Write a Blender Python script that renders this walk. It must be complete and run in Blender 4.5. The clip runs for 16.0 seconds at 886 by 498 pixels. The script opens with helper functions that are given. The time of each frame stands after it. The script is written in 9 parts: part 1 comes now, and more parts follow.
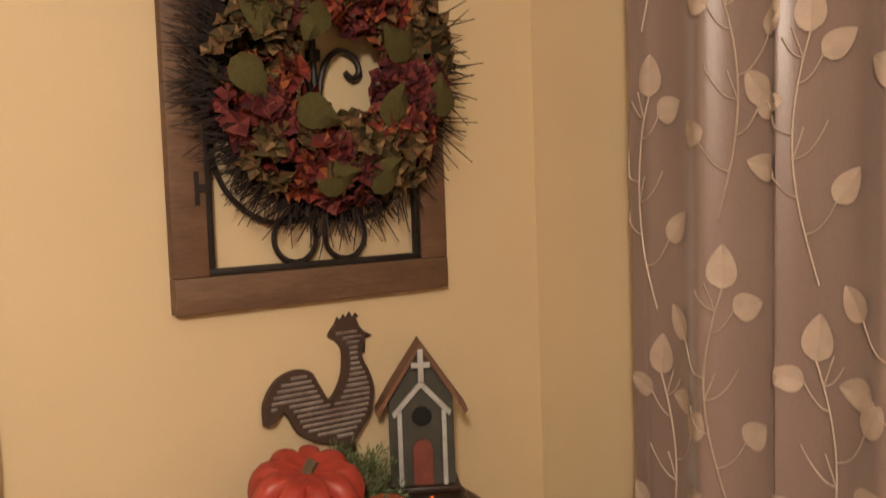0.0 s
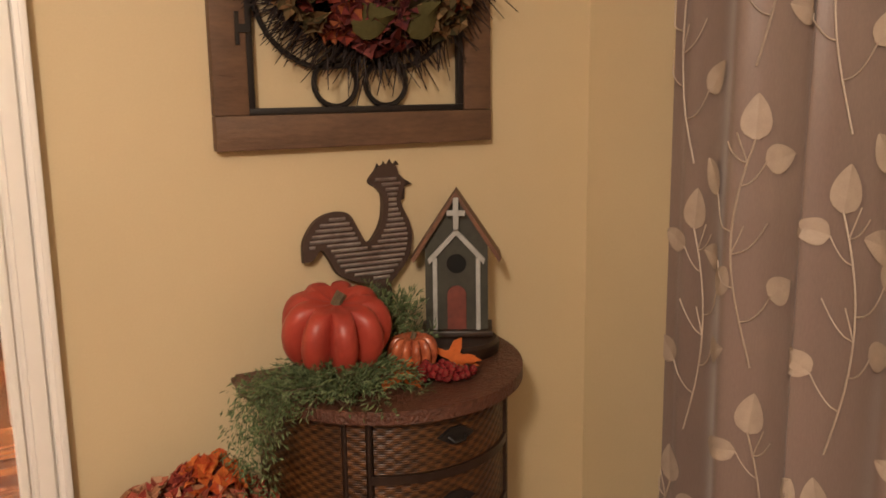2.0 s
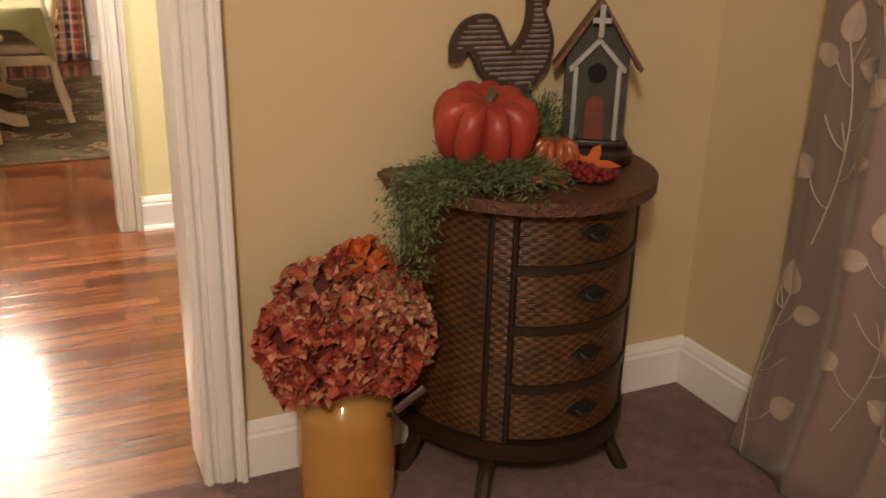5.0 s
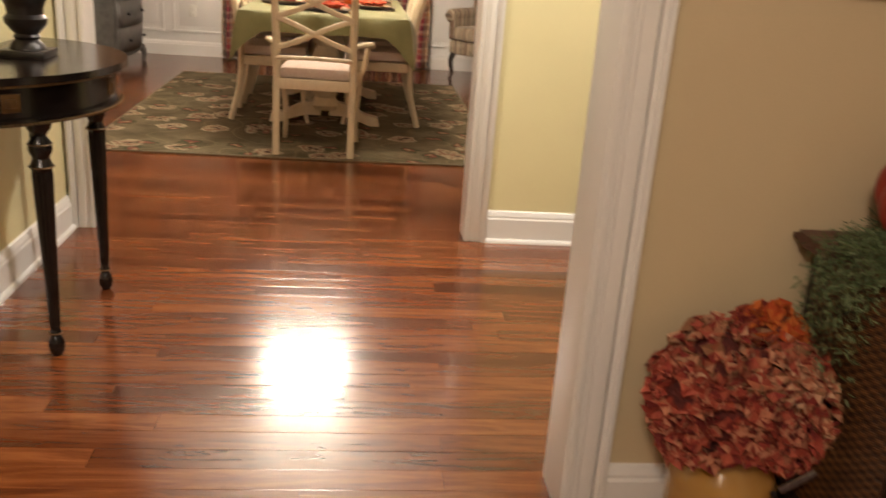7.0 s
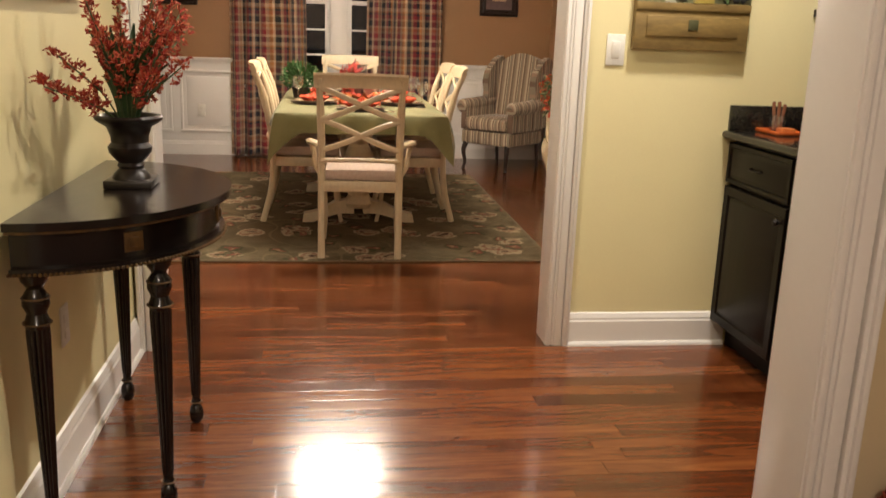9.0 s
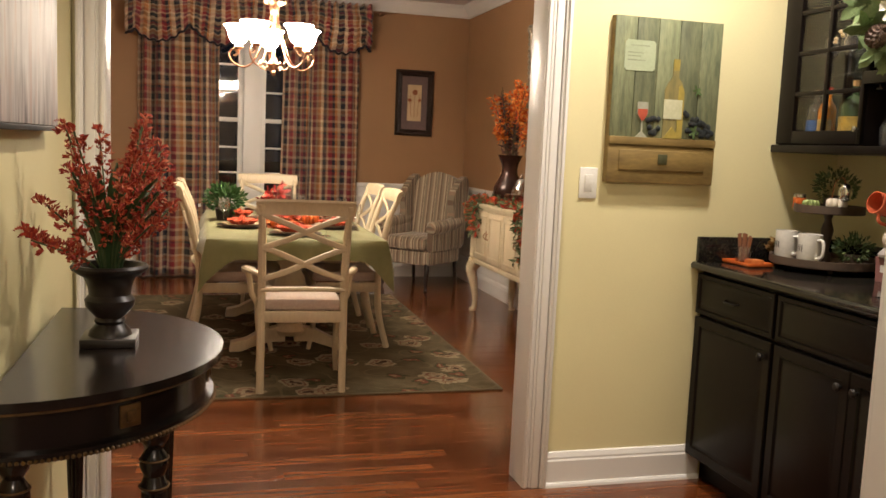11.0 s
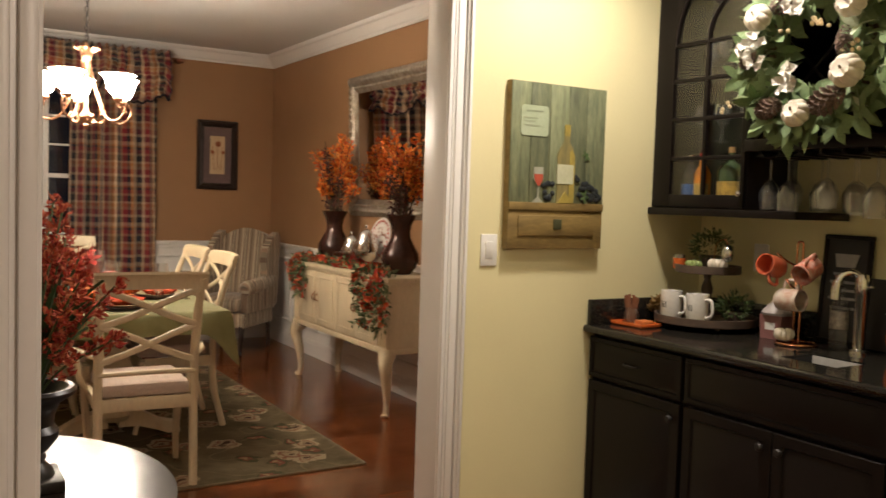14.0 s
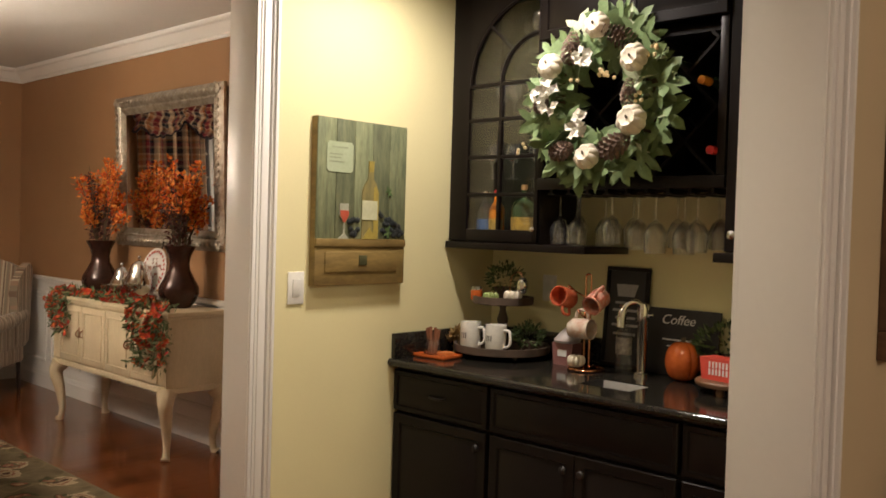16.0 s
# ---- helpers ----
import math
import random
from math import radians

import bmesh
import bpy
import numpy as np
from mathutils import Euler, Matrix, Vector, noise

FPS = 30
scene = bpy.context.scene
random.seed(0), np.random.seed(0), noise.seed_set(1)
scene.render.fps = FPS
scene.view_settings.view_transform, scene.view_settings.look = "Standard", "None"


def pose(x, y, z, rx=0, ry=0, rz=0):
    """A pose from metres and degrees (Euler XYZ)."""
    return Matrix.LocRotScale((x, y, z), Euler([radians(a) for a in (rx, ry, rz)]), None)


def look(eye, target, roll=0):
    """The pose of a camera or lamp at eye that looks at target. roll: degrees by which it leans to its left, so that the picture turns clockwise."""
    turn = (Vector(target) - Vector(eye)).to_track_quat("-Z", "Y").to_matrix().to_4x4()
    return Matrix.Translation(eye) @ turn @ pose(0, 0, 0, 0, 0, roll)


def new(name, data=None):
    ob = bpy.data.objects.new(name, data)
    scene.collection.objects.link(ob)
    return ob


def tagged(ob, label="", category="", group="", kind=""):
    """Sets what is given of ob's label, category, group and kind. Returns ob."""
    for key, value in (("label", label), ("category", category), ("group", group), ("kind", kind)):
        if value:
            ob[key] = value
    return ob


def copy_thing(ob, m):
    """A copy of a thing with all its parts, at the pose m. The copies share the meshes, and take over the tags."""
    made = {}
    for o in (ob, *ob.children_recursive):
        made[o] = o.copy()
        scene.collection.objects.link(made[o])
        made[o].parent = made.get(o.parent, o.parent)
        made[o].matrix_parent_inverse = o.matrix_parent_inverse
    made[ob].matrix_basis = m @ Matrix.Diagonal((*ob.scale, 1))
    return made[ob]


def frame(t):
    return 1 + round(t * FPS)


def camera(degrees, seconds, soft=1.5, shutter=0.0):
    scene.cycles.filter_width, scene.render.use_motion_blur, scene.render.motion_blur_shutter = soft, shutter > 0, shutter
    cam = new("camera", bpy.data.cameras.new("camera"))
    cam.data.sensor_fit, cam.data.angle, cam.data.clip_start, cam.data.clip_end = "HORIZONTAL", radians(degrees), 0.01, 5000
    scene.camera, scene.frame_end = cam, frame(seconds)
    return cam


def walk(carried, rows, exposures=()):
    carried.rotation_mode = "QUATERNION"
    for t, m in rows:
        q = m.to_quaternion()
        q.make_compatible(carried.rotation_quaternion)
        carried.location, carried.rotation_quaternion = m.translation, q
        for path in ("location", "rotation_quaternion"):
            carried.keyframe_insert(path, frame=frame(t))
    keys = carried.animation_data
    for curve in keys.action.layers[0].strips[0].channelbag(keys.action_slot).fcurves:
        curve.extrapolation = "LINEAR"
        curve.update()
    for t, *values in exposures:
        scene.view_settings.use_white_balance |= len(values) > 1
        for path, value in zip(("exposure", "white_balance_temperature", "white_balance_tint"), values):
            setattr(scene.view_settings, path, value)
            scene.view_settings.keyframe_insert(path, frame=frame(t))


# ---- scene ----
cam = camera(54.1, 16.0, shutter=0.5)
METRES, EYE, TILT, LEAN, TURN = 2.75, 1.39, 0.0, 0.0, -35.5
ROWS = [
    (0.0, 0.0, 0.0, 0.0, -0.13, -3.68, 1.98),
    (0.5, -0.0203, -0.0069, -0.011, -1.53, -6.13, 2.69),
    (1.0, -0.0178, -0.0103, -0.0211, -0.09, -8.0, 3.0),
    (1.5, 0.0172, -0.0095, -0.0305, 3.29, -9.5, 2.22),
    (2.0, 0.0584, -0.0104, -0.0352, 7.4, -10.48, 0.78),
    (2.5, 0.068, -0.019, -0.0401, 9.35, -11.22, 0.57),
    (3.0, 0.054, -0.0292, -0.0457, 8.79, -12.53, 1.4),
    (5.5, -0.0304, -0.0638, -0.0773, 13.06, -20.73, -2.72),
    (6.0, -0.0437, -0.0886, -0.0763, 19.0, -21.47, -2.6),
    (6.5, -0.0718, -0.0943, -0.0701, 25.03, -20.5, -3.0),
    (7.0, -0.1121, -0.0722, -0.068, 30.45, -19.21, -3.91),
    (7.5, -0.1439, -0.0606, -0.0688, 33.75, -18.17, -4.12),
    (8.0, -0.1969, -0.0791, -0.0598, 31.65, -16.65, -1.69),
    (8.5, -0.2498, -0.1025, -0.0524, 28.78, -15.44, -0.22),
    (9.0, -0.2825, -0.1011, -0.047, 28.03, -14.02, -1.96),
    (9.5, -0.3197, -0.0948, -0.0367, 26.58, -11.63, -2.08),
    (10.0, -0.36, -0.0815, -0.0283, 24.48, -9.22, -2.19),
    (12.5, -0.5347, -0.1049, -0.0112, 12.84, -4.59, -0.94),
    (13.0, -0.5776, -0.077, -0.0035, 9.99, -3.48, -0.08),
    (13.5, -0.6142, -0.0604, -0.0025, 7.63, -2.87, -1.27),
    (14.0, -0.6338, -0.0567, 0.0024, 4.36, -3.17, -1.86),
    (14.5, -0.6661, -0.0531, 0.0081, -0.16, -3.55, -1.56),
    (15.0, -0.69, -0.0556, 0.0104, -3.75, -3.24, -1.01),
    (15.5, -0.6985, -0.0429, 0.013, -9.12, -2.6, -1.46),
    (16.0, -0.7015, -0.0468, 0.0241, -11.58, -1.41, -1.67),
]
PATH = [(t, pose(0, 0, EYE, TILT, LEAN, TURN) @ pose(METRES * x, METRES * y, METRES * z, 90 + pitch, roll, yaw)) for t, x, y, z, yaw, pitch, roll in ROWS]
EXPO = [(0.0, 1.74), (1.0, 1.60), (2.0, 1.60), (3.0, 1.54), (5.5, 1.22), (6.0, 1.16), (7.0, 0.85), (8.5, 0.62), (10.0, 0.55), (12.5, 0.22), (13.0, 0.22), (14.0, 0.10), (14.5, 0.02), (15.5, 0.07), (16.0, 0.09)]
walk(cam, PATH, EXPO)

# ---- light ----
world = bpy.data.worlds.new("night")
scene.world = world
world.use_nodes = True
world.node_tree.nodes["Background"].inputs[0].default_value = (0.012, 0.014, 0.02, 1)
world.node_tree.nodes["Background"].inputs[1].default_value = 0.3

CHANDELIER = (-0.69, 6.2)
SHADE_GLOW = 86.0


def lamp(name, kind, energy, color, m, size=0.1, spot=100.0, blend=0.6):
    d = bpy.data.lights.new(name, kind)
    d.energy, d.color = energy, color
    if kind == "AREA":
        d.shape, d.size = "DISK", size
    else:
        d.shadow_soft_size = size
    if kind == "SPOT":
        d.spot_size, d.spot_blend = radians(spot), blend
    ob = new(name, d)
    ob.matrix_world = m
    return ob


# unseen sitting room and hall lamps added as fill; the bar's recessed lamp
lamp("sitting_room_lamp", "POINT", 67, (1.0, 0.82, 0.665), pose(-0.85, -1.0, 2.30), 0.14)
lamp("bar_lamp", "SPOT", 125, (1.0, 0.89, 0.80), look((0.56, 3.02, 2.715), (0.60, 2.95, 0)), 0.09, 152, 0.75)
# unseen spot added over the console to brighten hall and floor
lamp("hall_lamp", "SPOT", 62, (1.0, 0.86, 0.68), look((-0.60, 2.55, 2.715), (-0.60, 2.55, 0)), 0.05, 128, 0.8)

# ---- materials ----
def mat_base(name):
    m = bpy.data.materials.new(name)
    m.use_nodes = True
    nt = m.node_tree
    return m, nt, nt.nodes["Principled BSDF"]


def node(nt, kind, **sets):
    n = nt.nodes.new(kind)
    for k, v in sets.items():
        n.inputs[k.replace("_", " ")].default_value = v
    return n


def ramp(nt, fac, stops, constant=False):
    n = nt.nodes.new("ShaderNodeValToRGB")
    els = n.color_ramp.elements
    if constant:
        n.color_ramp.interpolation = "CONSTANT"
    while len(els) < len(stops):
        els.new(0.5)
    for e, (p, c) in zip(els, stops):
        e.position, e.color = p, (*c, 1)
    nt.links.new(fac, n.inputs[0])
    return n.outputs[0]


def mix(nt, fac, a, b, mode="MIX"):
    n = nt.nodes.new("ShaderNodeMix")
    n.data_type, n.blend_type = "RGBA", mode
    for sock, v in ((n.inputs[0], fac), (n.inputs[6], a), (n.inputs[7], b)):
        if isinstance(v, (int, float)):
            sock.default_value = v
        elif isinstance(v, tuple):
            sock.default_value = (*v, 1)
        else:
            nt.links.new(v, sock)
    return n.outputs[2]


def mth(nt, op, a, b=0.0):
    n = nt.nodes.new("ShaderNodeMath")
    n.operation = op
    for sock, v in zip(n.inputs, (a, b)):
        if isinstance(v, (int, float)):
            sock.default_value = v
        else:
            nt.links.new(v, sock)
    return n.outputs[0]


def coords(nt, kind="Object", scale=(1, 1, 1)):
    tc = nt.nodes.new("ShaderNodeTexCoord")
    mp = nt.nodes.new("ShaderNodeMapping")
    mp.inputs["Scale"].default_value = scale
    nt.links.new(tc.outputs[kind], mp.inputs[0])
    return mp.outputs[0]


def noise_of(nt, vec, scale, detail=4.0, rough=0.55):
    n = node(nt, "ShaderNodeTexNoise", Scale=scale, Detail=detail, Roughness=rough)
    nt.links.new(vec, n.inputs["Vector"])
    return n.outputs[0]


def bump_to(nt, bsdf, height, strength=0.2, distance=0.002):
    b = node(nt, "ShaderNodeBump", Strength=strength, Distance=distance)
    nt.links.new(height, b.inputs["Height"])
    nt.links.new(b.outputs[0], bsdf.inputs["Normal"])


def surf(name, c1, c2=None, scale=6.0, rough=0.6, metal=0.0, bump=0.15, fine=90.0, depth=0.001, stretch=(1, 1, 1), vary=0.0, coat=0.0, spec=0.5, sheen=0.0, grain=0.25):
    """A painted, cloth or stone surface: two colours in broad noise, a fine grain in the relief and the gloss."""
    m, nt, b = mat_base(name)
    c2 = c2 or tuple(v * 0.82 for v in c1)
    v = coords(nt, "Object", stretch)
    col = ramp(nt, noise_of(nt, v, scale), [(0.34, c2), (0.66, c1)])
    g = noise_of(nt, v, fine, 3.0)
    col = mix(nt, grain, col, ramp(nt, g, [(0.3, tuple(x * 0.72 for x in c1)), (0.7, tuple(min(1, x * 1.12) for x in c1))]))
    if vary:
        oi = nt.nodes.new("ShaderNodeObjectInfo")
        k = mth(nt, "ADD", mth(nt, "MULTIPLY", oi.outputs["Random"], 2 * vary), 1 - vary)
        hv = nt.nodes.new("ShaderNodeHueSaturation")
        nt.links.new(k, hv.inputs["Value"])
        nt.links.new(col, hv.inputs["Color"])
        col = hv.outputs[0]
    nt.links.new(col, b.inputs["Base Color"])
    nt.links.new(mth(nt, "ADD", mth(nt, "MULTIPLY", noise_of(nt, v, scale * 3), 0.12), rough - 0.06), b.inputs["Roughness"])
    b.inputs["Metallic"].default_value = metal
    b.inputs["Specular IOR Level"].default_value = spec
    b.inputs["Coat Weight"].default_value = coat
    b.inputs["Coat Roughness"].default_value = 0.12
    b.inputs["Sheen Weight"].default_value = sheen
    if bump:
        bump_to(nt, b, g, bump, depth)
    return m


def islands(name, colors, rough=0.6, var=0.25, spec=0.3):
    """Petals, leaves and berries: each island takes its own colour out of a short range."""
    m, nt, b = mat_base(name)
    geo = nt.nodes.new("ShaderNodeNewGeometry")
    n = len(colors)
    col = ramp(nt, geo.outputs["Random Per Island"], [(i / n, c) for i, c in enumerate(colors)], True)
    v = coords(nt)
    col = mix(nt, var, col, ramp(nt, noise_of(nt, v, 120.0, 3.0), [(0.3, (0.15, 0.12, 0.08)), (0.7, (1, 1, 1))]), "MULTIPLY")
    nt.links.new(col, b.inputs["Base Color"])
    b.inputs["Roughness"].default_value = rough
    b.inputs["Specular IOR Level"].default_value = spec
    return m


def floor_wood():
    m, nt, b = mat_base("red_oak_boards")
    oi = nt.nodes.new("ShaderNodeObjectInfo")
    geo = nt.nodes.new("ShaderNodeNewGeometry")
    rnd = mth(nt, "FRACT", mth(nt, "ADD", oi.outputs["Random"], geo.outputs["Random Per Island"]))
    off = nt.nodes.new("ShaderNodeCombineXYZ")
    nt.links.new(mth(nt, "MULTIPLY", rnd, 37.0), off.inputs[0])
    nt.links.new(mth(nt, "MULTIPLY", rnd, 11.0), off.inputs[1])
    add = nt.nodes.new("ShaderNodeVectorMath")
    nt.links.new(nt.nodes.new("ShaderNodeNewGeometry").outputs["Position"], add.inputs[0])
    nt.links.new(off.outputs[0], add.inputs[1])
    mp = nt.nodes.new("ShaderNodeMapping")
    mp.inputs["Scale"].default_value = (1.0, 9.0, 1.0)
    nt.links.new(add.outputs[0], mp.inputs[0])
    n1 = node(nt, "ShaderNodeTexNoise", Scale=2.2, Detail=6.0, Roughness=0.62, Distortion=1.4)
    nt.links.new(mp.outputs[0], n1.inputs["Vector"])
    grain = node(nt, "ShaderNodeTexNoise", Scale=14.0, Detail=4.0, Roughness=0.7)
    nt.links.new(mp.outputs[0], grain.inputs["Vector"])
    col = ramp(nt, n1.outputs[0], [(0.22, (0.046, 0.011, 0.005)), (0.46, (0.140, 0.038, 0.011)), (0.78, (0.265, 0.086, 0.025))])
    tone = ramp(nt, rnd, [(0.0, (0.52, 0.46, 0.44)), (0.5, (0.92, 0.90, 0.88)), (1.0, (1.25, 1.36, 1.35))])
    col = mix(nt, 1.0, col, tone, "MULTIPLY")
    col = mix(nt, 0.16, col, ramp(nt, grain.outputs[0], [(0.34, (0.3, 0.25, 0.22)), (0.50, (1, 1, 1))]), "MULTIPLY")
    # sparse dark mineral streaks along the grain
    streak = node(nt, "ShaderNodeTexNoise", Scale=1.5, Detail=3.0, Roughness=0.6, Distortion=0.6)
    mp2 = nt.nodes.new("ShaderNodeMapping")
    mp2.inputs["Scale"].default_value = (2.4, 16.0, 1.0)
    nt.links.new(add.outputs[0], mp2.inputs[0])
    nt.links.new(mp2.outputs[0], streak.inputs["Vector"])
    col = mix(nt, 0.8, col, ramp(nt, streak.outputs[0], [(0.66, (1, 1, 1)), (0.74, (0.30, 0.24, 0.20))]), "MULTIPLY")
    nt.links.new(col, b.inputs["Base Color"])
    nt.links.new(mth(nt, "ADD", mth(nt, "MULTIPLY", n1.outputs[0], 0.10), 0.145), b.inputs["Roughness"])
    b.inputs["Coat Weight"].default_value = 0.25
    b.inputs["Coat Roughness"].default_value = 0.09
    bump_to(nt, b, n1.outputs[0], 0.07, 0.002)
    return m


def carpet_mat():
    m, nt, b = mat_base("cut_pile_carpet")
    v = coords(nt)
    f = noise_of(nt, v, 150.0, 4.0, 0.75)
    br = noise_of(nt, v, 16.0, 6.0, 0.7)
    col = ramp(nt, f, [(0.3, (0.090, 0.036, 0.030)), (0.7, (0.265, 0.112, 0.092))])
    col = mix(nt, 0.85, col, ramp(nt, br, [(0.36, (0.55, 0.50, 0.50)), (0.64, (1.15, 1.12, 1.12))]), "MULTIPLY")
    nt.links.new(col, b.inputs["Base Color"])
    b.inputs["Roughness"].default_value = 0.95
    b.inputs["Specular IOR Level"].default_value = 0.1
    b.inputs["Sheen Weight"].default_value = 0.3
    bump_to(nt, b, f, 1.0, 0.010)
    return m


def granite_mat():
    m, nt, b = mat_base("dark_granite")
    v = coords(nt)
    vo = node(nt, "ShaderNodeTexVoronoi", Scale=420.0)
    nt.links.new(v, vo.inputs["Vector"])
    c = ramp(nt, noise_of(nt, v, 150.0, 4.0), [(0.50, (0.007, 0.006, 0.006)), (0.62, (0.022, 0.019, 0.014)), (0.76, (0.09, 0.075, 0.048))])
    c = mix(nt, 0.22, c, mix(nt, 1.0, vo.outputs["Color"], (0.05, 0.045, 0.03), "MULTIPLY"), "ADD")
    nt.links.new(c, b.inputs["Base Color"])
    b.inputs["Roughness"].default_value = 0.10
    return m


def plaid_mat():
    m, nt, b = mat_base("plaid_cotton")
    tc = nt.nodes.new("ShaderNodeTexCoord")
    sp = nt.nodes.new("ShaderNodeSeparateXYZ")
    nt.links.new(tc.outputs["UV"], sp.inputs[0])
    tan, navy, red, gold, cream, pine = (0.41, 0.27, 0.165), (0.007, 0.007, 0.020), (0.24, 0.011, 0.020), (0.42, 0.175, 0.05), (0.60, 0.45, 0.30), (0.012, 0.015, 0.013)
    stops = [(0.0, cream), (0.09, navy), (0.22, cream), (0.29, red), (0.41, tan), (0.48, gold), (0.56, cream), (0.61, pine), (0.75, tan), (0.81, red), (0.90, navy), (0.96, gold)]
    a = ramp(nt, mth(nt, "FRACT", mth(nt, "DIVIDE", sp.outputs[0], 0.58)), stops, True)
    c = ramp(nt, mth(nt, "FRACT", mth(nt, "DIVIDE", sp.outputs[1], 0.36)), stops, True)
    col = mix(nt, 0.36, a, c)
    w = node(nt, "ShaderNodeTexNoise", Scale=500.0, Detail=2.0)
    nt.links.new(tc.outputs["UV"], w.inputs["Vector"])
    col = mix(nt, 0.3, col, ramp(nt, w.outputs[0], [(0.3, (0.5, 0.5, 0.5)), (0.7, (1, 1, 1))]), "MULTIPLY")
    nt.links.new(col, b.inputs["Base Color"])
    b.inputs["Roughness"].default_value = 0.85
    b.inputs["Sheen Weight"].default_value = 0.2
    bump_to(nt, b, w.outputs[0], 0.3, 0.001)
    return m


def stripe_mat():
    m, nt, b = mat_base("striped_upholstery")
    tc = nt.nodes.new("ShaderNodeTexCoord")
    sp = nt.nodes.new("ShaderNodeSeparateXYZ")
    nt.links.new(tc.outputs["UV"], sp.inputs[0])
    cream, brown, grey, rose = (0.52, 0.43, 0.30), (0.16, 0.098, 0.060), (0.25, 0.20, 0.135), (0.33, 0.215, 0.14)
    stops = [(0.0, cream), (0.14, brown), (0.24, cream), (0.30, grey), (0.50, rose), (0.56, cream), (0.64, brown), (0.78, grey), (0.90, rose)]
    col = ramp(nt, mth(nt, "FRACT", mth(nt, "DIVIDE", sp.outputs[0], 0.15)), stops, True)
    w = noise_of(nt, coords(nt), 420.0, 2.0)
    col = mix(nt, 0.3, col, ramp(nt, w, [(0.3, (0.5, 0.5, 0.5)), (0.7, (1, 1, 1))]), "MULTIPLY")
    nt.links.new(col, b.inputs["Base Color"])
    b.inputs["Roughness"].default_value = 0.8
    b.inputs["Sheen Weight"].default_value = 0.25
    bump_to(nt, b, w, 0.3, 0.001)
    return m


def rug_mat():
    m, nt, b = mat_base("floral_wool_rug")
    v = coords(nt)
    pile = noise_of(nt, v, 330.0, 2.0)
    col = ramp(nt, noise_of(nt, v, 2.6, 5.0), [(0.35, (0.088, 0.067, 0.036)), (0.65, (0.150, 0.112, 0.062))])
    sp = nt.nodes.new("ShaderNodeSeparateXYZ")
    nt.links.new(v, sp.inputs[0])
    rim = mth(nt, "MAXIMUM", mth(nt, "SUBTRACT", mth(nt, "ABSOLUTE", sp.outputs[0]), 1.205), mth(nt, "SUBTRACT", mth(nt, "ABSOLUTE", sp.outputs[1]), 1.525))
    col = mix(nt, ramp(nt, mth(nt, "ADD", rim, 1.0), [(0.45, (0, 0, 0)), (0.62, (1, 1, 1))]), col, ramp(nt, noise_of(nt, v, 5.0, 5.0), [(0.35, (0.095, 0.077, 0.042)), (0.65, (0.180, 0.142, 0.084))]))
    for sc, seed, stops in ((2.9, 0.0, [(0.0, (0.06, 0.02, 0.016)), (0.022, (0.40, 0.31, 0.20)), (0.045, (0.26, 0.12, 0.075)), (0.062, (0.44, 0.35, 0.23))]), (3.3, 5.3, [(0.0, (0.38, 0.25, 0.14)), (0.014, (0.20, 0.055, 0.04)), (0.032, (0.05, 0.055, 0.025))])):
        mp = nt.nodes.new("ShaderNodeMapping")
        mp.inputs["Location"].default_value = (seed, seed * 0.7, 0)
        nt.links.new(v, mp.inputs[0])
        wob = node(nt, "ShaderNodeTexNoise", Scale=11.0, Detail=3.0)
        nt.links.new(mp.outputs[0], wob.inputs["Vector"])
        add = nt.nodes.new("ShaderNodeVectorMath")
        add.operation = "MULTIPLY_ADD"
        nt.links.new(wob.outputs["Color"], add.inputs[0])
        add.inputs[1].default_value = (0.17, 0.17, 0)
        nt.links.new(mp.outputs[0], add.inputs[2])
        vo = node(nt, "ShaderNodeTexVoronoi", Scale=sc)
        vo.voronoi_dimensions = "2D"
        nt.links.new(add.outputs[0], vo.inputs["Vector"])
        d = vo.outputs["Distance"]
        last = stops[-1][0] + 0.026
        col = mix(nt, mth(nt, "MULTIPLY", mth(nt, "LESS_THAN", d, last * sc), 0.75), col, ramp(nt, mth(nt, "DIVIDE", d, sc), stops, True))
    # curling stems
    wv = node(nt, "ShaderNodeTexNoise", Scale=3.4, Detail=0.0)
    nt.links.new(v, wv.inputs["Vector"])
    band = mth(nt, "LESS_THAN", mth(nt, "ABSOLUTE", mth(nt, "SUBTRACT", wv.outputs[0], 0.5)), 0.012)
    col = mix(nt, mth(nt, "MULTIPLY", band, 0.35), col, (0.26, 0.20, 0.11))
    col = mix(nt, 0.45, col, ramp(nt, pile, [(0.3, (0.5, 0.5, 0.5)), (0.7, (1.1, 1.1, 1.1))]), "MULTIPLY")
    nt.links.new(col, b.inputs["Base Color"])
    b.inputs["Roughness"].default_value = 0.95
    b.inputs["Specular IOR Level"].default_value = 0.1
    bump_to(nt, b, pile, 0.7, 0.004)
    return m


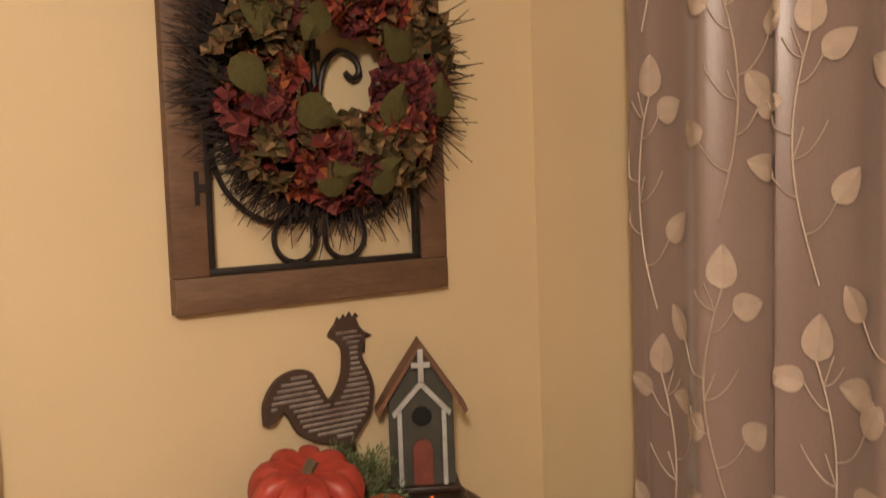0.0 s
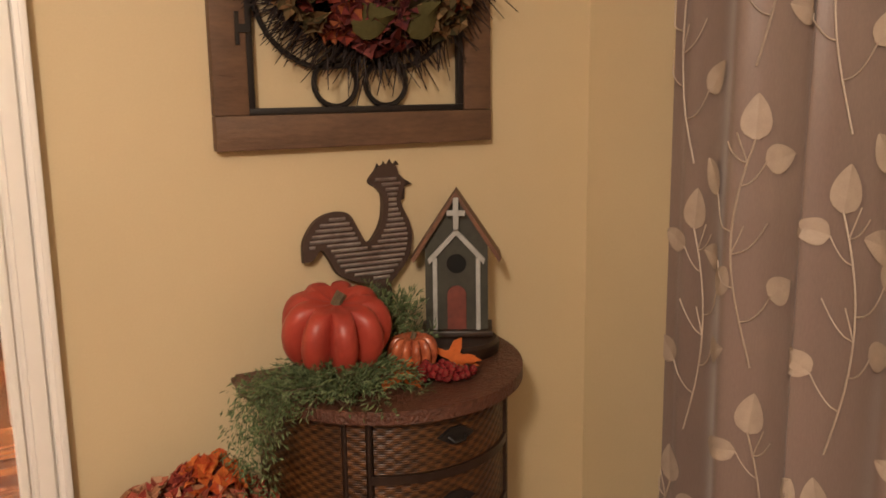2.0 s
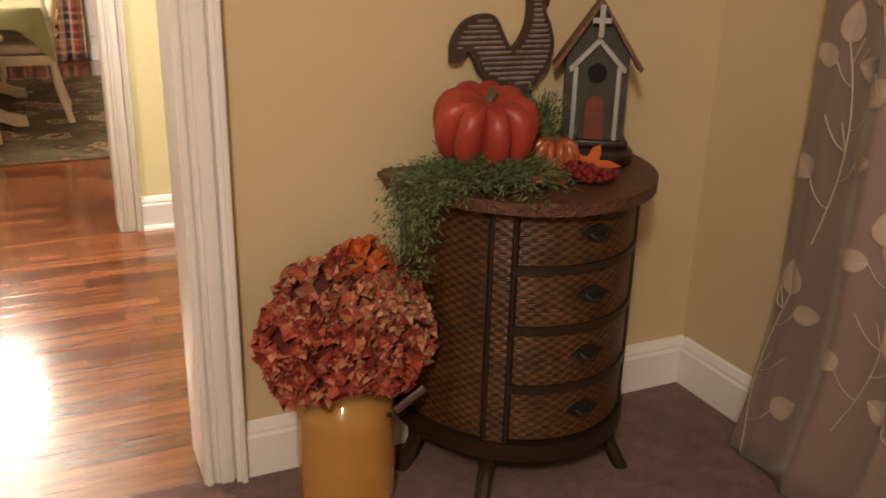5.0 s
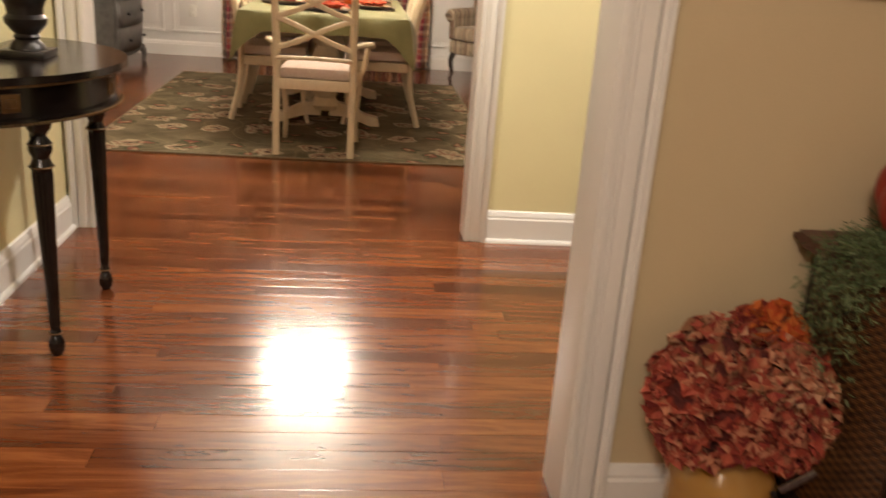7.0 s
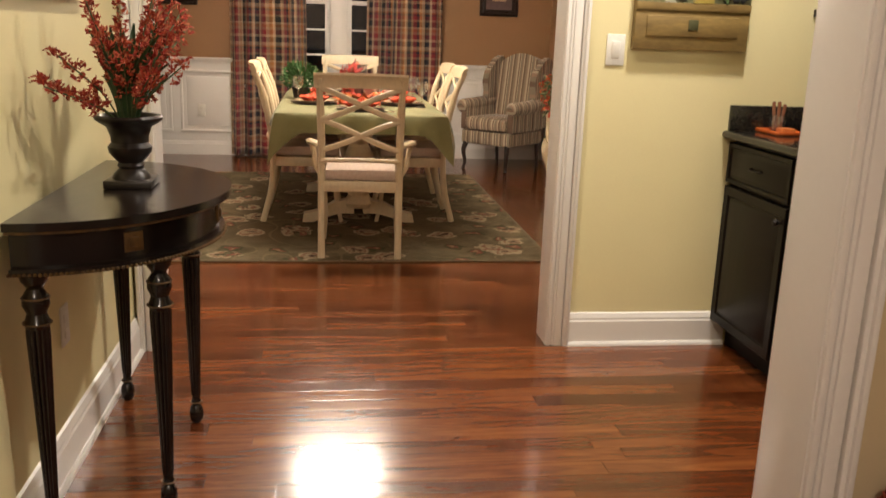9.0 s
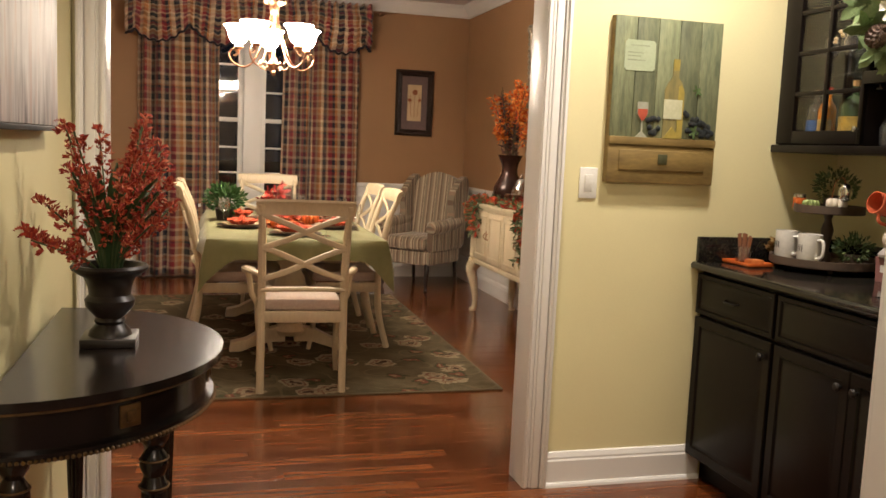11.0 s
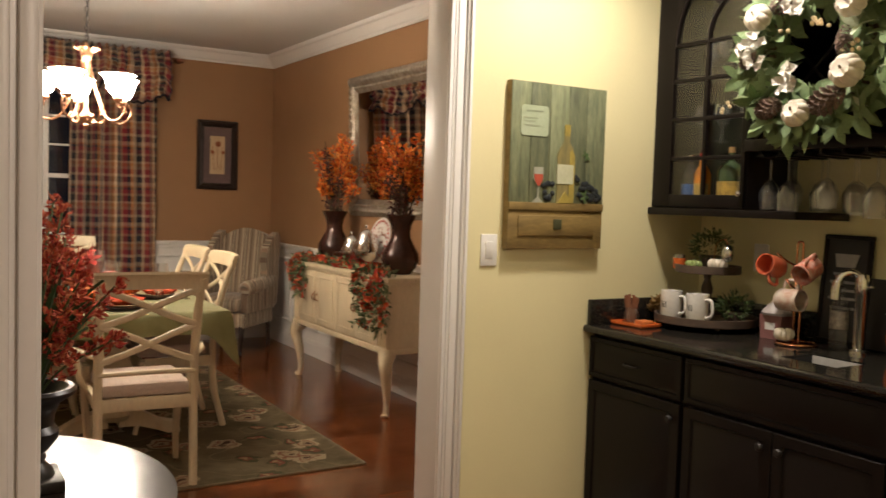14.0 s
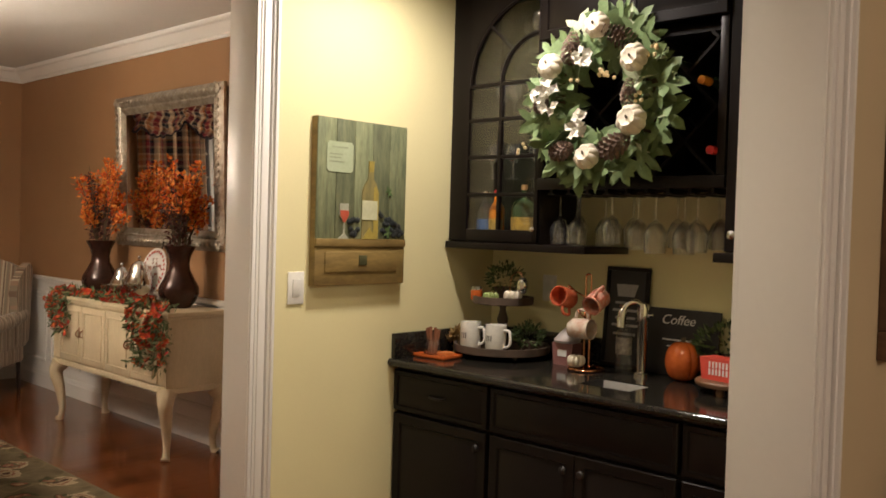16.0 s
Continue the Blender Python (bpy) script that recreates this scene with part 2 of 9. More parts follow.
def wicker_mat():
    """Flat cane over and under round stakes: a soft basket check with uneven tone."""
    m, nt, b = mat_base("woven_wicker")
    tc = nt.nodes.new("ShaderNodeTexCoord")
    sp = nt.nodes.new("ShaderNodeSeparateXYZ")
    nt.links.new(tc.outputs["UV"], sp.inputs[0])
    n1 = node(nt, "ShaderNodeTexNoise", Scale=16.0, Detail=5.0)
    nt.links.new(tc.outputs["UV"], n1.inputs["Vector"])
    wob = mth(nt, "MULTIPLY", n1.outputs[0], 0.8)
    su = mth(nt, "SINE", mth(nt, "ADD", mth(nt, "MULTIPLY", sp.outputs[0], 2 * math.pi / 0.032), wob))
    sv = mth(nt, "SINE", mth(nt, "ADD", mth(nt, "MULTIPLY", sp.outputs[1], 2 * math.pi / 0.019), wob))
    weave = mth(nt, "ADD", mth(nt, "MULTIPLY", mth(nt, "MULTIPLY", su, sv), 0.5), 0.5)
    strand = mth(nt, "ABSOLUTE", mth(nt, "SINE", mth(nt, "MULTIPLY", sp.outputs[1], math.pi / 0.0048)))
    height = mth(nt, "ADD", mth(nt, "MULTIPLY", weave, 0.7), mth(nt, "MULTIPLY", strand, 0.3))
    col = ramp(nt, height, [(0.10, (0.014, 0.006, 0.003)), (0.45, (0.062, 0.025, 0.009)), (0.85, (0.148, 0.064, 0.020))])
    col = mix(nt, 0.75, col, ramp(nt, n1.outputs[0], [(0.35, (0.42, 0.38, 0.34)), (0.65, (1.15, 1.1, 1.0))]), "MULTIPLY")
    nt.links.new(col, b.inputs["Base Color"])
    b.inputs["Roughness"].default_value = 0.42
    bump_to(nt, b, height, 0.7, 0.003)
    return m


def glass_mat(name, color):
    """Thin blown glass: clear face on, more mirror-like towards its edges."""
    m, nt, b = mat_base(name)
    tr = nt.nodes.new("ShaderNodeBsdfTransparent")
    tr.inputs["Color"].default_value = (*color, 1)
    gl = nt.nodes.new("ShaderNodeBsdfGlossy")
    gl.inputs["Roughness"].default_value = 0.03
    lw = nt.nodes.new("ShaderNodeLayerWeight")
    lw.inputs["Blend"].default_value = 0.35
    ms = nt.nodes.new("ShaderNodeMixShader")
    nt.links.new(mth(nt, "ADD", mth(nt, "MULTIPLY", mth(nt, "POWER", lw.outputs["Facing"], 1.3), 0.80), 0.06), ms.inputs[0])
    nt.links.new(tr.outputs[0], ms.inputs[1])
    nt.links.new(gl.outputs[0], ms.inputs[2])
    # faint white haze mixed in, in place of glints, so the glass shows
    haze = nt.nodes.new("ShaderNodeBsdfDiffuse")
    haze.inputs["Color"].default_value = (0.8, 0.8, 0.8, 1)
    ms2 = nt.nodes.new("ShaderNodeMixShader")
    ms2.inputs[0].default_value = 0.022
    nt.links.new(ms.outputs[0], ms2.inputs[1])
    nt.links.new(haze.outputs[0], ms2.inputs[2])
    nt.links.new(ms2.outputs[0], nt.nodes["Material Output"].inputs[0])
    return m


def pane_mat(name):
    m, nt, b = mat_base(name)
    out = nt.nodes["Material Output"]
    tr = nt.nodes.new("ShaderNodeBsdfTransparent")
    gl = nt.nodes.new("ShaderNodeBsdfGlossy")
    gl.inputs["Roughness"].default_value = 0.03
    ms = nt.nodes.new("ShaderNodeMixShader")
    ms.inputs[0].default_value = 0.045
    nt.links.new(tr.outputs[0], ms.inputs[1])
    nt.links.new(gl.outputs[0], ms.inputs[2])
    nt.links.new(ms.outputs[0], out.inputs[0])
    return m


def glow_mat(name, color, strength):
    m, nt, b = mat_base(name)
    b.inputs["Base Color"].default_value = (0.9, 0.88, 0.84, 1)
    b.inputs["Emission Color"].default_value = (*color, 1)
    b.inputs["Emission Strength"].default_value = strength
    return m


M = {
    "beige": surf("beige_wall_paint", (0.60, 0.485, 0.30), (0.565, 0.455, 0.28), 1.4, 0.7, bump=0.12, fine=220.0, grain=0.08),
    "yellow": surf("pale_yellow_wall_paint", (0.76, 0.69, 0.395), (0.72, 0.65, 0.37), 1.4, 0.6, bump=0.12, fine=220.0, grain=0.08),
    "brown": surf("caramel_wall_paint", (0.34, 0.185, 0.085), (0.31, 0.168, 0.077), 1.4, 0.6, bump=0.14, fine=200.0, grain=0.08),
    "ceiling": surf("white_ceiling_paint", (0.72, 0.70, 0.66), (0.69, 0.67, 0.63), 1.0, 0.85, bump=0.2, fine=150.0),
    "trim": surf("white_gloss_trim", (0.80, 0.78, 0.74), (0.785, 0.765, 0.725), 2.0, 0.34, bump=0.03, fine=60.0, grain=0.04),
    "floor": floor_wood(),
    "underfloor": surf("dark_floor_joint", (0.05, 0.02, 0.012), None, 20.0, 0.7),
    "carpet": carpet_mat(),
    "granite": granite_mat(),
    "plaid": plaid_mat(),
    "stripe": stripe_mat(),
    "rug": rug_mat(),
    "rug_edge": surf("rug_binding", (0.16, 0.13, 0.07), None, 30.0, 0.9),
    "wicker": wicker_mat(),
    "cabinet": surf("espresso_cabinet_paint", (0.0095, 0.0066, 0.0056), (0.0070, 0.0048, 0.0042), 8.0, 0.36, bump=0.03, fine=70.0, stretch=(1, 1, 0.2), spec=0.18),
    "black": surf("rubbed_black_paint", (0.006, 0.0048, 0.0045), (0.016, 0.009, 0.006), 14.0, 0.22, bump=0.06, fine=90.0, coat=0.2, spec=0.3),
    "urn": surf("matte_black_cast", (0.010, 0.008, 0.007), (0.022, 0.014, 0.010), 18.0, 0.34, bump=0.3, fine=60.0),
    "gilt": surf("rubbed_gold_edge", (0.16, 0.09, 0.03), (0.05, 0.03, 0.014), 40.0, 0.42, metal=0.5),
    "cream": surf("cream_painted_wood", (0.66, 0.55, 0.37), (0.58, 0.47, 0.30), 9.0, 0.42, bump=0.08, fine=80.0, stretch=(1, 1, 0.3)),
    "seat": surf("cream_seat_fabric", (0.55, 0.44, 0.36), (0.47, 0.36, 0.30), 50.0, 0.85, bump=0.4, fine=300.0, stretch=(1, 0.15, 1)),
    "cloth": surf("sage_green_linen", (0.225, 0.215, 0.090), (0.175, 0.168, 0.066), 10.0, 0.85, bump=0.4, fine=420.0, sheen=0.2),
    "iron": surf("black_wrought_iron", (0.017, 0.015, 0.015), (0.03, 0.024, 0.02), 25.0, 0.5, metal=0.4, bump=0.2, fine=120.0),
    "barnwood": surf("brown_weathered_wood", (0.150, 0.082, 0.046), (0.052, 0.029, 0.019), 8.0, 0.62, bump=0.6, fine=34.0, stretch=(1, 1, 3.5), depth=0.003, grain=0.55),
    "darkwood": surf("dark_brown_wood", (0.026, 0.013, 0.008), (0.015, 0.008, 0.005), 12.0, 0.4, bump=0.15, fine=60.0),
    "bronze": surf("rubbed_copper_bronze", (0.42, 0.22, 0.13), (0.22, 0.11, 0.06), 25.0, 0.34, metal=0.9, bump=0.1),
    # sink steel darkened to carry the shade inside the basin
    "shaded_steel": surf("shaded_sink_steel", (0.06, 0.06, 0.06), (0.04, 0.04, 0.04), 30.0, 0.22, metal=1.0, bump=0.02),
    "satin": surf("satin_steel", (0.62, 0.61, 0.59), (0.52, 0.51, 0.49), 30.0, 0.38, metal=1.0, bump=0.02),
    "steel": surf("brushed_steel", (0.58, 0.57, 0.55), (0.48, 0.47, 0.45), 30.0, 0.25, metal=1.0, bump=0.02),
    "silver": surf("polished_silver", (0.75, 0.73, 0.70), (0.6, 0.58, 0.55), 20.0, 0.16, metal=1.0, bump=0.0),
    "copper": surf("polished_copper", (0.75, 0.36, 0.20), (0.6, 0.26, 0.14), 20.0, 0.18, metal=1.0, bump=0.0),
    "pumpkin": surf("red_orange_pumpkin_skin", (0.40, 0.054, 0.034), (0.27, 0.032, 0.022), 9.0, 0.40, bump=0.1, fine=90.0),
    "orange": surf("orange_glazed_ceramic", (0.62, 0.14, 0.03), (0.50, 0.10, 0.022), 14.0, 0.25, bump=0.05),
    "whitepump": surf("cream_white_pumpkin", (0.74, 0.68, 0.56), (0.60, 0.52, 0.40), 14.0, 0.45, bump=0.2),
    "stem": surf("dry_brown_stem", (0.12, 0.085, 0.045), (0.06, 0.045, 0.025), 40.0, 0.8, bump=0.4),
    "white": surf("white_glazed_ceramic", (0.78, 0.76, 0.71), (0.74, 0.72, 0.67), 8.0, 0.22, bump=0.0),
    "ink": surf("black_lettering", (0.03, 0.03, 0.03), None, 8.0, 0.6, bump=0.0),
    "chalk": surf("white_chalk_lettering", (0.75, 0.73, 0.70), None, 30.0, 0.8, bump=0.0),
    "slate": surf("black_chalk_board", (0.022, 0.020, 0.020), None, 12.0, 0.6, bump=0.1),
    "plastic": surf("white_switch_plastic", (0.78, 0.76, 0.70), (0.75, 0.73, 0.67), 8.0, 0.35, bump=0.0),
    "mirror": None,
    "silverleaf": surf("tarnished_silver_leaf", (0.52, 0.47, 0.38), (0.27, 0.22, 0.16), 22.0, 0.38, metal=0.75, bump=0.5, fine=70.0, depth=0.004),
    "glass": glass_mat("clear_glass", (0.965, 0.97, 0.965)),
    "amber": None,
    "pane": pane_mat("window_pane"),
    "night": surf("night_outside", (0.006, 0.008, 0.008), None, 1.0, 0.9, bump=0.0),
    "shade": glow_mat("lit_opal_glass", (1.0, 0.86, 0.70), SHADE_GLOW),
    "lens": glow_mat("lit_lamp_lens", (1.0, 0.84, 0.6), 12.0),
    "green": islands("garland_foliage", [(0.055, 0.090, 0.030), (0.085, 0.135, 0.045), (0.13, 0.175, 0.07), (0.045, 0.07, 0.026), (0.19, 0.23, 0.11)]),
}
am, ant, ab = mat_base("amber_tinted_glass")
ab.inputs["Base Color"].default_value = (0.70, 0.39, 0.10, 1)
ab.inputs["Roughness"].default_value = 0.08
ab.inputs["Transmission Weight"].default_value = 0.5
ab.inputs["Coat Weight"].default_value = 0.6
M["amber"] = am
mm_, mnt, mb = mat_base("mirror_silvering")
mb.inputs["Base Color"].default_value, mb.inputs["Metallic"].default_value, mb.inputs["Roughness"].default_value = (0.86, 0.86, 0.85, 1), 1.0, 0.02
M["mirror"] = mm_

# ---- building blocks ----
def B():
    return bmesh.new()


def box(bm, x0, y0, z0, x1, y1, z1, bev=0.0, m=None):
    r = bmesh.ops.create_cube(bm, size=1.0)
    vs = r["verts"]
    t = Matrix.Translation(((x0 + x1) / 2, (y0 + y1) / 2, (z0 + z1) / 2)) @ Matrix.Diagonal((abs(x1 - x0), abs(y1 - y0), abs(z1 - z0), 1))
    bmesh.ops.transform(bm, matrix=(m @ t) if m else t, verts=vs)
    if bev:
        es = list({e for v in vs for e in v.link_edges})
        bmesh.ops.bevel(bm, geom=es, offset=bev, segments=2, affect="EDGES", profile=0.5)
    return bm


def lathe(bm, prof, n=24, c=(0, 0, 0), lobes=0, amp=0.0, arc=None, m=None):
    """Turns a profile of (radius, height) about the upright axis. lobes and amp rib it like a pumpkin; arc = (from, to) in degrees turns a part."""
    rings = []
    full = arc is None
    a0, a1 = (0, 360) if full else arc
    k = n if full else n + 1
    for r, z in prof:
        ring = []
        for i in range(k):
            a = radians(a0 + (a1 - a0) * i / n)
            f = 1 - amp * (1 - abs(math.sin(a * lobes / 2)) ** 0.6) if lobes else 1
            v = Vector((c[0] + r * f * math.cos(a), c[1] + r * f * math.sin(a), c[2] + z))
            ring.append(bm.verts.new(m @ v if m else v))
        rings.append(ring)
    for p, q in zip(rings, rings[1:]):
        for i in range(n if full else n):
            j = (i + 1) % k
            if full or i + 1 < k:
                bm.faces.new((p[i], p[j], q[j], q[i]))
    if full:
        for ring, flip in ((rings[0], True), (rings[-1], False)):
            if prof[0 if flip else -1][0] > 0.0005:
                bm.faces.new(ring[::-1] if flip else ring)
    return bm


def tube(bm, pts, r, n=8, caps=True, flat=1.0):
    """A round bar along points; r is one radius or one for each point."""
    pts = [Vector(p) for p in pts]
    rs = r if isinstance(r, (list, tuple)) else [r] * len(pts)
    up = Vector((0, 0, 1))
    rings = []
    side = None
    for i, p in enumerate(pts):
        d = (pts[min(i + 1, len(pts) - 1)] - pts[max(i - 1, 0)]).normalized()
        if side is None:
            side = d.cross(up)
            if side.length < 0.05:
                side = d.cross(Vector((0, 1, 0)))
        side = (side - d * side.dot(d)).normalized()
        nrm = side.cross(d)
        rings.append([bm.verts.new(p + rs[i] * (math.cos(a) * side + flat * math.sin(a) * nrm)) for a in (2 * math.pi * k / n for k in range(n))])
    for p, q in zip(rings, rings[1:]):
        for i in range(n):
            bm.faces.new((p[i], p[(i + 1) % n], q[(i + 1) % n], q[i]))
    if caps:
        bm.faces.new(rings[0][::-1])
        bm.faces.new(rings[-1])
    return bm


def prism(bm, outline, d0, d1, plane="xz", m=None):
    """A flat outline given depth. plane xz: the outline's (x, z), depth along y."""
    def at(p, d):
        v = {"xz": Vector((p[0], d, p[1])), "xy": Vector((p[0], p[1], d)), "yz": Vector((d, p[0], p[1]))}[plane]
        return m @ v if m else v
    a = [bm.verts.new(at(p, d0)) for p in outline]
    b = [bm.verts.new(at(p, d1)) for p in outline]
    n = len(outline)
    bm.faces.new(a)
    bm.faces.new(b[::-1])
    for i in range(n):
        bm.faces.new((a[i], b[i], b[(i + 1) % n], a[(i + 1) % n]))
    return bm


def ball(bm, c, r, n=2, sc=(1, 1, 1)):
    q = bmesh.ops.create_icosphere(bm, subdivisions=n, radius=r)
    bmesh.ops.transform(bm, matrix=Matrix.Translation(c) @ Matrix.Diagonal((*sc, 1)), verts=q["verts"])
    return bm


def curve_pts(keys, n=24):
    """A smooth line through key points (Catmull-Rom)."""
    ks = [Vector(k) for k in keys]
    ks = [2 * ks[0] - ks[1]] + ks + [2 * ks[-1] - ks[-2]]
    out = []
    segs = len(ks) - 3
    for s in range(segs):
        a, b, c, d = ks[s:s + 4]
        m = max(2, n // segs)
        for i in range(m + (s == segs - 1)):
            t = i / m
            out.append(0.5 * (2 * b + (c - a) * t + (2 * a - 5 * b + 4 * c - d) * t * t + (3 * b - a - 3 * c + d) * t ** 3))
    return out


def spiral(c, r0, r1, a0, a1, n, y=0.0):
    """A scroll in the upright x-z plane, from radius r0 to r1."""
    return [(c[0] + (r0 + (r1 - r0) * i / n) * math.cos(radians(a0 + (a1 - a0) * i / n)), y, c[1] + (r0 + (r1 - r0) * i / n) * math.sin(radians(a0 + (a1 - a0) * i / n))) for i in range(n + 1)]


def mesh_of(name, bm, mats, smooth=True, angle=40):
    me = bpy.data.meshes.new(name)
    bmesh.ops.recalc_face_normals(bm, faces=bm.faces)
    bm.to_mesh(me)
    bm.free()
    for q in (mats if isinstance(mats, (list, tuple)) else [mats]):
        me.materials.append(q)
    if smooth:
        me.shade_smooth()
        me.set_sharp_from_angle(angle=radians(angle))
    return me


def part(name, bm, material, parent, label="", smooth=True):
    ob = new(name, mesh_of(name, bm, material, smooth))
    ob.parent = parent
    if label:
        ob["label"] = label
    return ob


def thing(name, label, category, m=None, group="", kind=""):
    ob = new(name)
    ob.empty_display_size = 0.05
    ob.matrix_basis = m or Matrix()
    return tagged(ob, label, category, group, kind)


def solid(name, bm, material, label, category, m=None, group="", kind="", smooth=True):
    ob = new(name, mesh_of(name, bm, material, smooth))
    ob.matrix_basis = m or Matrix()
    return tagged(ob, label, category, group, kind)


def petal(bm, p, d, up, ln, w, cup=0.25, tip=1.0):
    """One leaf or petal of four faces from p along d."""
    d, up = Vector(d).normalized(), Vector(up)
    s = d.cross(up)
    s = s.normalized() if s.length > 0.01 else Vector((1, 0, 0))
    u = s.cross(d)
    p = Vector(p)
    a = bm.verts.new(p)
    l = bm.verts.new(p + d * ln * 0.5 + s * w * 0.5 + u * cup * w)
    r = bm.verts.new(p + d * ln * 0.5 - s * w * 0.5 + u * cup * w)
    c = bm.verts.new(p + d * ln * 0.5)
    t = bm.verts.new(p + d * ln * tip + u * cup * w * 0.4)
    for f in ((a, c, l), (a, r, c), (l, c, t), (c, r, t)):
        bm.faces.new(f)


def rvec(rng):
    while True:
        v = Vector((rng.uniform(-1, 1), rng.uniform(-1, 1), rng.uniform(-1, 1)))
        if 0.1 < v.length < 1:
            return v.normalized()


def blossom(bm, c, nrm, r, k, rng, cup=0.3):
    """A small open flower of k petals facing nrm."""
    nrm = Vector(nrm).normalized()
    s = nrm.orthogonal().normalized()
    t = nrm.cross(s)
    a0 = rng.uniform(0, 6.28)
    for i in range(k):
        a = a0 + 6.283 * i / k + rng.uniform(-0.2, 0.2)
        d = math.cos(a) * s + math.sin(a) * t + nrm * rng.uniform(0.1, 0.6)
        petal(bm, c, d, nrm, r * rng.uniform(0.85, 1.15), r * 0.95, cup)


def lobed_leaf(bm, c, d, nrm, ln, lobes, rng):
    """A toothed leaf of lobes + 2 points, folded along its midrib and drooping to its tips."""
    d, nrm = Vector(d).normalized(), Vector(nrm).normalized()
    s = d.cross(nrm).normalized()
    nrm = s.cross(d)
    c = Vector(c)
    n = 6 * lobes
    fold, droop, k = rng.uniform(0.1, 0.3), rng.uniform(0.0, 0.3), lobes + 2.0
    mid = bm.verts.new(c + d * ln * 0.25)
    pts, ins = [], []
    for i in range(n + 1):
        a = radians(-152 + 304 * i / n)
        r = (0.32 + 0.68 * abs(math.cos(a * k / 2)) ** 1.3) * (1.0 - 0.30 * abs(a) / 2.65) * (1.05 if i % 2 else 0.93)
        for e, row in ((0.5, ins), (1.0, pts)):
            q = r * e
            row.append(bm.verts.new(c + d * ln * (0.25 + 0.75 * q * math.cos(a)) + s * ln * 0.88 * q * math.sin(a) + nrm * ln * (fold * abs(q * math.sin(a)) - droop * q * q + rng.uniform(-0.02, 0.02))))
    for i in range(n):
        bm.faces.new((mid, ins[i], ins[i + 1]))
        bm.faces.new((ins[i], pts[i], pts[i + 1], ins[i + 1]))

# ---- the setting ----
EAST, WEST_HALL, WEST_DIN, NORTH = 1.465, -1.53, -2.80, 9.08
A0, A1, W0, W1 = 1.645, 1.80, 3.585, 3.72
OPEN_L, OPEN_R, HEAD, TOP = -1.425, 0.12, 2.42, 2.743


def wall(name, boxes, material, label, paints=None):
    """paints: (test of a face's normal and middle, material) for faces of another colour."""
    bm = B()
    for b in boxes:
        box(bm, *b)
    mats = [material]
    if paints:
        for test, mt in paints:
            mats.append(mt)
            for f in bm.faces:
                f.normal_update()
                if test(f.normal, f.calc_center_median()):
                    f.material_index = len(mats) - 1
    return tagged(part(name, bm, mats, None, smooth=False), label, "wall", kind="structure")


wall("wall_sitting_room", [(-4.5, A0, 0, OPEN_L - 0.02, A1, TOP), (OPEN_R + 0.02, A0, 0, EAST, A1, TOP), (OPEN_L - 0.02, A0, HEAD + 0.02, OPEN_R + 0.02, A1, TOP)], M["beige"], "beige painted wall with a wide cased opening", [(lambda n, c: n.y > 0.5, M["yellow"])])
wall("wall_dining_room", [(WEST_DIN, W0, 0, OPEN_L - 0.02, W1, TOP), (OPEN_R + 0.02, W0, 0, EAST, W1, TOP), (OPEN_L - 0.02, W0, HEAD + 0.02, OPEN_R + 0.02, W1, TOP)], M["yellow"], "pale yellow wall with a wide cased opening", [(lambda n, c: n.y > 0.5, M["brown"])])
wall("wall_east", [(EAST, -3.2, 0, EAST + 0.15, A0 + 0.08, TOP)], M["beige"], "beige painted wall behind the curtain")
wall("wall_bar", [(EAST, A0 + 0.08, 0, EAST + 0.15, W0 + 0.07, TOP)], M["yellow"], "pale yellow wall behind the bar cabinets")
wall("wall_dining_east", [(EAST, W0 + 0.07, 0, EAST + 0.15, NORTH, TOP)], M["brown"], "caramel brown wall above white wainscot")
wall("wall_hall_west", [(WEST_HALL - 0.12, A1, 0, WEST_HALL, W0, TOP)], M["yellow"], "pale yellow wall behind the console table")
wall("wall_dining_west", [(WEST_DIN - 0.15, W0, 0, WEST_DIN, NORTH, TOP)], M["brown"], "caramel brown wall of the dining room")
WIN = [(-1.50, -0.75), (-0.59, 0.16)]
WZ0, WZ1 = 0.70, 2.33
wall("wall_north", [(WEST_DIN - 0.15, NORTH, 0, WIN[0][0], NORTH + 0.16, TOP), (WIN[1][1], NORTH, 0, EAST + 0.15, NORTH + 0.16, TOP), (WIN[0][0], NORTH, 0, WIN[1][1], NORTH + 0.16, WZ0), (WIN[0][0], NORTH, WZ1, WIN[1][1], NORTH + 0.16, TOP), (WIN[0][1], NORTH, WZ0, WIN[1][0], NORTH + 0.16, WZ1)], M["brown"], "caramel brown wall with a pair of windows")
wall("wall_south", [(-4.5, -3.35, 0, EAST + 0.15, -3.2, TOP)], M["beige"], "plain beige wall of the sitting room")
wall("wall_west", [(-4.65, -3.2, 0, -4.5, A1, TOP)], M["beige"], "plain beige wall of the sitting room")
bm = box(B(), -4.65, -3.35, TOP, EAST + 0.15, NORTH + 0.16, TOP + 0.1)
tagged(part("ceiling", bm, M["ceiling"], None, smooth=False), "flat white painted ceiling", "ceiling", kind="structure")
bm = B()
bmesh.ops.create_grid(bm, x_segments=2, y_segments=2, size=0.5)
bmesh.ops.transform(bm, matrix=Matrix.Translation(((-4.5 + EAST) / 2, (-3.2 + A0 + 0.01) / 2, 0.004)) @ Matrix.Diagonal((EAST + 4.5, A0 + 0.01 + 3.2, 1, 1)), verts=bm.verts)
carpet = tagged(part("carpet", bm, M["carpet"], None, smooth=False), "mauve brown cut-pile fitted carpet", "carpet", kind="structure")
bm = box(B(), -60, -60, -0.7, 60, 80, -0.6)
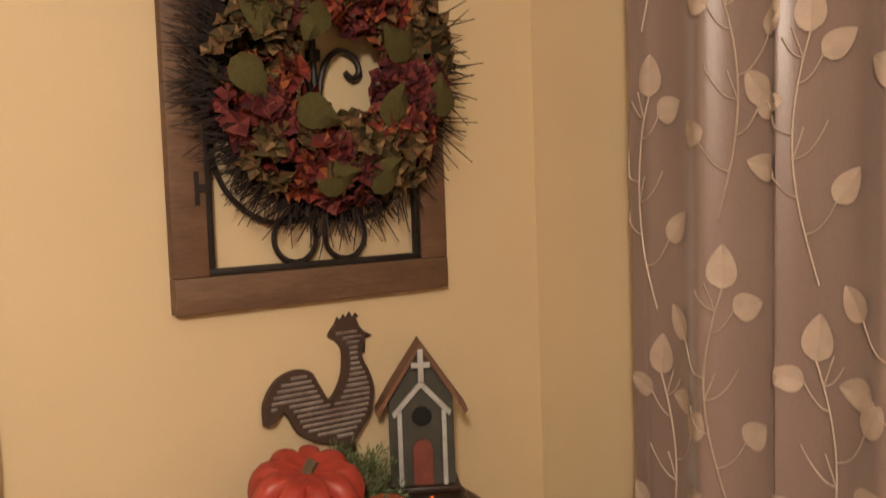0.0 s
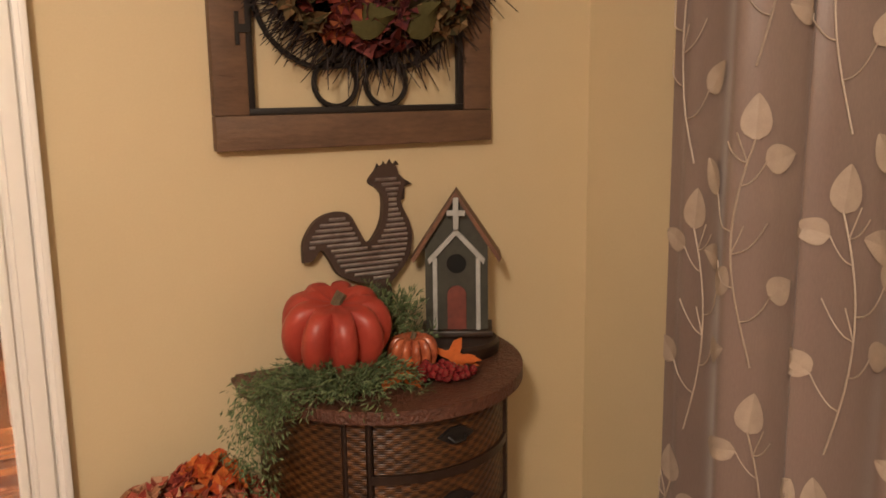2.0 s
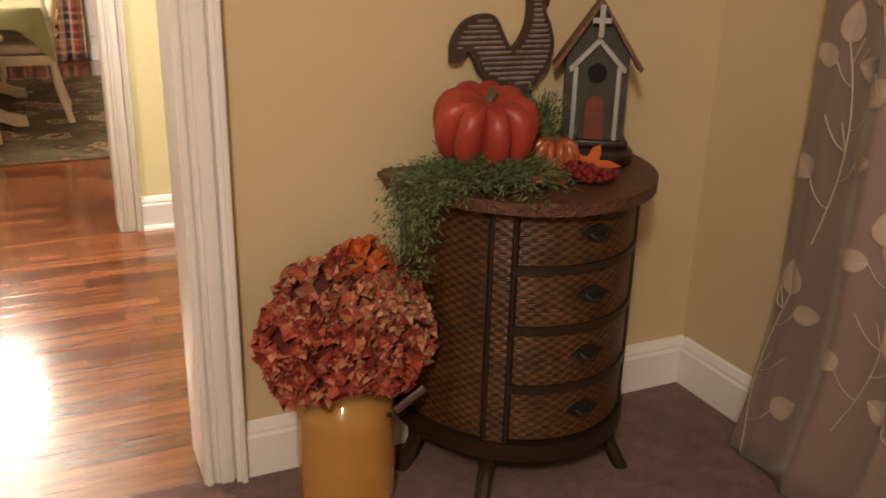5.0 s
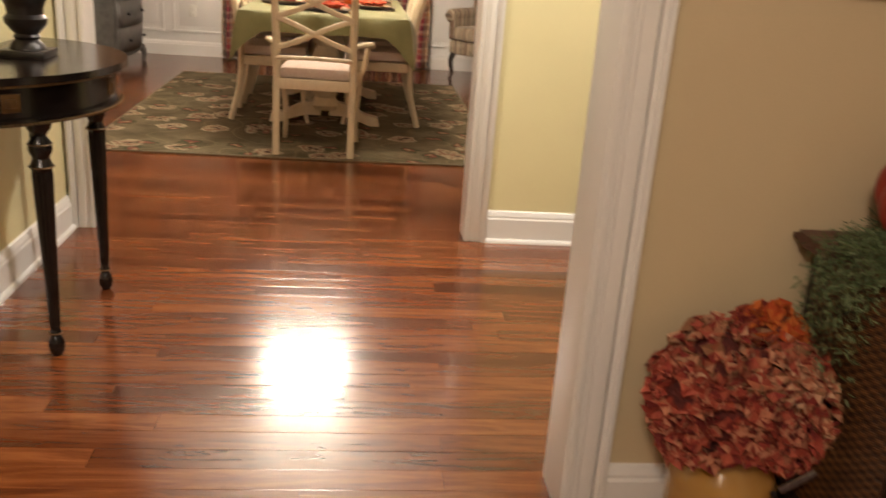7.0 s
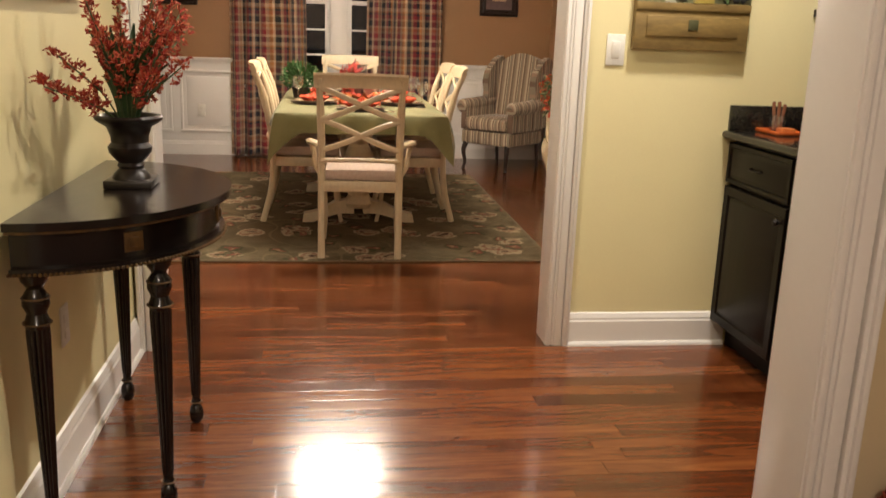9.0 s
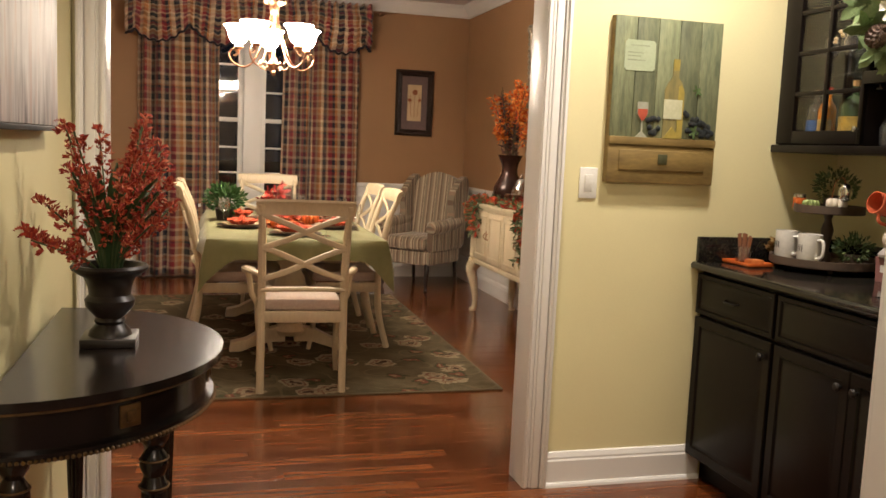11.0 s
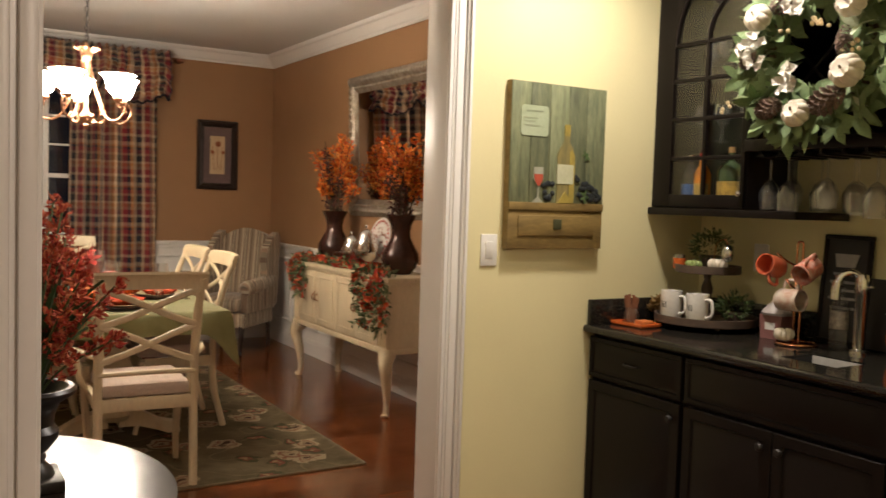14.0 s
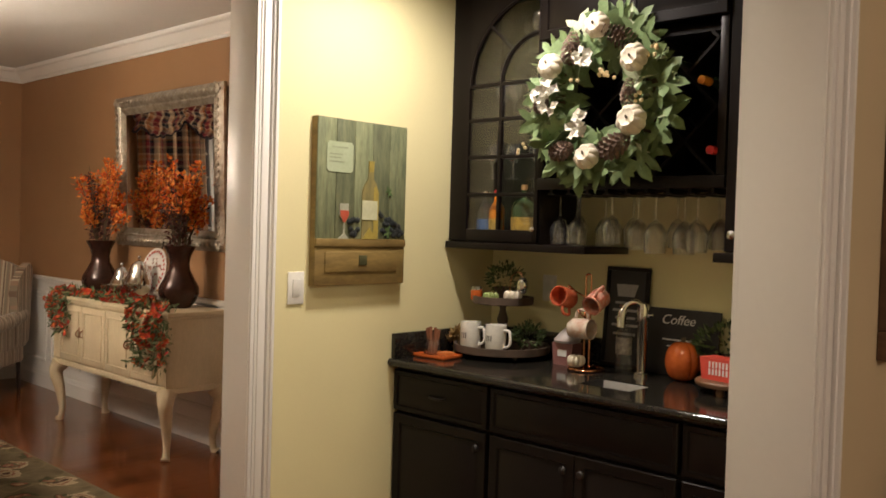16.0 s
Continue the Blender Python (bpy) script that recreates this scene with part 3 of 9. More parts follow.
tagged(part("ground", bm, M["night"], None, smooth=False), "dark ground outside at night", "ground", kind="structure")


def casing(name, y, out, label):
    """Moulded casing round an opening: backband, flat and bead. out is -1 towards the sitting room or +1."""
    bm = B()
    def leg(x, s):
        for a, b, d in ((0.0, 0.092, 0.008), (0.004, 0.018, 0.017), (0.024, 0.034, 0.014), (0.034, 0.064, 0.019), (0.069, 0.092, 0.026), (0.079, 0.092, 0.036)):
            box(bm, x + s * a, y, 0.0, x + s * b, y + out * d, HEAD + b, 0.002)
    leg(OPEN_L, -1)
    leg(OPEN_R, 1)
    for a, b, d in ((0.0, 0.092, 0.008), (0.004, 0.018, 0.017), (0.024, 0.034, 0.014), (0.034, 0.064, 0.019), (0.069, 0.092, 0.026), (0.079, 0.092, 0.036)):
        box(bm, OPEN_L - b, y, HEAD + a, OPEN_R + b, y + out * d, HEAD + b, 0.002)
    return tagged(part(name, bm, M["trim"], None), label, "door casing", kind="structure")


def jamb(name, y0, y1, label):
    bm = B()
    box(bm, OPEN_L - 0.02, y0, 0, OPEN_L, y1, HEAD, 0.002)
    box(bm, OPEN_R, y0, 0, OPEN_R + 0.02, y1, HEAD, 0.002)
    box(bm, OPEN_L - 0.02, y0, HEAD, OPEN_R + 0.02, y1, HEAD + 0.02, 0.002)
    return tagged(part(name, bm, M["trim"], None), label, "door jamb", kind="structure")


jamb("trim_jamb_sitting_room", A0 - 0.004, A1 + 0.004, "white gloss jamb of the cased opening")
jamb("trim_jamb_dining_room", W0 - 0.004, W1 + 0.004, "white gloss jamb of the dining room opening")
casing("trim_casing_sitting_room", A0, -1, "white moulded casing round the opening")
casing("trim_casing_hall", A1, 1, "white moulded casing on the hall side")
casing("trim_casing_bar", W0, -1, "white moulded casing of the dining room opening")
casing("trim_casing_dining", W1, 1, "white moulded casing on the dining side")


def run(name, p, q, inward, prof, material, label, category):
    """A moulding along a wall from p to q; prof is (depth, height) pairs, inward the way into the room."""
    bm = B()
    p, q, inward = Vector((*p, 0)), Vector((*q, 0)), Vector((*inward, 0))
    rows = [[bm.verts.new(e + inward * d + Vector((0, 0, z))) for d, z in prof] for e in (p, q)]
    n = len(prof)
    for i in range(n):
        bm.faces.new((rows[0][i], rows[0][(i + 1) % n], rows[1][(i + 1) % n], rows[1][i]))
    bm.faces.new(rows[0])
    bm.faces.new(rows[1][::-1])
    return tagged(part(name, bm, material, None, smooth=False), label, category, kind="structure")


BASE = [(0, 0), (0.019, 0), (0.019, 0.105), (0.015, 0.112), (0.015, 0.120), (0.008, 0.138), (0, 0.142)]
SHOE = [(0.0, 0), (0.032, 0), (0.030, 0.010), (0.024, 0.018), (0, 0.02)]
CROWN = [(0, TOP - 0.115), (0.012, TOP - 0.115), (0.016, TOP - 0.098), (0.030, TOP - 0.088), (0.070, TOP - 0.034), (0.086, TOP - 0.026), (0.096, TOP - 0.012), (0.098, TOP), (0, TOP)]
RAIL = [(0, 0.885), (0.012, 0.885), (0.016, 0.905), (0.028, 0.915), (0.034, 0.935), (0.034, 0.945), (0, 0.948)]
for nm, p, q, w in (("sitting_room", (OPEN_R + 0.092, A0), (EAST, A0), (0, -1)), ("sitting_room_left", (-4.5, A0), (OPEN_L - 0.092, A0), (0, -1)), ("east", (EAST, -3.2), (EAST, A0 - 0.019), (-1, 0)), ("bar", (OPEN_R + 0.092, W0), (0.90, W0), (0, -1)), ("hall", (WEST_HALL, A1), (WEST_HALL, W0), (1, 0)), ("dining_north", (WEST_DIN, NORTH), (EAST, NORTH), (0, -1)), ("dining_east", (EAST, W1), (EAST, NORTH - 0.019), (-1, 0)), ("dining_west", (WEST_DIN, W1), (WEST_DIN, NORTH - 0.019), (1, 0))):
    run("baseboard_" + nm, p, q, w, BASE, M["trim"], "white moulded baseboard along the wall foot", "baseboard")
    if nm in ("bar", "hall"):
        run("baseboard_shoe_" + nm, p, q, w, SHOE, M["trim"], "white shoe moulding at the floor", "baseboard")
for nm, p, q, w in (("north", (WEST_DIN, NORTH), (EAST, NORTH), (0, -1)), ("east", (EAST, W1), (EAST, NORTH), (-1, 0)), ("west", (WEST_DIN, W1), (WEST_DIN, NORTH), (1, 0)), ("south", (WEST_DIN, W1), (EAST, W1), (0, 1))):
    run("trim_crown_" + nm, p, q, w, CROWN, M["trim"], "white crown moulding under the ceiling", "crown moulding")
run("trim_chair_rail_north_left", (WEST_DIN, NORTH), (WIN[0][0] - 0.09, NORTH), (0, -1), RAIL, M["trim"], "white chair rail over the wainscot", "chair rail")
run("trim_chair_rail_north_right", (WIN[1][1] + 0.09, NORTH), (EAST, NORTH), (0, -1), RAIL, M["trim"], "white chair rail over the wainscot", "chair rail")
run("trim_chair_rail_east", (EAST, W1), (EAST, NORTH - 0.034), (-1, 0), RAIL, M["trim"], "white chair rail over the wainscot", "chair rail")
run("trim_chair_rail_west", (WEST_DIN, W1), (WEST_DIN, NORTH - 0.034), (1, 0), RAIL, M["trim"], "white chair rail over the wainscot", "chair rail")


def wainscot(name, a, b, fixed, axis, s, panels):
    """White boarding under the chair rail with raised, moulded panels. axis x: along x at y = fixed, facing s along y."""
    root = thing(name, "white painted wainscot with raised panels", "wainscot", kind="structure")
    def bx(bm, u0, u1, d0, d1, z0, z1, bev=0.0):
        if axis == "x":
            box(bm, u0, fixed + s * d0, z0, u1, fixed + s * d1, z1, bev)
        else:
            box(bm, fixed + s * d0, u0, z0, fixed + s * d1, u1, z1, bev)
    bm = B()
    bx(bm, a, b, 0, 0.006, 0.14, 0.89)
    part("board", bm, M["trim"], root, smooth=False)
    for u0, u1 in panels:
        bm = B()
        for p0, p1, z0, z1 in ((u0, u1, 0.225, 0.25), (u0, u1, 0.80, 0.825), (u0, u0 + 0.025, 0.25, 0.80), (u1 - 0.025, u1, 0.25, 0.80)):
            bx(bm, p0, p1, 0.006, 0.024, z0, z1, 0.006)
        bx(bm, u0 + 0.06, u1 - 0.06, 0.006, 0.013, 0.285, 0.765, 0.005)
        part("panel", bm, M["trim"], root)
    return root


wainscot("wall_wainscot_north_left", WEST_DIN, WIN[0][0] - 0.09, NORTH, "x", -1, [(-2.68, -2.28), (-2.2, -1.67)])
wainscot("wall_wainscot_north_right", WIN[1][1] + 0.09, EAST, NORTH, "x", -1, [(0.30, 0.80), (0.88, 1.38)])
wainscot("wall_wainscot_east", W1 + 0.1, NORTH, EAST, "y", -1, [(3.92 + 0.645 * i, 3.92 + 0.645 * i + 0.56) for i in range(8)])
wainscot("wall_wainscot_west", W1 + 0.1, NORTH, WEST_DIN, "y", 1, [(3.92 + 0.645 * i, 3.92 + 0.645 * i + 0.56) for i in range(8)])


def window(name, x0, x1):
    root = thing(name, "white double-hung window with small panes, black night outside", "window", kind="structure")
    y = NORTH
    bm = B()
    for b in ((x0 - 0.0, y + 0.04, WZ0, x0 + 0.05, y + 0.12, WZ1), (x1 - 0.05, y + 0.04, WZ0, x1, y + 0.12, WZ1), (x0 + 0.05, y + 0.04, WZ0, x1 - 0.05, y + 0.12, WZ0 + 0.06), (x0 + 0.05, y + 0.04, WZ1 - 0.05, x1 - 0.05, y + 0.12, WZ1)):
        box(bm, *b, 0.003)
    part("window_frame", bm, M["trim"], root)
    part("meeting_rail", box(B(), x0 + 0.05, y + 0.045, 1.49, x1 - 0.05, y + 0.11, 1.53, 0.003), M["trim"], root)
    xm = (x0 + x1) / 2
    for lo, hi in ((WZ0 + 0.06, 1.49), (1.53, WZ1 - 0.05)):
        for i in (1, 2):
            z = lo + (hi - lo) * i / 3
            part("muntin", box(B(), x0 + 0.05, y + 0.06, z - 0.009, x1 - 0.05, y + 0.085, z + 0.009, 0.003), M["trim"], root)
        part("muntin", box(B(), xm - 0.009, y + 0.058, lo, xm + 0.009, y + 0.087, hi, 0.003), M["trim"], root)
        pane = part("pane", box(B(), x0 + 0.045, y + 0.07, lo - 0.005, x1 - 0.045, y + 0.074, hi + 0.005), M["pane"], root)
    part("window_sill", box(B(), x0 - 0.08, y - 0.05, WZ0 - 0.03, x1 + 0.07, y + 0.06, WZ0, 0.004), M["trim"], root)


window("window_1", *WIN[0])
window("window_2", *WIN[1])
bm = B()
for a, b in ((WIN[0][0] - 0.09, WIN[0][0]), (WIN[0][1], WIN[1][0]), (WIN[1][1], WIN[1][1] + 0.09)):
    box(bm, a, NORTH - 0.02, WZ0, b, NORTH + 0.05, WZ1 + 0.09, 0.003)
box(bm, WIN[0][0], NORTH - 0.02, WZ1, WIN[1][1], NORTH + 0.05, WZ1 + 0.09, 0.003)
tagged(part("trim_window_casing", bm, M["trim"], None), "white casing round the paired windows", "window casing", kind="structure")
# floor under the boards
bm = box(B(), WEST_DIN, A0 + 0.012, -0.05, EAST, NORTH, -0.006)
floor = tagged(part("floor", bm, M["underfloor"], None, smooth=False), "glossy red-brown oak strip floor", "floor", kind="structure")

# ---- dining room ----
def uv_grid(bm, rows, uvs, close=False):
    """Joins rows of points into a sheet with its own cloth measure."""
    lay = bm.loops.layers.uv.verify()
    vs = [[bm.verts.new(p) for p in r] for r in rows]
    for i in range(len(rows) - 1):
        for j in range(len(rows[0]) - 1):
            idx = ((i, j), (i, j + 1), (i + 1, j + 1), (i + 1, j))
            f = bm.faces.new([vs[a][b] for a, b in idx])
            for lp, (a, b) in zip(f.loops, idx):
                lp[lay].uv = uvs[a][b]
    return vs


def rug():
    x0, x1, y0, y1 = -1.90, 0.51, 4.92, 7.97
    root = thing("area_rug", "olive green wool rug with cream and rust flowers", "rug", pose((x0 + x1) / 2, (y0 + y1) / 2, 0.001))
    w, d = (x1 - x0) / 2, (y1 - y0) / 2
    part("wool_field", box(B(), -w + 0.012, -d + 0.012, 0.0, w - 0.012, d - 0.012, 0.010, 0.002), M["rug"], root)
    bm = B()
    for b in ((-w, -d, 0, w, -d + 0.012, 0.009), (-w, d - 0.012, 0, w, d, 0.009), (-w, -d + 0.012, 0, -w + 0.012, d - 0.012, 0.009), (w - 0.012, -d + 0.012, 0, w, d - 0.012, 0.009)):
        box(bm, *b, 0.002)
    part("binding", bm, M["rug_edge"], root)


rug()
RUG = 0.012


def dining_chair(name, label, arms, m, group="chairs round the dining table"):
    """Faces +y; the back posts stand at y = 0."""
    root = thing(name, label, "chair", m, group)
    c = M["cream"]
    hw = 0.213
    for s in (-1, 1):
        pts = curve_pts([(s * hw, -0.01 if arms else -0.06, 0), (s * hw, 0.0, 0.24), (s * hw, 0.01, 0.46), (s * hw, -0.005, 0.62), (s * (hw + 0.003), -0.05, 0.84), (s * (hw + 0.008), -0.115, 1.0)], 20)
        part("back_leg", tube(B(), pts, [0.020] * 4 + [0.021] * (len(pts) - 8) + [0.018] * 4, 8, flat=1.0), c, root)
        pts = curve_pts([(s * (hw + 0.01), 0.45, 0), (s * (hw + 0.002), 0.42, 0.16), (s * (hw + 0.012), 0.42, 0.34), (s * (hw + 0.012), 0.42, 0.42)], 14)
        part("front_leg", tube(B(), pts, [0.014 + 0.012 * i / len(pts) for i in range(len(pts))], 8), c, root)
    bm = B()
    box(bm, -hw, -0.005, 0.375, hw, 0.018, 0.435, 0.004)
    box(bm, -hw - 0.01, 0.405, 0.365, hw + 0.01, 0.43, 0.43, 0.004)
    box(bm, -hw - 0.012, 0.02, 0.37, -hw + 0.012, 0.40, 0.43, 0.004)
    box(bm, hw - 0.012, 0.02, 0.37, hw + 0.012, 0.40, 0.43, 0.004)
    part("seat_frame", bm, c, root)
    bm = B()
    box(bm, -hw + 0.012, 0.015, 0.432, hw - 0.012, 0.435, 0.500, 0.024)
    part("seat", bm, M["seat"], root, "padded cream ribbed fabric seat")
    # crest rail, bowed back and rolled
    bm = B()
    n = 12
    prof = [(-0.012, 0.0), (0.010, 0.0), (0.010, 0.042), (-0.004, 0.072), (-0.028, 0.080), (-0.034, 0.068), (-0.014, 0.046)]
    rows = []
    for i in range(n + 1):
        u = -1 + 2 * i / n
        b = 0.022 * (1 - u * u)
        rows.append([bm.verts.new((u * (hw + 0.035), -0.098 - b + p, 0.945 + 0.004 * (1 - u * u) + z)) for p, z in prof])
    for a, b in zip(rows, rows[1:]):
        for j in range(len(prof)):
            k = (j + 1) % len(prof)
            bm.faces.new((a[j], a[k], b[k], b[j]))
    bm.faces.new(rows[0])
    bm.faces.new(rows[-1][::-1])
    part("crest_rail", bm, c, root)
    def back_y(z):
        return -0.004 - 0.11 * max(0, (z - 0.55) / 0.45) ** 1.3
    bm = B()
    bow = [(u * hw, back_y(0.555) - 0.02 * (1 - u * u), 0.548 + 0.008 * (1 - u * u)) for u in (-1, -0.66, -0.33, 0, 0.33, 0.66, 1)]
    tube(bm, bow, 0.020, 8, flat=0.62)
    part("lower_rail", bm, c, root)
    for z0, z1 in ((0.775, 0.945), (0.605, 0.775)):
        for s in (-1, 1):
            pts = []
            for i in range(9):
                u = -1 + i / 4
                z = z0 + (z1 - z0) * (0.5 + 0.5 * (u + 0.06 * math.sin(math.pi * u)) * s)
                pts.append((u * hw, back_y(z) - 0.018 * (1 - u * u), z))
            part("cross_slat", tube(B(), pts, 0.0105, 8, flat=1.45), c, root)
    if arms:
        for s in (-1, 1):
            pts = curve_pts([(s * hw, -0.01, 0.625), (s * (hw + 0.045), 0.10, 0.630), (s * (hw + 0.075), 0.24, 0.622), (s * (hw + 0.085), 0.33, 0.612), (s * (hw + 0.085), 0.37, 0.595)], 16)
            part("arm", tube(B(), pts, [0.018] * 4 + [0.024] * (len(pts) - 5) + [0.016], 8, flat=0.7), c, root)
            pts = curve_pts([(s * (hw + 0.012), 0.30, 0.41), (s * (hw + 0.05), 0.28, 0.48), (s * (hw + 0.06), 0.30, 0.55), (s * (hw + 0.078), 0.33, 0.61)], 12)
            part("arm_support", tube(B(), pts, 0.016, 8), c, root)
    return root


dining_chair("dining_armchair", "cream cross-back wooden armchair with padded seat at the table head", True, pose(-0.603, 4.975, RUG, 0, 0, -3))
side = dining_chair("dining_chair", "cream painted cross-back wooden side chair drawn up to the table", False, pose(-0.005, 6.16, RUG, 0, 0, 90))
for x, y, r in ((0.0, 6.78, 91), (-1.14, 6.14, -90), (-1.14, 6.76, -89)):
    copy_thing(side, pose(x, y, RUG, 0, 0, r))
tagged(copy_thing(side, pose(-0.58, 7.93, RUG, 0, 0, 180)), "cream painted cross-back chair at the table's far end")


def dining_table():
    cx = -0.575
    root = thing("dining_table", "cream painted trestle dining table under a green cloth", "table", pose(cx, 6.5, RUG))
    c = M["cream"]
    part("tabletop", box(B(), -0.50, -1.0, 0.715, 0.50, 1.0, 0.748, 0.008), c, root)
    part("apron", box(B(), -0.43, -0.92, 0.63, 0.43, 0.92, 0.714, 0.004), c, root)
    for y in (-0.55, 0.55):
        bm = B()
        lathe(bm, [(0.085, 0.10), (0.10, 0.13), (0.07, 0.18), (0.095, 0.28), (0.115, 0.36), (0.09, 0.46), (0.06, 0.52), (0.085, 0.56), (0.10, 0.63)], 20, (0, y, 0))
        part("pedestal", bm, c, root)
        for s in (-1, 1):
            o = [(s * 0.03, 0.16), (s * 0.16, 0.135), (s * 0.27, 0.075), (s * 0.36, 0.055), (s * 0.37, 0.0), (s * 0.30, 0.0), (s * 0.24, 0.025), (s * 0.13, 0.06), (s * 0.03, 0.06)]
            part("foot", prism(B(), o, y - 0.045, y + 0.045), c, root)
    part("stretcher", box(B(), -0.03, -0.5, 0.10, 0.03, 0.5, 0.17, 0.006), c, root)
    bm = B()
    n = 112
    hx, hy = 0.515, 1.015
    def edge(i):
        """Walks round the table's edge; gives place, outward way and nearness to a corner."""
        t = 4.0 * i / n
        k, f = int(t) % 4, t - int(t)
        a, b = [((-hx, -hy), (hx, -hy)), ((hx, -hy), (hx, hy)), ((hx, hy), (-hx, hy)), ((-hx, hy), (-hx, -hy))][k]
        p = Vector((a[0] + (b[0] - a[0]) * f, a[1] + (b[1] - a[1]) * f, 0))
        o = [Vector((0, -1, 0)), Vector((1, 0, 0)), Vector((0, 1, 0)), Vector((-1, 0, 0))][k]
        near = max(0, 1 - min(f, 1 - f) * (6.5 if k % 2 == 0 else 13.0))
        if near > 0:
            o2 = Vector((math.copysign(1, p.x), math.copysign(1, p.y), 0)).normalized()
            o = o.lerp(o2, near)
        return p, o, near
    rings = []
    for d, z in ((-0.02, 0.757), (0.003, 0.752), (0.014, 0.742), (0.026, 0.718), (0.036, 0.692), (0.042, 0.664), (0.046, 0.640)):
        ring = []
        for i in range(n):
            p, o, near = edge(i)
            drop = (0.752 - z) * (1 + 1.7 * near ** 1.5)
            wav = (0.752 - z) * 0.16 * math.sin(i * 0.9 + 0.7 * math.sin(i * 0.43))
            q = p + o * (d + wav + near * (0.752 - z) * 0.2)
            ring.append(bm.verts.new((q.x, q.y, 0.752 - drop if z < 0.75 else z)))
        rings.append(ring)
    for a, b in zip(rings, rings[1:]):
        for i in range(n):
            bm.faces.new((a[i], b[i], b[(i + 1) % n], a[(i + 1) % n]))
    bm.faces.new(rings[0])
    solid("tablecloth", bm, M["cloth"], "sage green linen cloth draped over the dining table", "tablecloth", pose(cx, 6.5, RUG))


dining_table()
TABLE = 0.757 + RUG + 0.002
M["char"] = surf("dark_charger", (0.045, 0.022, 0.015), None, 20.0, 0.3)
M["napkin"] = surf("rust_orange_napkin", (0.60, 0.09, 0.03), (0.42, 0.05, 0.022), 14.0, 0.85, bump=0.4, fine=300.0)
M["oatm"] = surf("stoneware_glaze", (0.45, 0.33, 0.20), (0.36, 0.25, 0.14), 20.0, 0.3)


def place_setting(x, y, rz):
    root = thing("dinner_plate", "cream plate on a dark charger, set on the green cloth", "plate", pose(x, y, TABLE, 0, 0, rz), "place settings")
    part("charger", lathe(B(), [(0.0, 0.0), (0.10, 0.0), (0.158, 0.012), (0.16, 0.015), (0.155, 0.016), (0.10, 0.006), (0.0, 0.006)], 28), M["char"], root, "dark brown charger")
    part("plate", lathe(B(), [(0.0, 0.008), (0.075, 0.008), (0.128, 0.022), (0.13, 0.025), (0.125, 0.026), (0.075, 0.014), (0.0, 0.014)], 28), M["oatm"], root)
    bm = lathe(B(), [(0.0, 0.016), (0.05, 0.016), (0.085, 0.020), (0.128, 0.046), (0.120, 0.052), (0.075, 0.036), (0.035, 0.050), (0.018, 0.075), (0.0, 0.060)], 56, lobes=9, amp=0.42)
    bmesh.ops.transform(bm, matrix=Matrix.Diagonal((1.0, 0.8, 1.0, 1.0)), verts=bm.verts)
    solid("napkin", bm, M["napkin"], "rust orange cloth napkin folded on a plate", "napkin", pose(x, y, TABLE, 0, 0, rz), "napkins")


for x, y in ((-0.575, 5.72), (-0.28, 6.16), (-0.28, 6.78), (-0.87, 6.14), (-0.87, 6.76), (-0.575, 7.28)):
    place_setting(x, y, x * 300)


def goblet(x, y, z, name="wine_glass", h=0.17, r=0.038, label="clear stemmed wine glass on the dining table", group="table glasses", m=None):
    prof = [(0.032, 0.0), (0.030, 0.003), (0.005, 0.008), (0.004, h * 0.45), (r * 0.55, h * 0.52), (r, h * 0.70), (r * 0.86, h), (r * 0.83, h), (r * 0.96, h * 0.70), (r * 0.5, h * 0.535), (0.0, h * 0.51)]
    return solid(name, lathe(B(), prof, 16), M["glass"], label, "glass", m or pose(x, y, z), group)


for x, y in ((-0.16, 6.02), (-0.17, 6.55), (-0.98, 6.32), (-0.40, 5.66)):
    goblet(x, y, TABLE)
M["fall"] = islands("autumn_leaves", [(0.55, 0.12, 0.02), (0.45, 0.05, 0.02), (0.60, 0.22, 0.04), (0.30, 0.03, 0.02), (0.48, 0.16, 0.05)])
M["redleaf"] = islands("red_silk_leaves", [(0.48, 0.04, 0.03), (0.58, 0.09, 0.06), (0.40, 0.03, 0.03)])


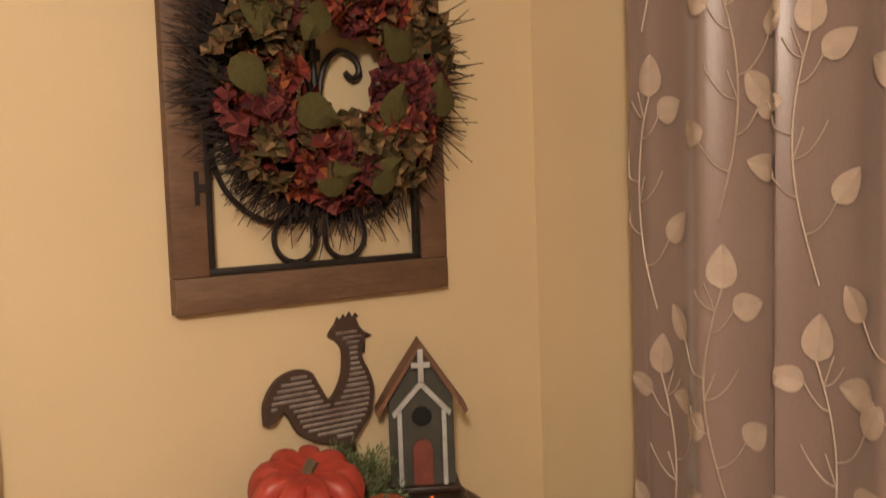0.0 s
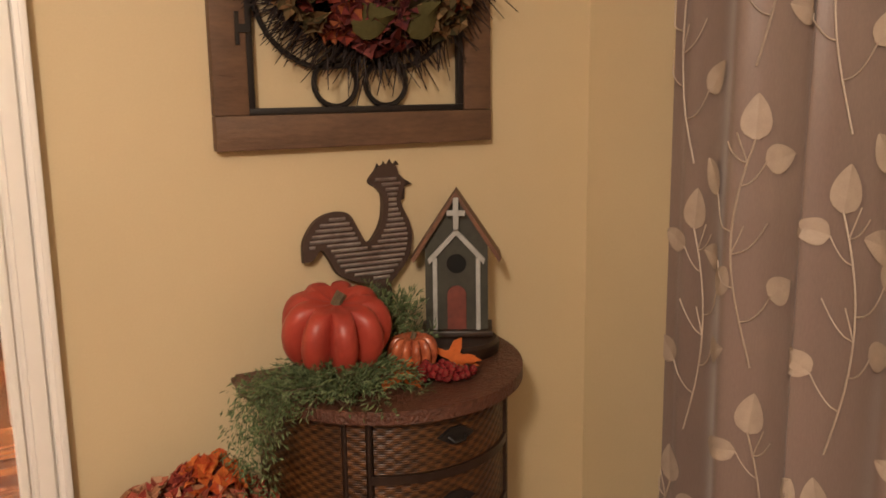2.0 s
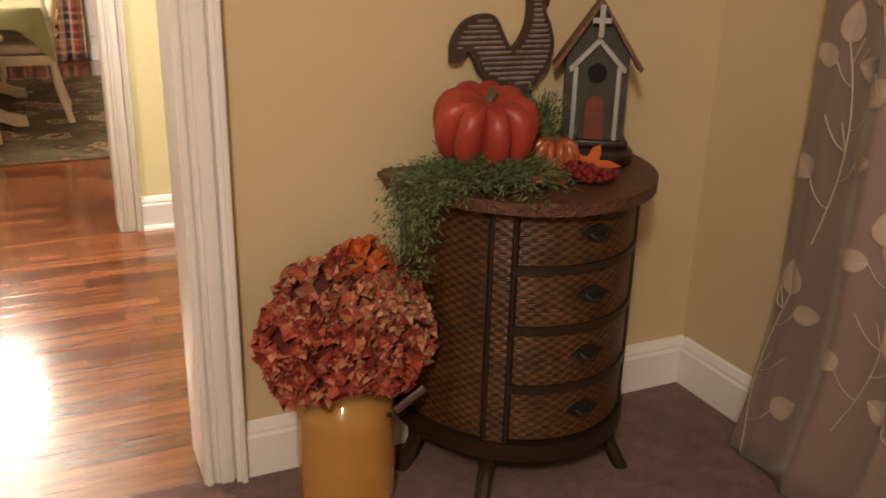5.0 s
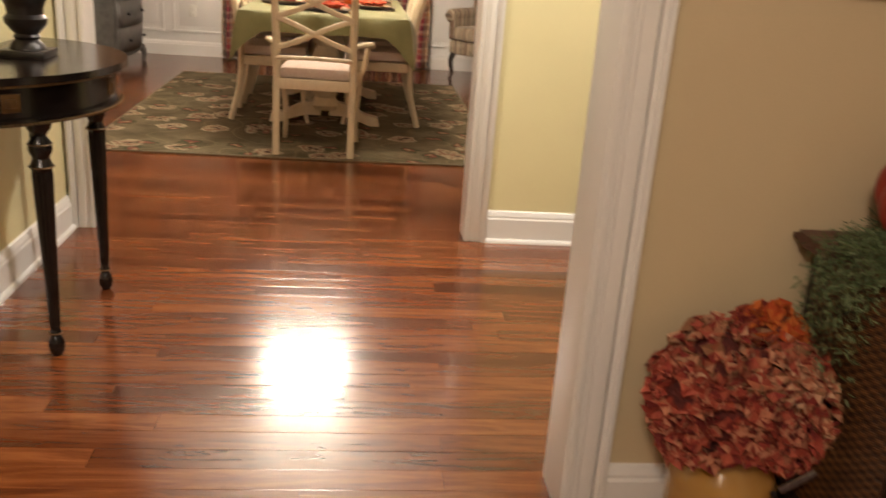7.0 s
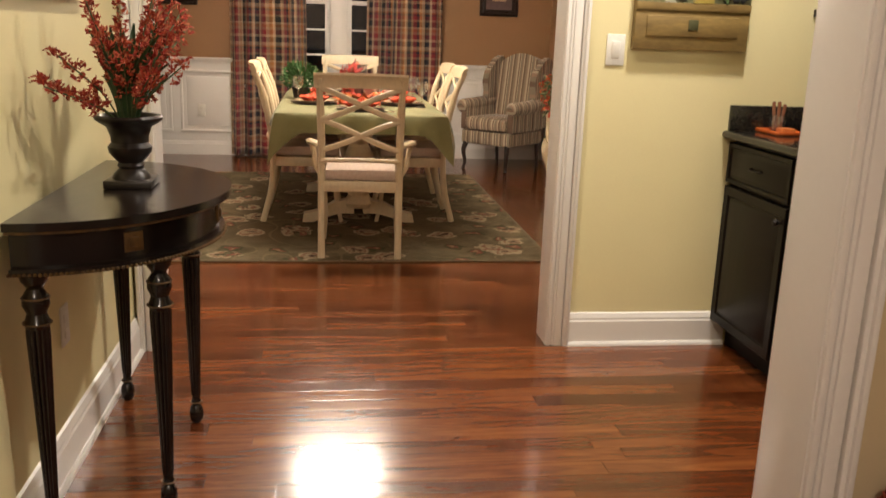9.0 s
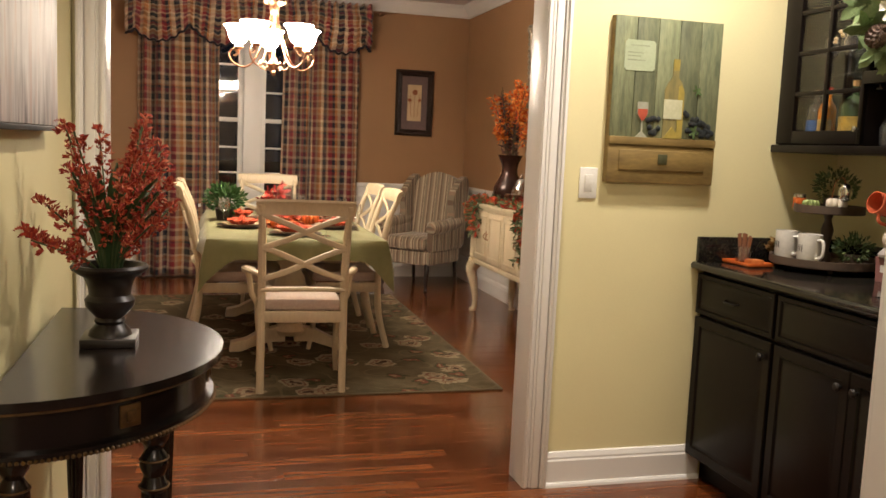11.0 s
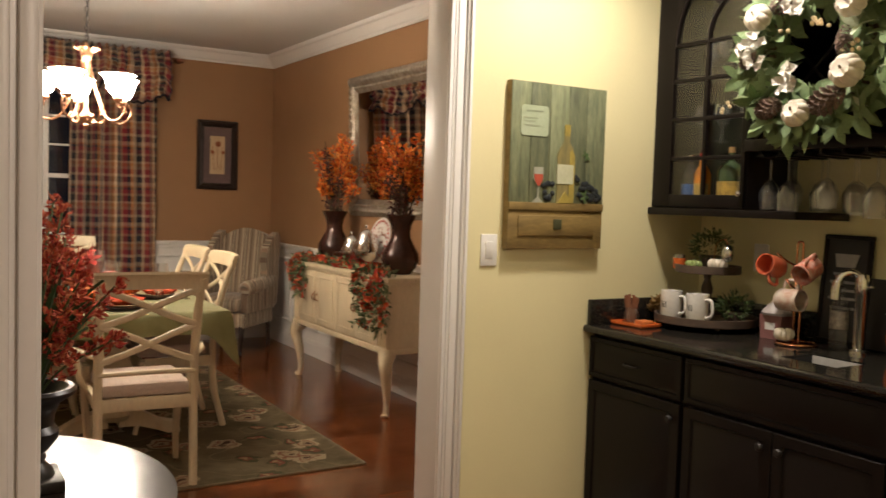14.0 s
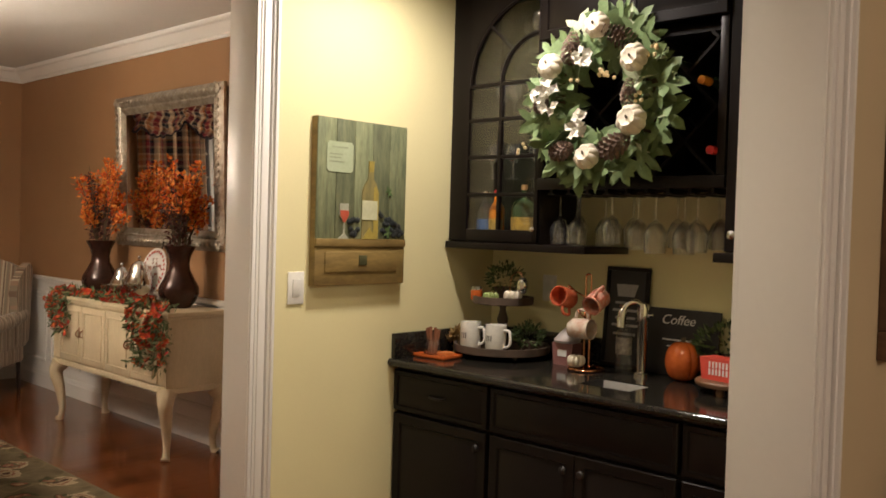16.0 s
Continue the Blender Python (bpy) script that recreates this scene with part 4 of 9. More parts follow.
def centrepiece():
    rng = random.Random(8)
    bm = B()
    for i in range(150):
        a = rng.uniform(0, 6.28)
        r = rng.random() ** 0.5
        p = (-0.575 + 0.14 * r * math.cos(a), 6.45 + 0.55 * r * math.sin(a), TABLE + 0.004 + rng.uniform(0, 0.05) * (1.1 - r))
        lobed_leaf(bm, p, (math.cos(a), math.sin(a), rng.uniform(-0.05, 0.4)), (rng.uniform(-0.4, 0.4), rng.uniform(-0.4, 0.4), 1), rng.uniform(0.04, 0.075), 3, rng)
    solid("leaf_garland", bm, M["fall"], "orange and red silk autumn leaves along the table", "garland")
    for x, y, r, h, lab in ((-0.56, 6.68, 0.045, 0.17, "tall rose pink pillar candle on the table"), (-0.48, 6.60, 0.042, 0.11, "short rose pink pillar candle on the table")):
        root = thing("pillar_candle", lab, "candle", pose(x, y, TABLE))
        part("wax", lathe(B(), [(r, 0), (r, h), (r * 0.9, h + 0.004), (r * 0.6, h - 0.006), (0.0, h - 0.008)], 20), surf("rose_candle_wax", (0.55, 0.20, 0.16), None, 12.0, 0.45, bump=0.05), root)
        solid("hurricane_glass", lathe(B(), [(0.0, 0.0), (r + 0.016, 0.0), (r + 0.018, 0.004), (r + 0.018, h + 0.075), (r + 0.0155, h + 0.075), (r + 0.0155, 0.003), (0.0, 0.003)], 24), M["glass"], "clear glass cylinder round a pillar candle", "candle glass", pose(x, y, TABLE), "candle glasses")
        root.matrix_basis = pose(x, y, TABLE + 0.0035)
        part("wick", tube(B(), [(0, 0, h - 0.008), (0.001, 0, h + 0.012)], 0.0015, 6), M["ink"], root)
    bm = B()
    for i in range(26):
        a = rng.uniform(0, 6.28)
        z = rng.uniform(0.05, 0.24)
        p = Vector((0.05 * math.cos(a), 0.05 * math.sin(a), z))
        lobed_leaf(bm, p, (math.cos(a), math.sin(a), rng.uniform(-0.1, 0.9)), rvec(rng), rng.uniform(0.06, 0.095), 3, rng)
    tube(bm, [(0, 0, 0), (0, 0, 0.22)], 0.006)
    solid("silk_leaf_spray", bm, M["redleaf"], "spray of red silk leaves beside the candles", "decoration", pose(-0.655, 6.66, TABLE))
    root = thing("potted_herb", "bushy green herb in a small dark pot", "plant", pose(-0.97, 6.60, TABLE))
    part("pot", lathe(B(), [(0.05, 0), (0.065, 0.075), (0.068, 0.08), (0.06, 0.08), (0.055, 0.07), (0.0, 0.07)], 20), M["darkwood"], root)
    bm = B()
    for i in range(420):
        v = rvec(rng)
        p = Vector((0, 0, 0.15)) + Vector((v.x * 0.13, v.y * 0.13, v.z * 0.085)) * rng.random() ** 0.4
        petal(bm, p, v + Vector((0, 0, 0.4)), rvec(rng), rng.uniform(0.03, 0.05), 0.022)
    for i in range(9):
        a = i * 0.7
        tube(bm, [(0.01 * math.cos(a), 0.01 * math.sin(a), 0.06), (0.06 * math.cos(a), 0.06 * math.sin(a), 0.17)], 0.002, 5)
    part("foliage", bm, islands("herb_foliage", [(0.03, 0.085, 0.02), (0.05, 0.12, 0.03), (0.07, 0.15, 0.045)]), root)
    for x, y, r in ((-0.42, 6.28, 0.06), (-0.66, 6.05, 0.045)):
        pumpkin("table_pumpkin", x, y, TABLE, r, 0.75, M["orange"], "small orange ceramic pumpkin among the leaves")


def pumpkin(name, x, y, z, r, squash, skin, label, lobes=10, m=None, stem=True, group=""):
    root = thing(name, label, "pumpkin", m or pose(x, y, z), group)
    h = 2 * r * squash
    prof = []
    for i in range(15):
        a = math.pi * i / 14
        prof.append((max(0.0001, r * math.sin(a) ** 0.8), h * (0.5 - 0.5 * math.cos(a)) - 0.20 * h * math.exp(-((math.pi - a) / 0.55) ** 2)))
    part("flesh", lathe(B(), prof, max(24, lobes * 6), lobes=lobes, amp=0.32), skin, root)
    if stem:
        part("stem", tube(B(), [(0, 0, h * 0.72), (0.003, 0, h * 0.84), (0.012 * r / 0.1, 0.004, h * 0.90)], [r * 0.15, r * 0.10, r * 0.11], 7), M["stem"], root, "dry brown stem")
    return root


centrepiece()


def plaid_curtain(x0, x1, label, seed):
    """A floor-length panel in pinch pleats."""
    rng = random.Random(seed)
    ph = rng.uniform(0, 6)
    nu, nv = 90, 26
    rows, uvs = [], []
    for j in range(nv + 1):
        z = 0.015 + (2.50 - 0.015) * j / nv
        r, u = [], []
        ll, prev = 0.0, None
        for i in range(nu + 1):
            s = i / nu
            amp = 0.058 + 0.024 * math.sin(7 * s + ph)
            y = NORTH - 0.10 + amp * math.sin(2 * math.pi * 5.6 * s + 0.8 * math.sin(6 * s) + ph + 0.25 * math.sin(z * 2.1 + 3 * s)) + 0.010 * math.sin(17 * s + z)
            sp = 1.0 + 0.05 * (1 - z / 2.5)
            xm = (x0 + x1) / 2
            p = Vector((xm + (x0 + (x1 - x0) * s - xm) * sp, y, z))
            if prev:
                ll += (Vector((p.x, p.y, 0)) - Vector((prev.x, prev.y, 0))).length
            prev = p
            r.append(p)
            u.append((ll, z))
        rows.append(r)
        uvs.append(u)
    bm = B()
    uv_grid(bm, rows, uvs)
    ob = solid("plaid_curtain", bm, M["plaid"], label, "curtain", group="dining room curtains")
    md = ob.modifiers.new("cloth", "SOLIDIFY")
    md.thickness = 0.003


plaid_curtain(-1.70, -0.985, "floor-length plaid curtain in navy, tan and red", 1)
plaid_curtain(-0.39, 0.335, "floor-length plaid curtain in navy, tan and red", 2)


def valance():
    root = thing("valance", "gathered plaid swag valance with dark bound edge on a rod", "valance")
    x0, x1 = -1.80, 0.43
    nu, nv = 260, 22
    swags = 4
    rows, uvs = [], []
    for j in range(nv + 1):
        t = j / nv
        r, u = [], []
        for i in range(nu + 1):
            s = i / nu
            w = abs(math.sin(math.pi * s * swags)) ** 0.8
            end = max(0, abs(s - 0.5) * 2 - 0.93) / 0.07
            low = 2.345 - 0.165 * w - 0.12 * end + 0.010 * math.sin(2 * math.pi * 30 * s)
            z = 2.645 - (2.645 - low) * t + 0.012 * math.sin(2 * math.pi * 37 * s + 2 * math.sin(11 * s)) * max(0, 1 - t * 6)
            head = math.sin(2 * math.pi * 34 * s + 1.8 * math.sin(9 * s))
            puff = 0.085 * math.sin(math.pi * min(1, t * 1.02)) * (0.45 + 0.55 * w) + 0.035
            ruche = 0.034 * math.sin(2 * math.pi * (3.3 * t + 0.9 * w)) * min(1, t * 3) * (1.15 - 0.5 * w)
            y = NORTH - 0.175 - puff + 0.026 * head * max(0.25, 1 - 1.3 * t) + ruche
            r.append(Vector((x0 + (x1 - x0) * s, y, z)))
            u.append((s * (x1 - x0) * 1.55 + 0.05 * math.sin(2 * math.pi * swags * s) * t, 3 - t * 0.62 - 0.14 * w * t))
        rows.append(r)
        uvs.append(u)
    bm = B()
    uv_grid(bm, rows, uvs)
    ob = part("swag", bm, M["plaid"], root)
    md = ob.modifiers.new("cloth", "SOLIDIFY")
    md.thickness = 0.003
    part("binding", tube(B(), [p + Vector((0, -0.003, 0)) for p in rows[-1]], 0.011, 7), surf("dark_navy_binding", (0.020, 0.016, 0.024), None, 30.0, 0.85), root, "dark bound lower edge")
    bm = B()
    tube(bm, [(x0 - 0.06, NORTH - 0.13, 2.585), (x1 + 0.06, NORTH - 0.13, 2.585)], 0.011, 10)
    part("rod", bm, M["bronze"], root)
    for x in (x0 - 0.09, x1 + 0.09):
        bm = B()
        ball(bm, (x, NORTH - 0.13, 2.585), 0.028, 2)
        ball(bm, (x + (0.03 if x > 0 else -0.03), NORTH - 0.13, 2.585), 0.016, 2)
        part("finial", bm, M["bronze"], root, "round bronze finial")
    for x in (x0 + 0.02, -0.67, x1 - 0.02):
        part("bracket", box(B(), x - 0.008, NORTH - 0.13, 2.565, x + 0.008, NORTH, 2.60, 0.002), M["bronze"], root)


valance()


def chandelier():
    cx, cy = CHANDELIER
    root = thing("chandelier", "five-arm copper bronze chandelier with lit white glass shades", "chandelier", pose(cx, cy, 0))
    br = M["bronze"]
    bm = B()
    lathe(bm, [(0.004, 1.735), (0.014, 1.745), (0.018, 1.76), (0.010, 1.775), (0.030, 1.79), (0.040, 1.81), (0.022, 1.835), (0.012, 1.86), (0.012, 2.10), (0.026, 2.13), (0.034, 2.16), (0.02, 2.19), (0.010, 2.21), (0.006, 2.235)], 16)
    part("stem", bm, br, root)
    for i in range(5):
        a = radians(72 * i + 20)
        rot = Matrix.Rotation(a, 4, "Z")
        keys = [(0.018, 0, 2.14), (0.035, 0, 2.05), (0.075, 0, 1.93), (0.13, 0, 1.82), (0.19, 0, 1.785), (0.255, 0, 1.81), (0.285, 0, 1.86), (0.262, 0, 1.895), (0.235, 0, 1.88), (0.24, 0, 1.855), (0.255, 0, 1.86)]
        bm = tube(B(), curve_pts(keys, 40), 0.0062, 7)
        bmesh.ops.transform(bm, matrix=rot, verts=bm.verts)
        arm = part("arm", bm, br, root)
        bm = tube(B(), curve_pts([(0.03, 0, 1.80), (0.07, 0, 1.775), (0.10, 0, 1.80), (0.085, 0, 1.83), (0.066, 0, 1.815)], 20), 0.0045, 6)
        bmesh.ops.transform(bm, matrix=rot @ Matrix.Rotation(0.6, 4, "Z"), verts=bm.verts)
        part("scroll", bm, br, root)
        bm = lathe(B(), [(0.006, 1.86), (0.010, 1.89), (0.030, 1.902), (0.033, 1.91), (0.016, 1.925), (0.016, 1.93)], 14, (0.225, 0, 0))
        bmesh.ops.transform(bm, matrix=rot, verts=bm.verts)
        part("cup", bm, br, arm)
        bm = lathe(B(), [(0.018, 1.925), (0.042, 1.938), (0.058, 1.965), (0.066, 2.0), (0.080, 2.03), (0.094, 2.042), (0.091, 2.044), (0.076, 2.032), (0.062, 2.0), (0.054, 1.967), (0.038, 1.943), (0.014, 1.93)], 24, (0.225, 0, 0))
        bmesh.ops.transform(bm, matrix=rot, verts=bm.verts)
        part("shade", bm, M["shade"], arm, "lit white opal glass bell shade")
        bm = B()
        for k in range(3):
            petal(bm, (0.03, 0, 2.17), (0.8, -0.5 + 0.5 * k, 0.5), (0, 0, 1), 0.055, 0.03, 0.2)
        bmesh.ops.transform(bm, matrix=rot, verts=bm.verts)
        part("leaf_ornament", bm, br, root)
    bm = B()
    z = 2.235
    k = 0
    while z < TOP - 0.05:
        ring = [(0.010 * math.cos(q) * (k % 2 == 0), 0.010 * math.cos(q) * (k % 2), z + 0.017 + 0.017 * math.sin(q)) for q in [i * 6.283 / 10 for i in range(11)]]
        tube(bm, ring, 0.0024, 5, caps=False)
        z += 0.027
        k += 1
    tube(bm, [(0.004, 0.003, 2.23), (0.006, -0.004, 2.45), (0.003, 0.003, TOP - 0.02)], 0.0025, 5)
    part("chain", bm, M["iron"], root, "dark iron chain and cord")
    part("canopy", lathe(B(), [(0.012, TOP - 0.055), (0.05, TOP - 0.03), (0.062, TOP - 0.004), (0.062, TOP)], 20), br, root)


chandelier()


def wing_chair():
    root = thing("wing_chair", "high wing-backed armchair in brown and cream stripes", "armchair", pose(0.905, 8.50, 0.0, 0, 0, -45) @ Matrix.Diagonal((0.84, 0.90, 1.0, 1.0)))
    s = M["stripe"]
    def uvbox(name, boxes, bev, label="", axis=0):
        bm = B()
        for b in boxes:
            box(bm, *b[:6], bev, b[6] if len(b) > 6 else None)
        lay = bm.loops.layers.uv.verify()
        for f in bm.faces:
            f.normal_update()
            for lp in f.loops:
                c = lp.vert.co
                u = c.y if abs(f.normal.x) > 0.75 and axis == 0 else c.x
                lp[lay].uv = (u + 5.0, c.z)
        return part(name, bm, s, root, label)
    uvbox("seat_base", [(-0.33, -0.33, 0.24, 0.33, 0.30, 0.37)], 0.02)
    uvbox("seat_cushion", [(-0.27, -0.37, 0.372, 0.27, 0.20, 0.50)], 0.045, "plump striped seat cushion")
    # back with a camel top
    bm = B()
    n = 16
    o = [(-0.30, 0.36)] + [(-0.30 + 0.6 * i / n, 0.98 + 0.12 * math.sin(math.pi * i / n) ** 0.7) for i in range(n + 1)] + [(0.30, 0.36)]
    tilt = Matrix.Translation((0, 0.20, 0.36)) @ Matrix.Rotation(radians(-9), 4, "X") @ Matrix.Translation((0, -0.20, -0.36))
    prism(bm, o, 0.20, 0.33, "xz", tilt)
    bmesh.ops.bevel(bm, geom=[e for e in bm.edges if e.calc_face_angle(0) > 0.6], offset=0.03, segments=3, affect="EDGES")
    lay = bm.loops.layers.uv.verify()
    for f in bm.faces:
        for lp in f.loops:
            lp[lay].uv = (lp.vert.co.x + 5.0, lp.vert.co.z)
    part("backrest", bm, s, root)
    for sg in (-1, 1):
        bm = B()
        o = [(0.33, 0.40), (0.37, 0.75), (0.40, 1.00), (0.34, 1.06), (0.24, 1.03), (0.10, 0.92), (0.06, 0.82), (0.09, 0.70), (0.06, 0.62), (0.06, 0.40)]
        prism(bm, o, sg * 0.285, sg * 0.36, "yz")
        bmesh.ops.bevel(bm, geom=[e for e in bm.edges if e.calc_face_angle(0) > 0.6], offset=0.02, segments=2, affect="EDGES")
        lay = bm.loops.layers.uv.verify()
        for f in bm.faces:
            for lp in f.loops:
                lp[lay].uv = (lp.vert.co.y + 5.0, lp.vert.co.z)
        part("wing", bm, s, root)
        bm = B()
        box(bm, sg * 0.275, -0.32, 0.37, sg * 0.355, 0.30, 0.58, 0.015)
        tube(bm, [(sg * 0.335, -0.35, 0.575), (sg * 0.335, -0.33, 0.59), (sg * 0.335, 0.0, 0.60), (sg * 0.33, 0.26, 0.63)], [0.05, 0.065, 0.065, 0.055], 14)
        lay = bm.loops.layers.uv.verify()
        for f in bm.faces:
            for lp in f.loops:
                lp[lay].uv = (lp.vert.co.y + 5.0, lp.vert.co.z)
        part("arm", bm, s, root, "rolled striped arm")
        part("front_leg", tube(B(), curve_pts([(sg * 0.28, -0.30, 0.25), (sg * 0.295, -0.325, 0.17), (sg * 0.28, -0.31, 0.06), (sg * 0.29, -0.33, 0.0)], 12), [0.032 - 0.0016 * i for i in range(11)] + [0.018, 0.024], 9), M["darkwood"], root, "dark cabriole leg")
        part("back_leg", tube(B(), [(sg * 0.28, 0.28, 0.25), (sg * 0.28, 0.31, 0.0)], [0.024, 0.017], 8), M["darkwood"], root)


wing_chair()


def cabriole(h, s=1.0):
    """A cabriole leg bowed along (1, 1), its foot at the ground."""
    keys = [(0.010, 0.010, h), (0.032, 0.032, h * 0.84), (0.012, 0.012, h * 0.55), (-0.002, -0.002, h * 0.25), (0.004, 0.004, h * 0.06), (0.016, 0.016, 0.0)]
    pts = curve_pts(keys, 20)
    n = len(pts)
    rad = [s * (0.050 - 0.033 * min(1, i / (n * 0.62)) ** 0.8) + (0.008 if i > n - 4 else 0) for i in range(n)]
    return tube(B(), pts, rad, 10)


def sideboard():
    x0, x1, y0, y1, zb, zt = 1.03, 1.43, 5.71, 7.27, 0.43, 0.90
    root = thing("sideboard", "cream painted sideboard with panelled doors on cabriole legs", "sideboard", pose(x0, y0, 0))
    c = M["cream"]
    L, D = y1 - y0, x1 - x0
    part("body", box(B(), 0.0, 0.0, zb, D, L, zt - 0.03, 0.004), c, root)
    bm = B()
    box(bm, -0.02, -0.02, zt - 0.03, D + 0.004, L + 0.02, zt, 0.008)
    box(bm, -0.012, -0.012, zt - 0.045, D, L + 0.012, zt - 0.03, 0.004)
    part("top", bm, c, root)
    part("skirt", box(B(), -0.008, -0.006, zb - 0.022, D, L + 0.006, zb + 0.014, 0.005), c, root)
    for y in (0.045, L - 0.045):
        bm = B()
        box(bm, -0.012, y - 0.045, zb + 0.014, 0.0, y + 0.045, zt - 0.045, 0.003)
        for k in range(5):
            yy = y - 0.032 + 0.016 * k
            tube(bm, [(-0.012, yy, zb + 0.03), (-0.012, yy, zt - 0.07)], 0.006, 8)
        part("pilaster", bm, c, root, "fluted corner pilaster")
    w = (L - 0.2) / 4
    for k in range(4):
        a = 0.1 + k * w + (0.006 if k % 2 == 0 else 0.002)
        b = 0.1 + (k + 1) * w - (0.006 if k % 2 else 0.002)
        bm = B()
        box(bm, -0.016, a, zb + 0.03, 0.0, b, zt - 0.055, 0.003)
        for q in ((a + 0.035, zb + 0.065, b - 0.035, zb + 0.075), (a + 0.035, zt - 0.10, b - 0.035, zt - 0.09), (a + 0.035, zb + 0.075, a + 0.045, zt - 0.10), (b - 0.045, zb + 0.075, b - 0.035, zt - 0.10)):
            box(bm, -0.023, q[0], q[1], -0.015, q[2], q[3], 0.003)
        d = part("door", bm, c, root)
        yk = b - 0.03 if k % 2 == 0 else a + 0.03
        bm = B()
        box(bm, -0.020, yk - 0.009, 0.625, -0.016, yk + 0.009, 0.70, 0.002)
        tube(bm, curve_pts([(-0.018, yk, 0.685), (-0.038, yk, 0.67), (-0.038, yk, 0.645), (-0.020, yk, 0.632)], 9), 0.004, 6)
        part("handle", bm, M["bronze"], d, "aged bronze drop handle")
    for x, y, r in ((0.03, 0.05, 180), (0.03, L - 0.05, 90), (D - 0.05, 0.05, 270), (D - 0.05, L - 0.05, 0)):
        bm = cabriole(zb - 0.02, 1.25)
        bmesh.ops.transform(bm, matrix=Matrix.Translation((x, y, 0)) @ Matrix.Rotation(radians(r), 4, "Z"), verts=bm.verts)
        part("leg", bm, c, root)
    return zt


SIDE = sideboard() + 0.001


def branch_vase(x, y, z, seed):
    rng = random.Random(seed)
    root = thing("branch_vase", "dark brown glazed vase standing on the sideboard", "vase", pose(x, y, z), "sideboard vases")
    prof = [(0.074, 0.0), (0.080, 0.008), (0.108, 0.045), (0.126, 0.09), (0.122, 0.135), (0.092, 0.19), (0.066, 0.24), (0.062, 0.285), (0.072, 0.33), (0.096, 0.38), (0.101, 0.39), (0.094, 0.392), (0.058, 0.30), (0.0, 0.29)]
    part("vessel", lathe(B(), prof, 28, lobes=8, amp=0.03), surf("brown_bronze_glaze", (0.065, 0.026, 0.018), (0.022, 0.010, 0.008), 8.0, 0.22, metal=0.3), root)
    bm, stems, dark = B(), B(), B()
    for i in range(24):
        a, lean = rng.uniform(0, 6.28), rng.uniform(0.04, 0.23)
        ht = rng.uniform(0.62, 1.0) - 0.45 * lean
        p0 = Vector((0.02 * math.cos(a), 0.02 * math.sin(a), 0.31))
        p2 = Vector((lean * math.cos(a) * 0.8, lean * math.sin(a), ht))
        p1 = (p0 + p2) / 2 + Vector((0, 0, 0.06))
        pts = curve_pts([p0, p1, p2], 10)
        tube(stems, pts, 0.003, 5)
        orange = i % 5 < 3
        for n, q in enumerate(pts[2:]):
            if orange and n < 3:
                continue
            if not orange and n > 6:
                continue
            for k in range(13 if orange else 10):
                v = rvec(rng)
                petal(bm if orange else dark, q + v * rng.uniform(0.006, 0.036), v + Vector((0, 0, 0.5)), rvec(rng), rng.uniform(0.022, 0.040), rng.uniform(0.018, 0.030) if orange else 0.014)
    root2 = thing("autumn_branches", "spray of orange leafed branches standing in a vase", "branches", pose(x, y, z), "sideboard branches")
    part("twig_bundle", stems, M["stem"], root2)
    part("orange_leaves", bm, islands("orange_branch_leaves", [(0.85, 0.25, 0.03), (0.75, 0.16, 0.02), (0.88, 0.38, 0.08), (0.55, 0.08, 0.015)]), root2)
    part("dark_leaves", dark, islands("dark_branch_leaves", [(0.10, 0.035, 0.03), (0.16, 0.05, 0.03), (0.07, 0.03, 0.025)]), root2)


branch_vase(1.25, 7.06, SIDE, 3)
branch_vase(1.25, 5.98, SIDE, 4)


def vine(bm, gm, start, way, n, drop, rng, z0):
    """A run of leaves and small flowers along a top and over its front edge."""
    strands = [(rng.random(), rng.uniform(0.35, 1.0)) for k in range(11)]
    for i in range(n):
        t = rng.random()
        p = Vector(start) + Vector(way) * t
        d = rng.random() ** 1.5 * drop
        q = Vector((p.x + rng.uniform(-0.05, 0.03), p.y + rng.uniform(-0.05, 0.05), p.z + 0.015 + rng.uniform(0, 0.035)))
        if rng.random() < drop / (drop + 0.1) and drop > 0.05:
            st, sl = rng.choice(strands)
            d = rng.random() * drop * sl
            q = Vector((1.03 - 0.030 - rng.uniform(0.0, 0.035), start[1] + way[1] * st + rng.gauss(0, 0.026) + 0.03 * math.sin(14 * d + 9 * st), z0 - d))
        v = rvec(rng)
        if rng.random() < 0.14:
            blossom(bm, q + Vector((-0.012, 0, 0)), v + Vector((-1, 0, 0.4)), rng.uniform(0.018, 0.034), 5, rng)
        else:
            petal(gm, q, v + Vector((-0.3, 0, -0.3)), rvec(rng), rng.uniform(0.034, 0.066), 0.017)


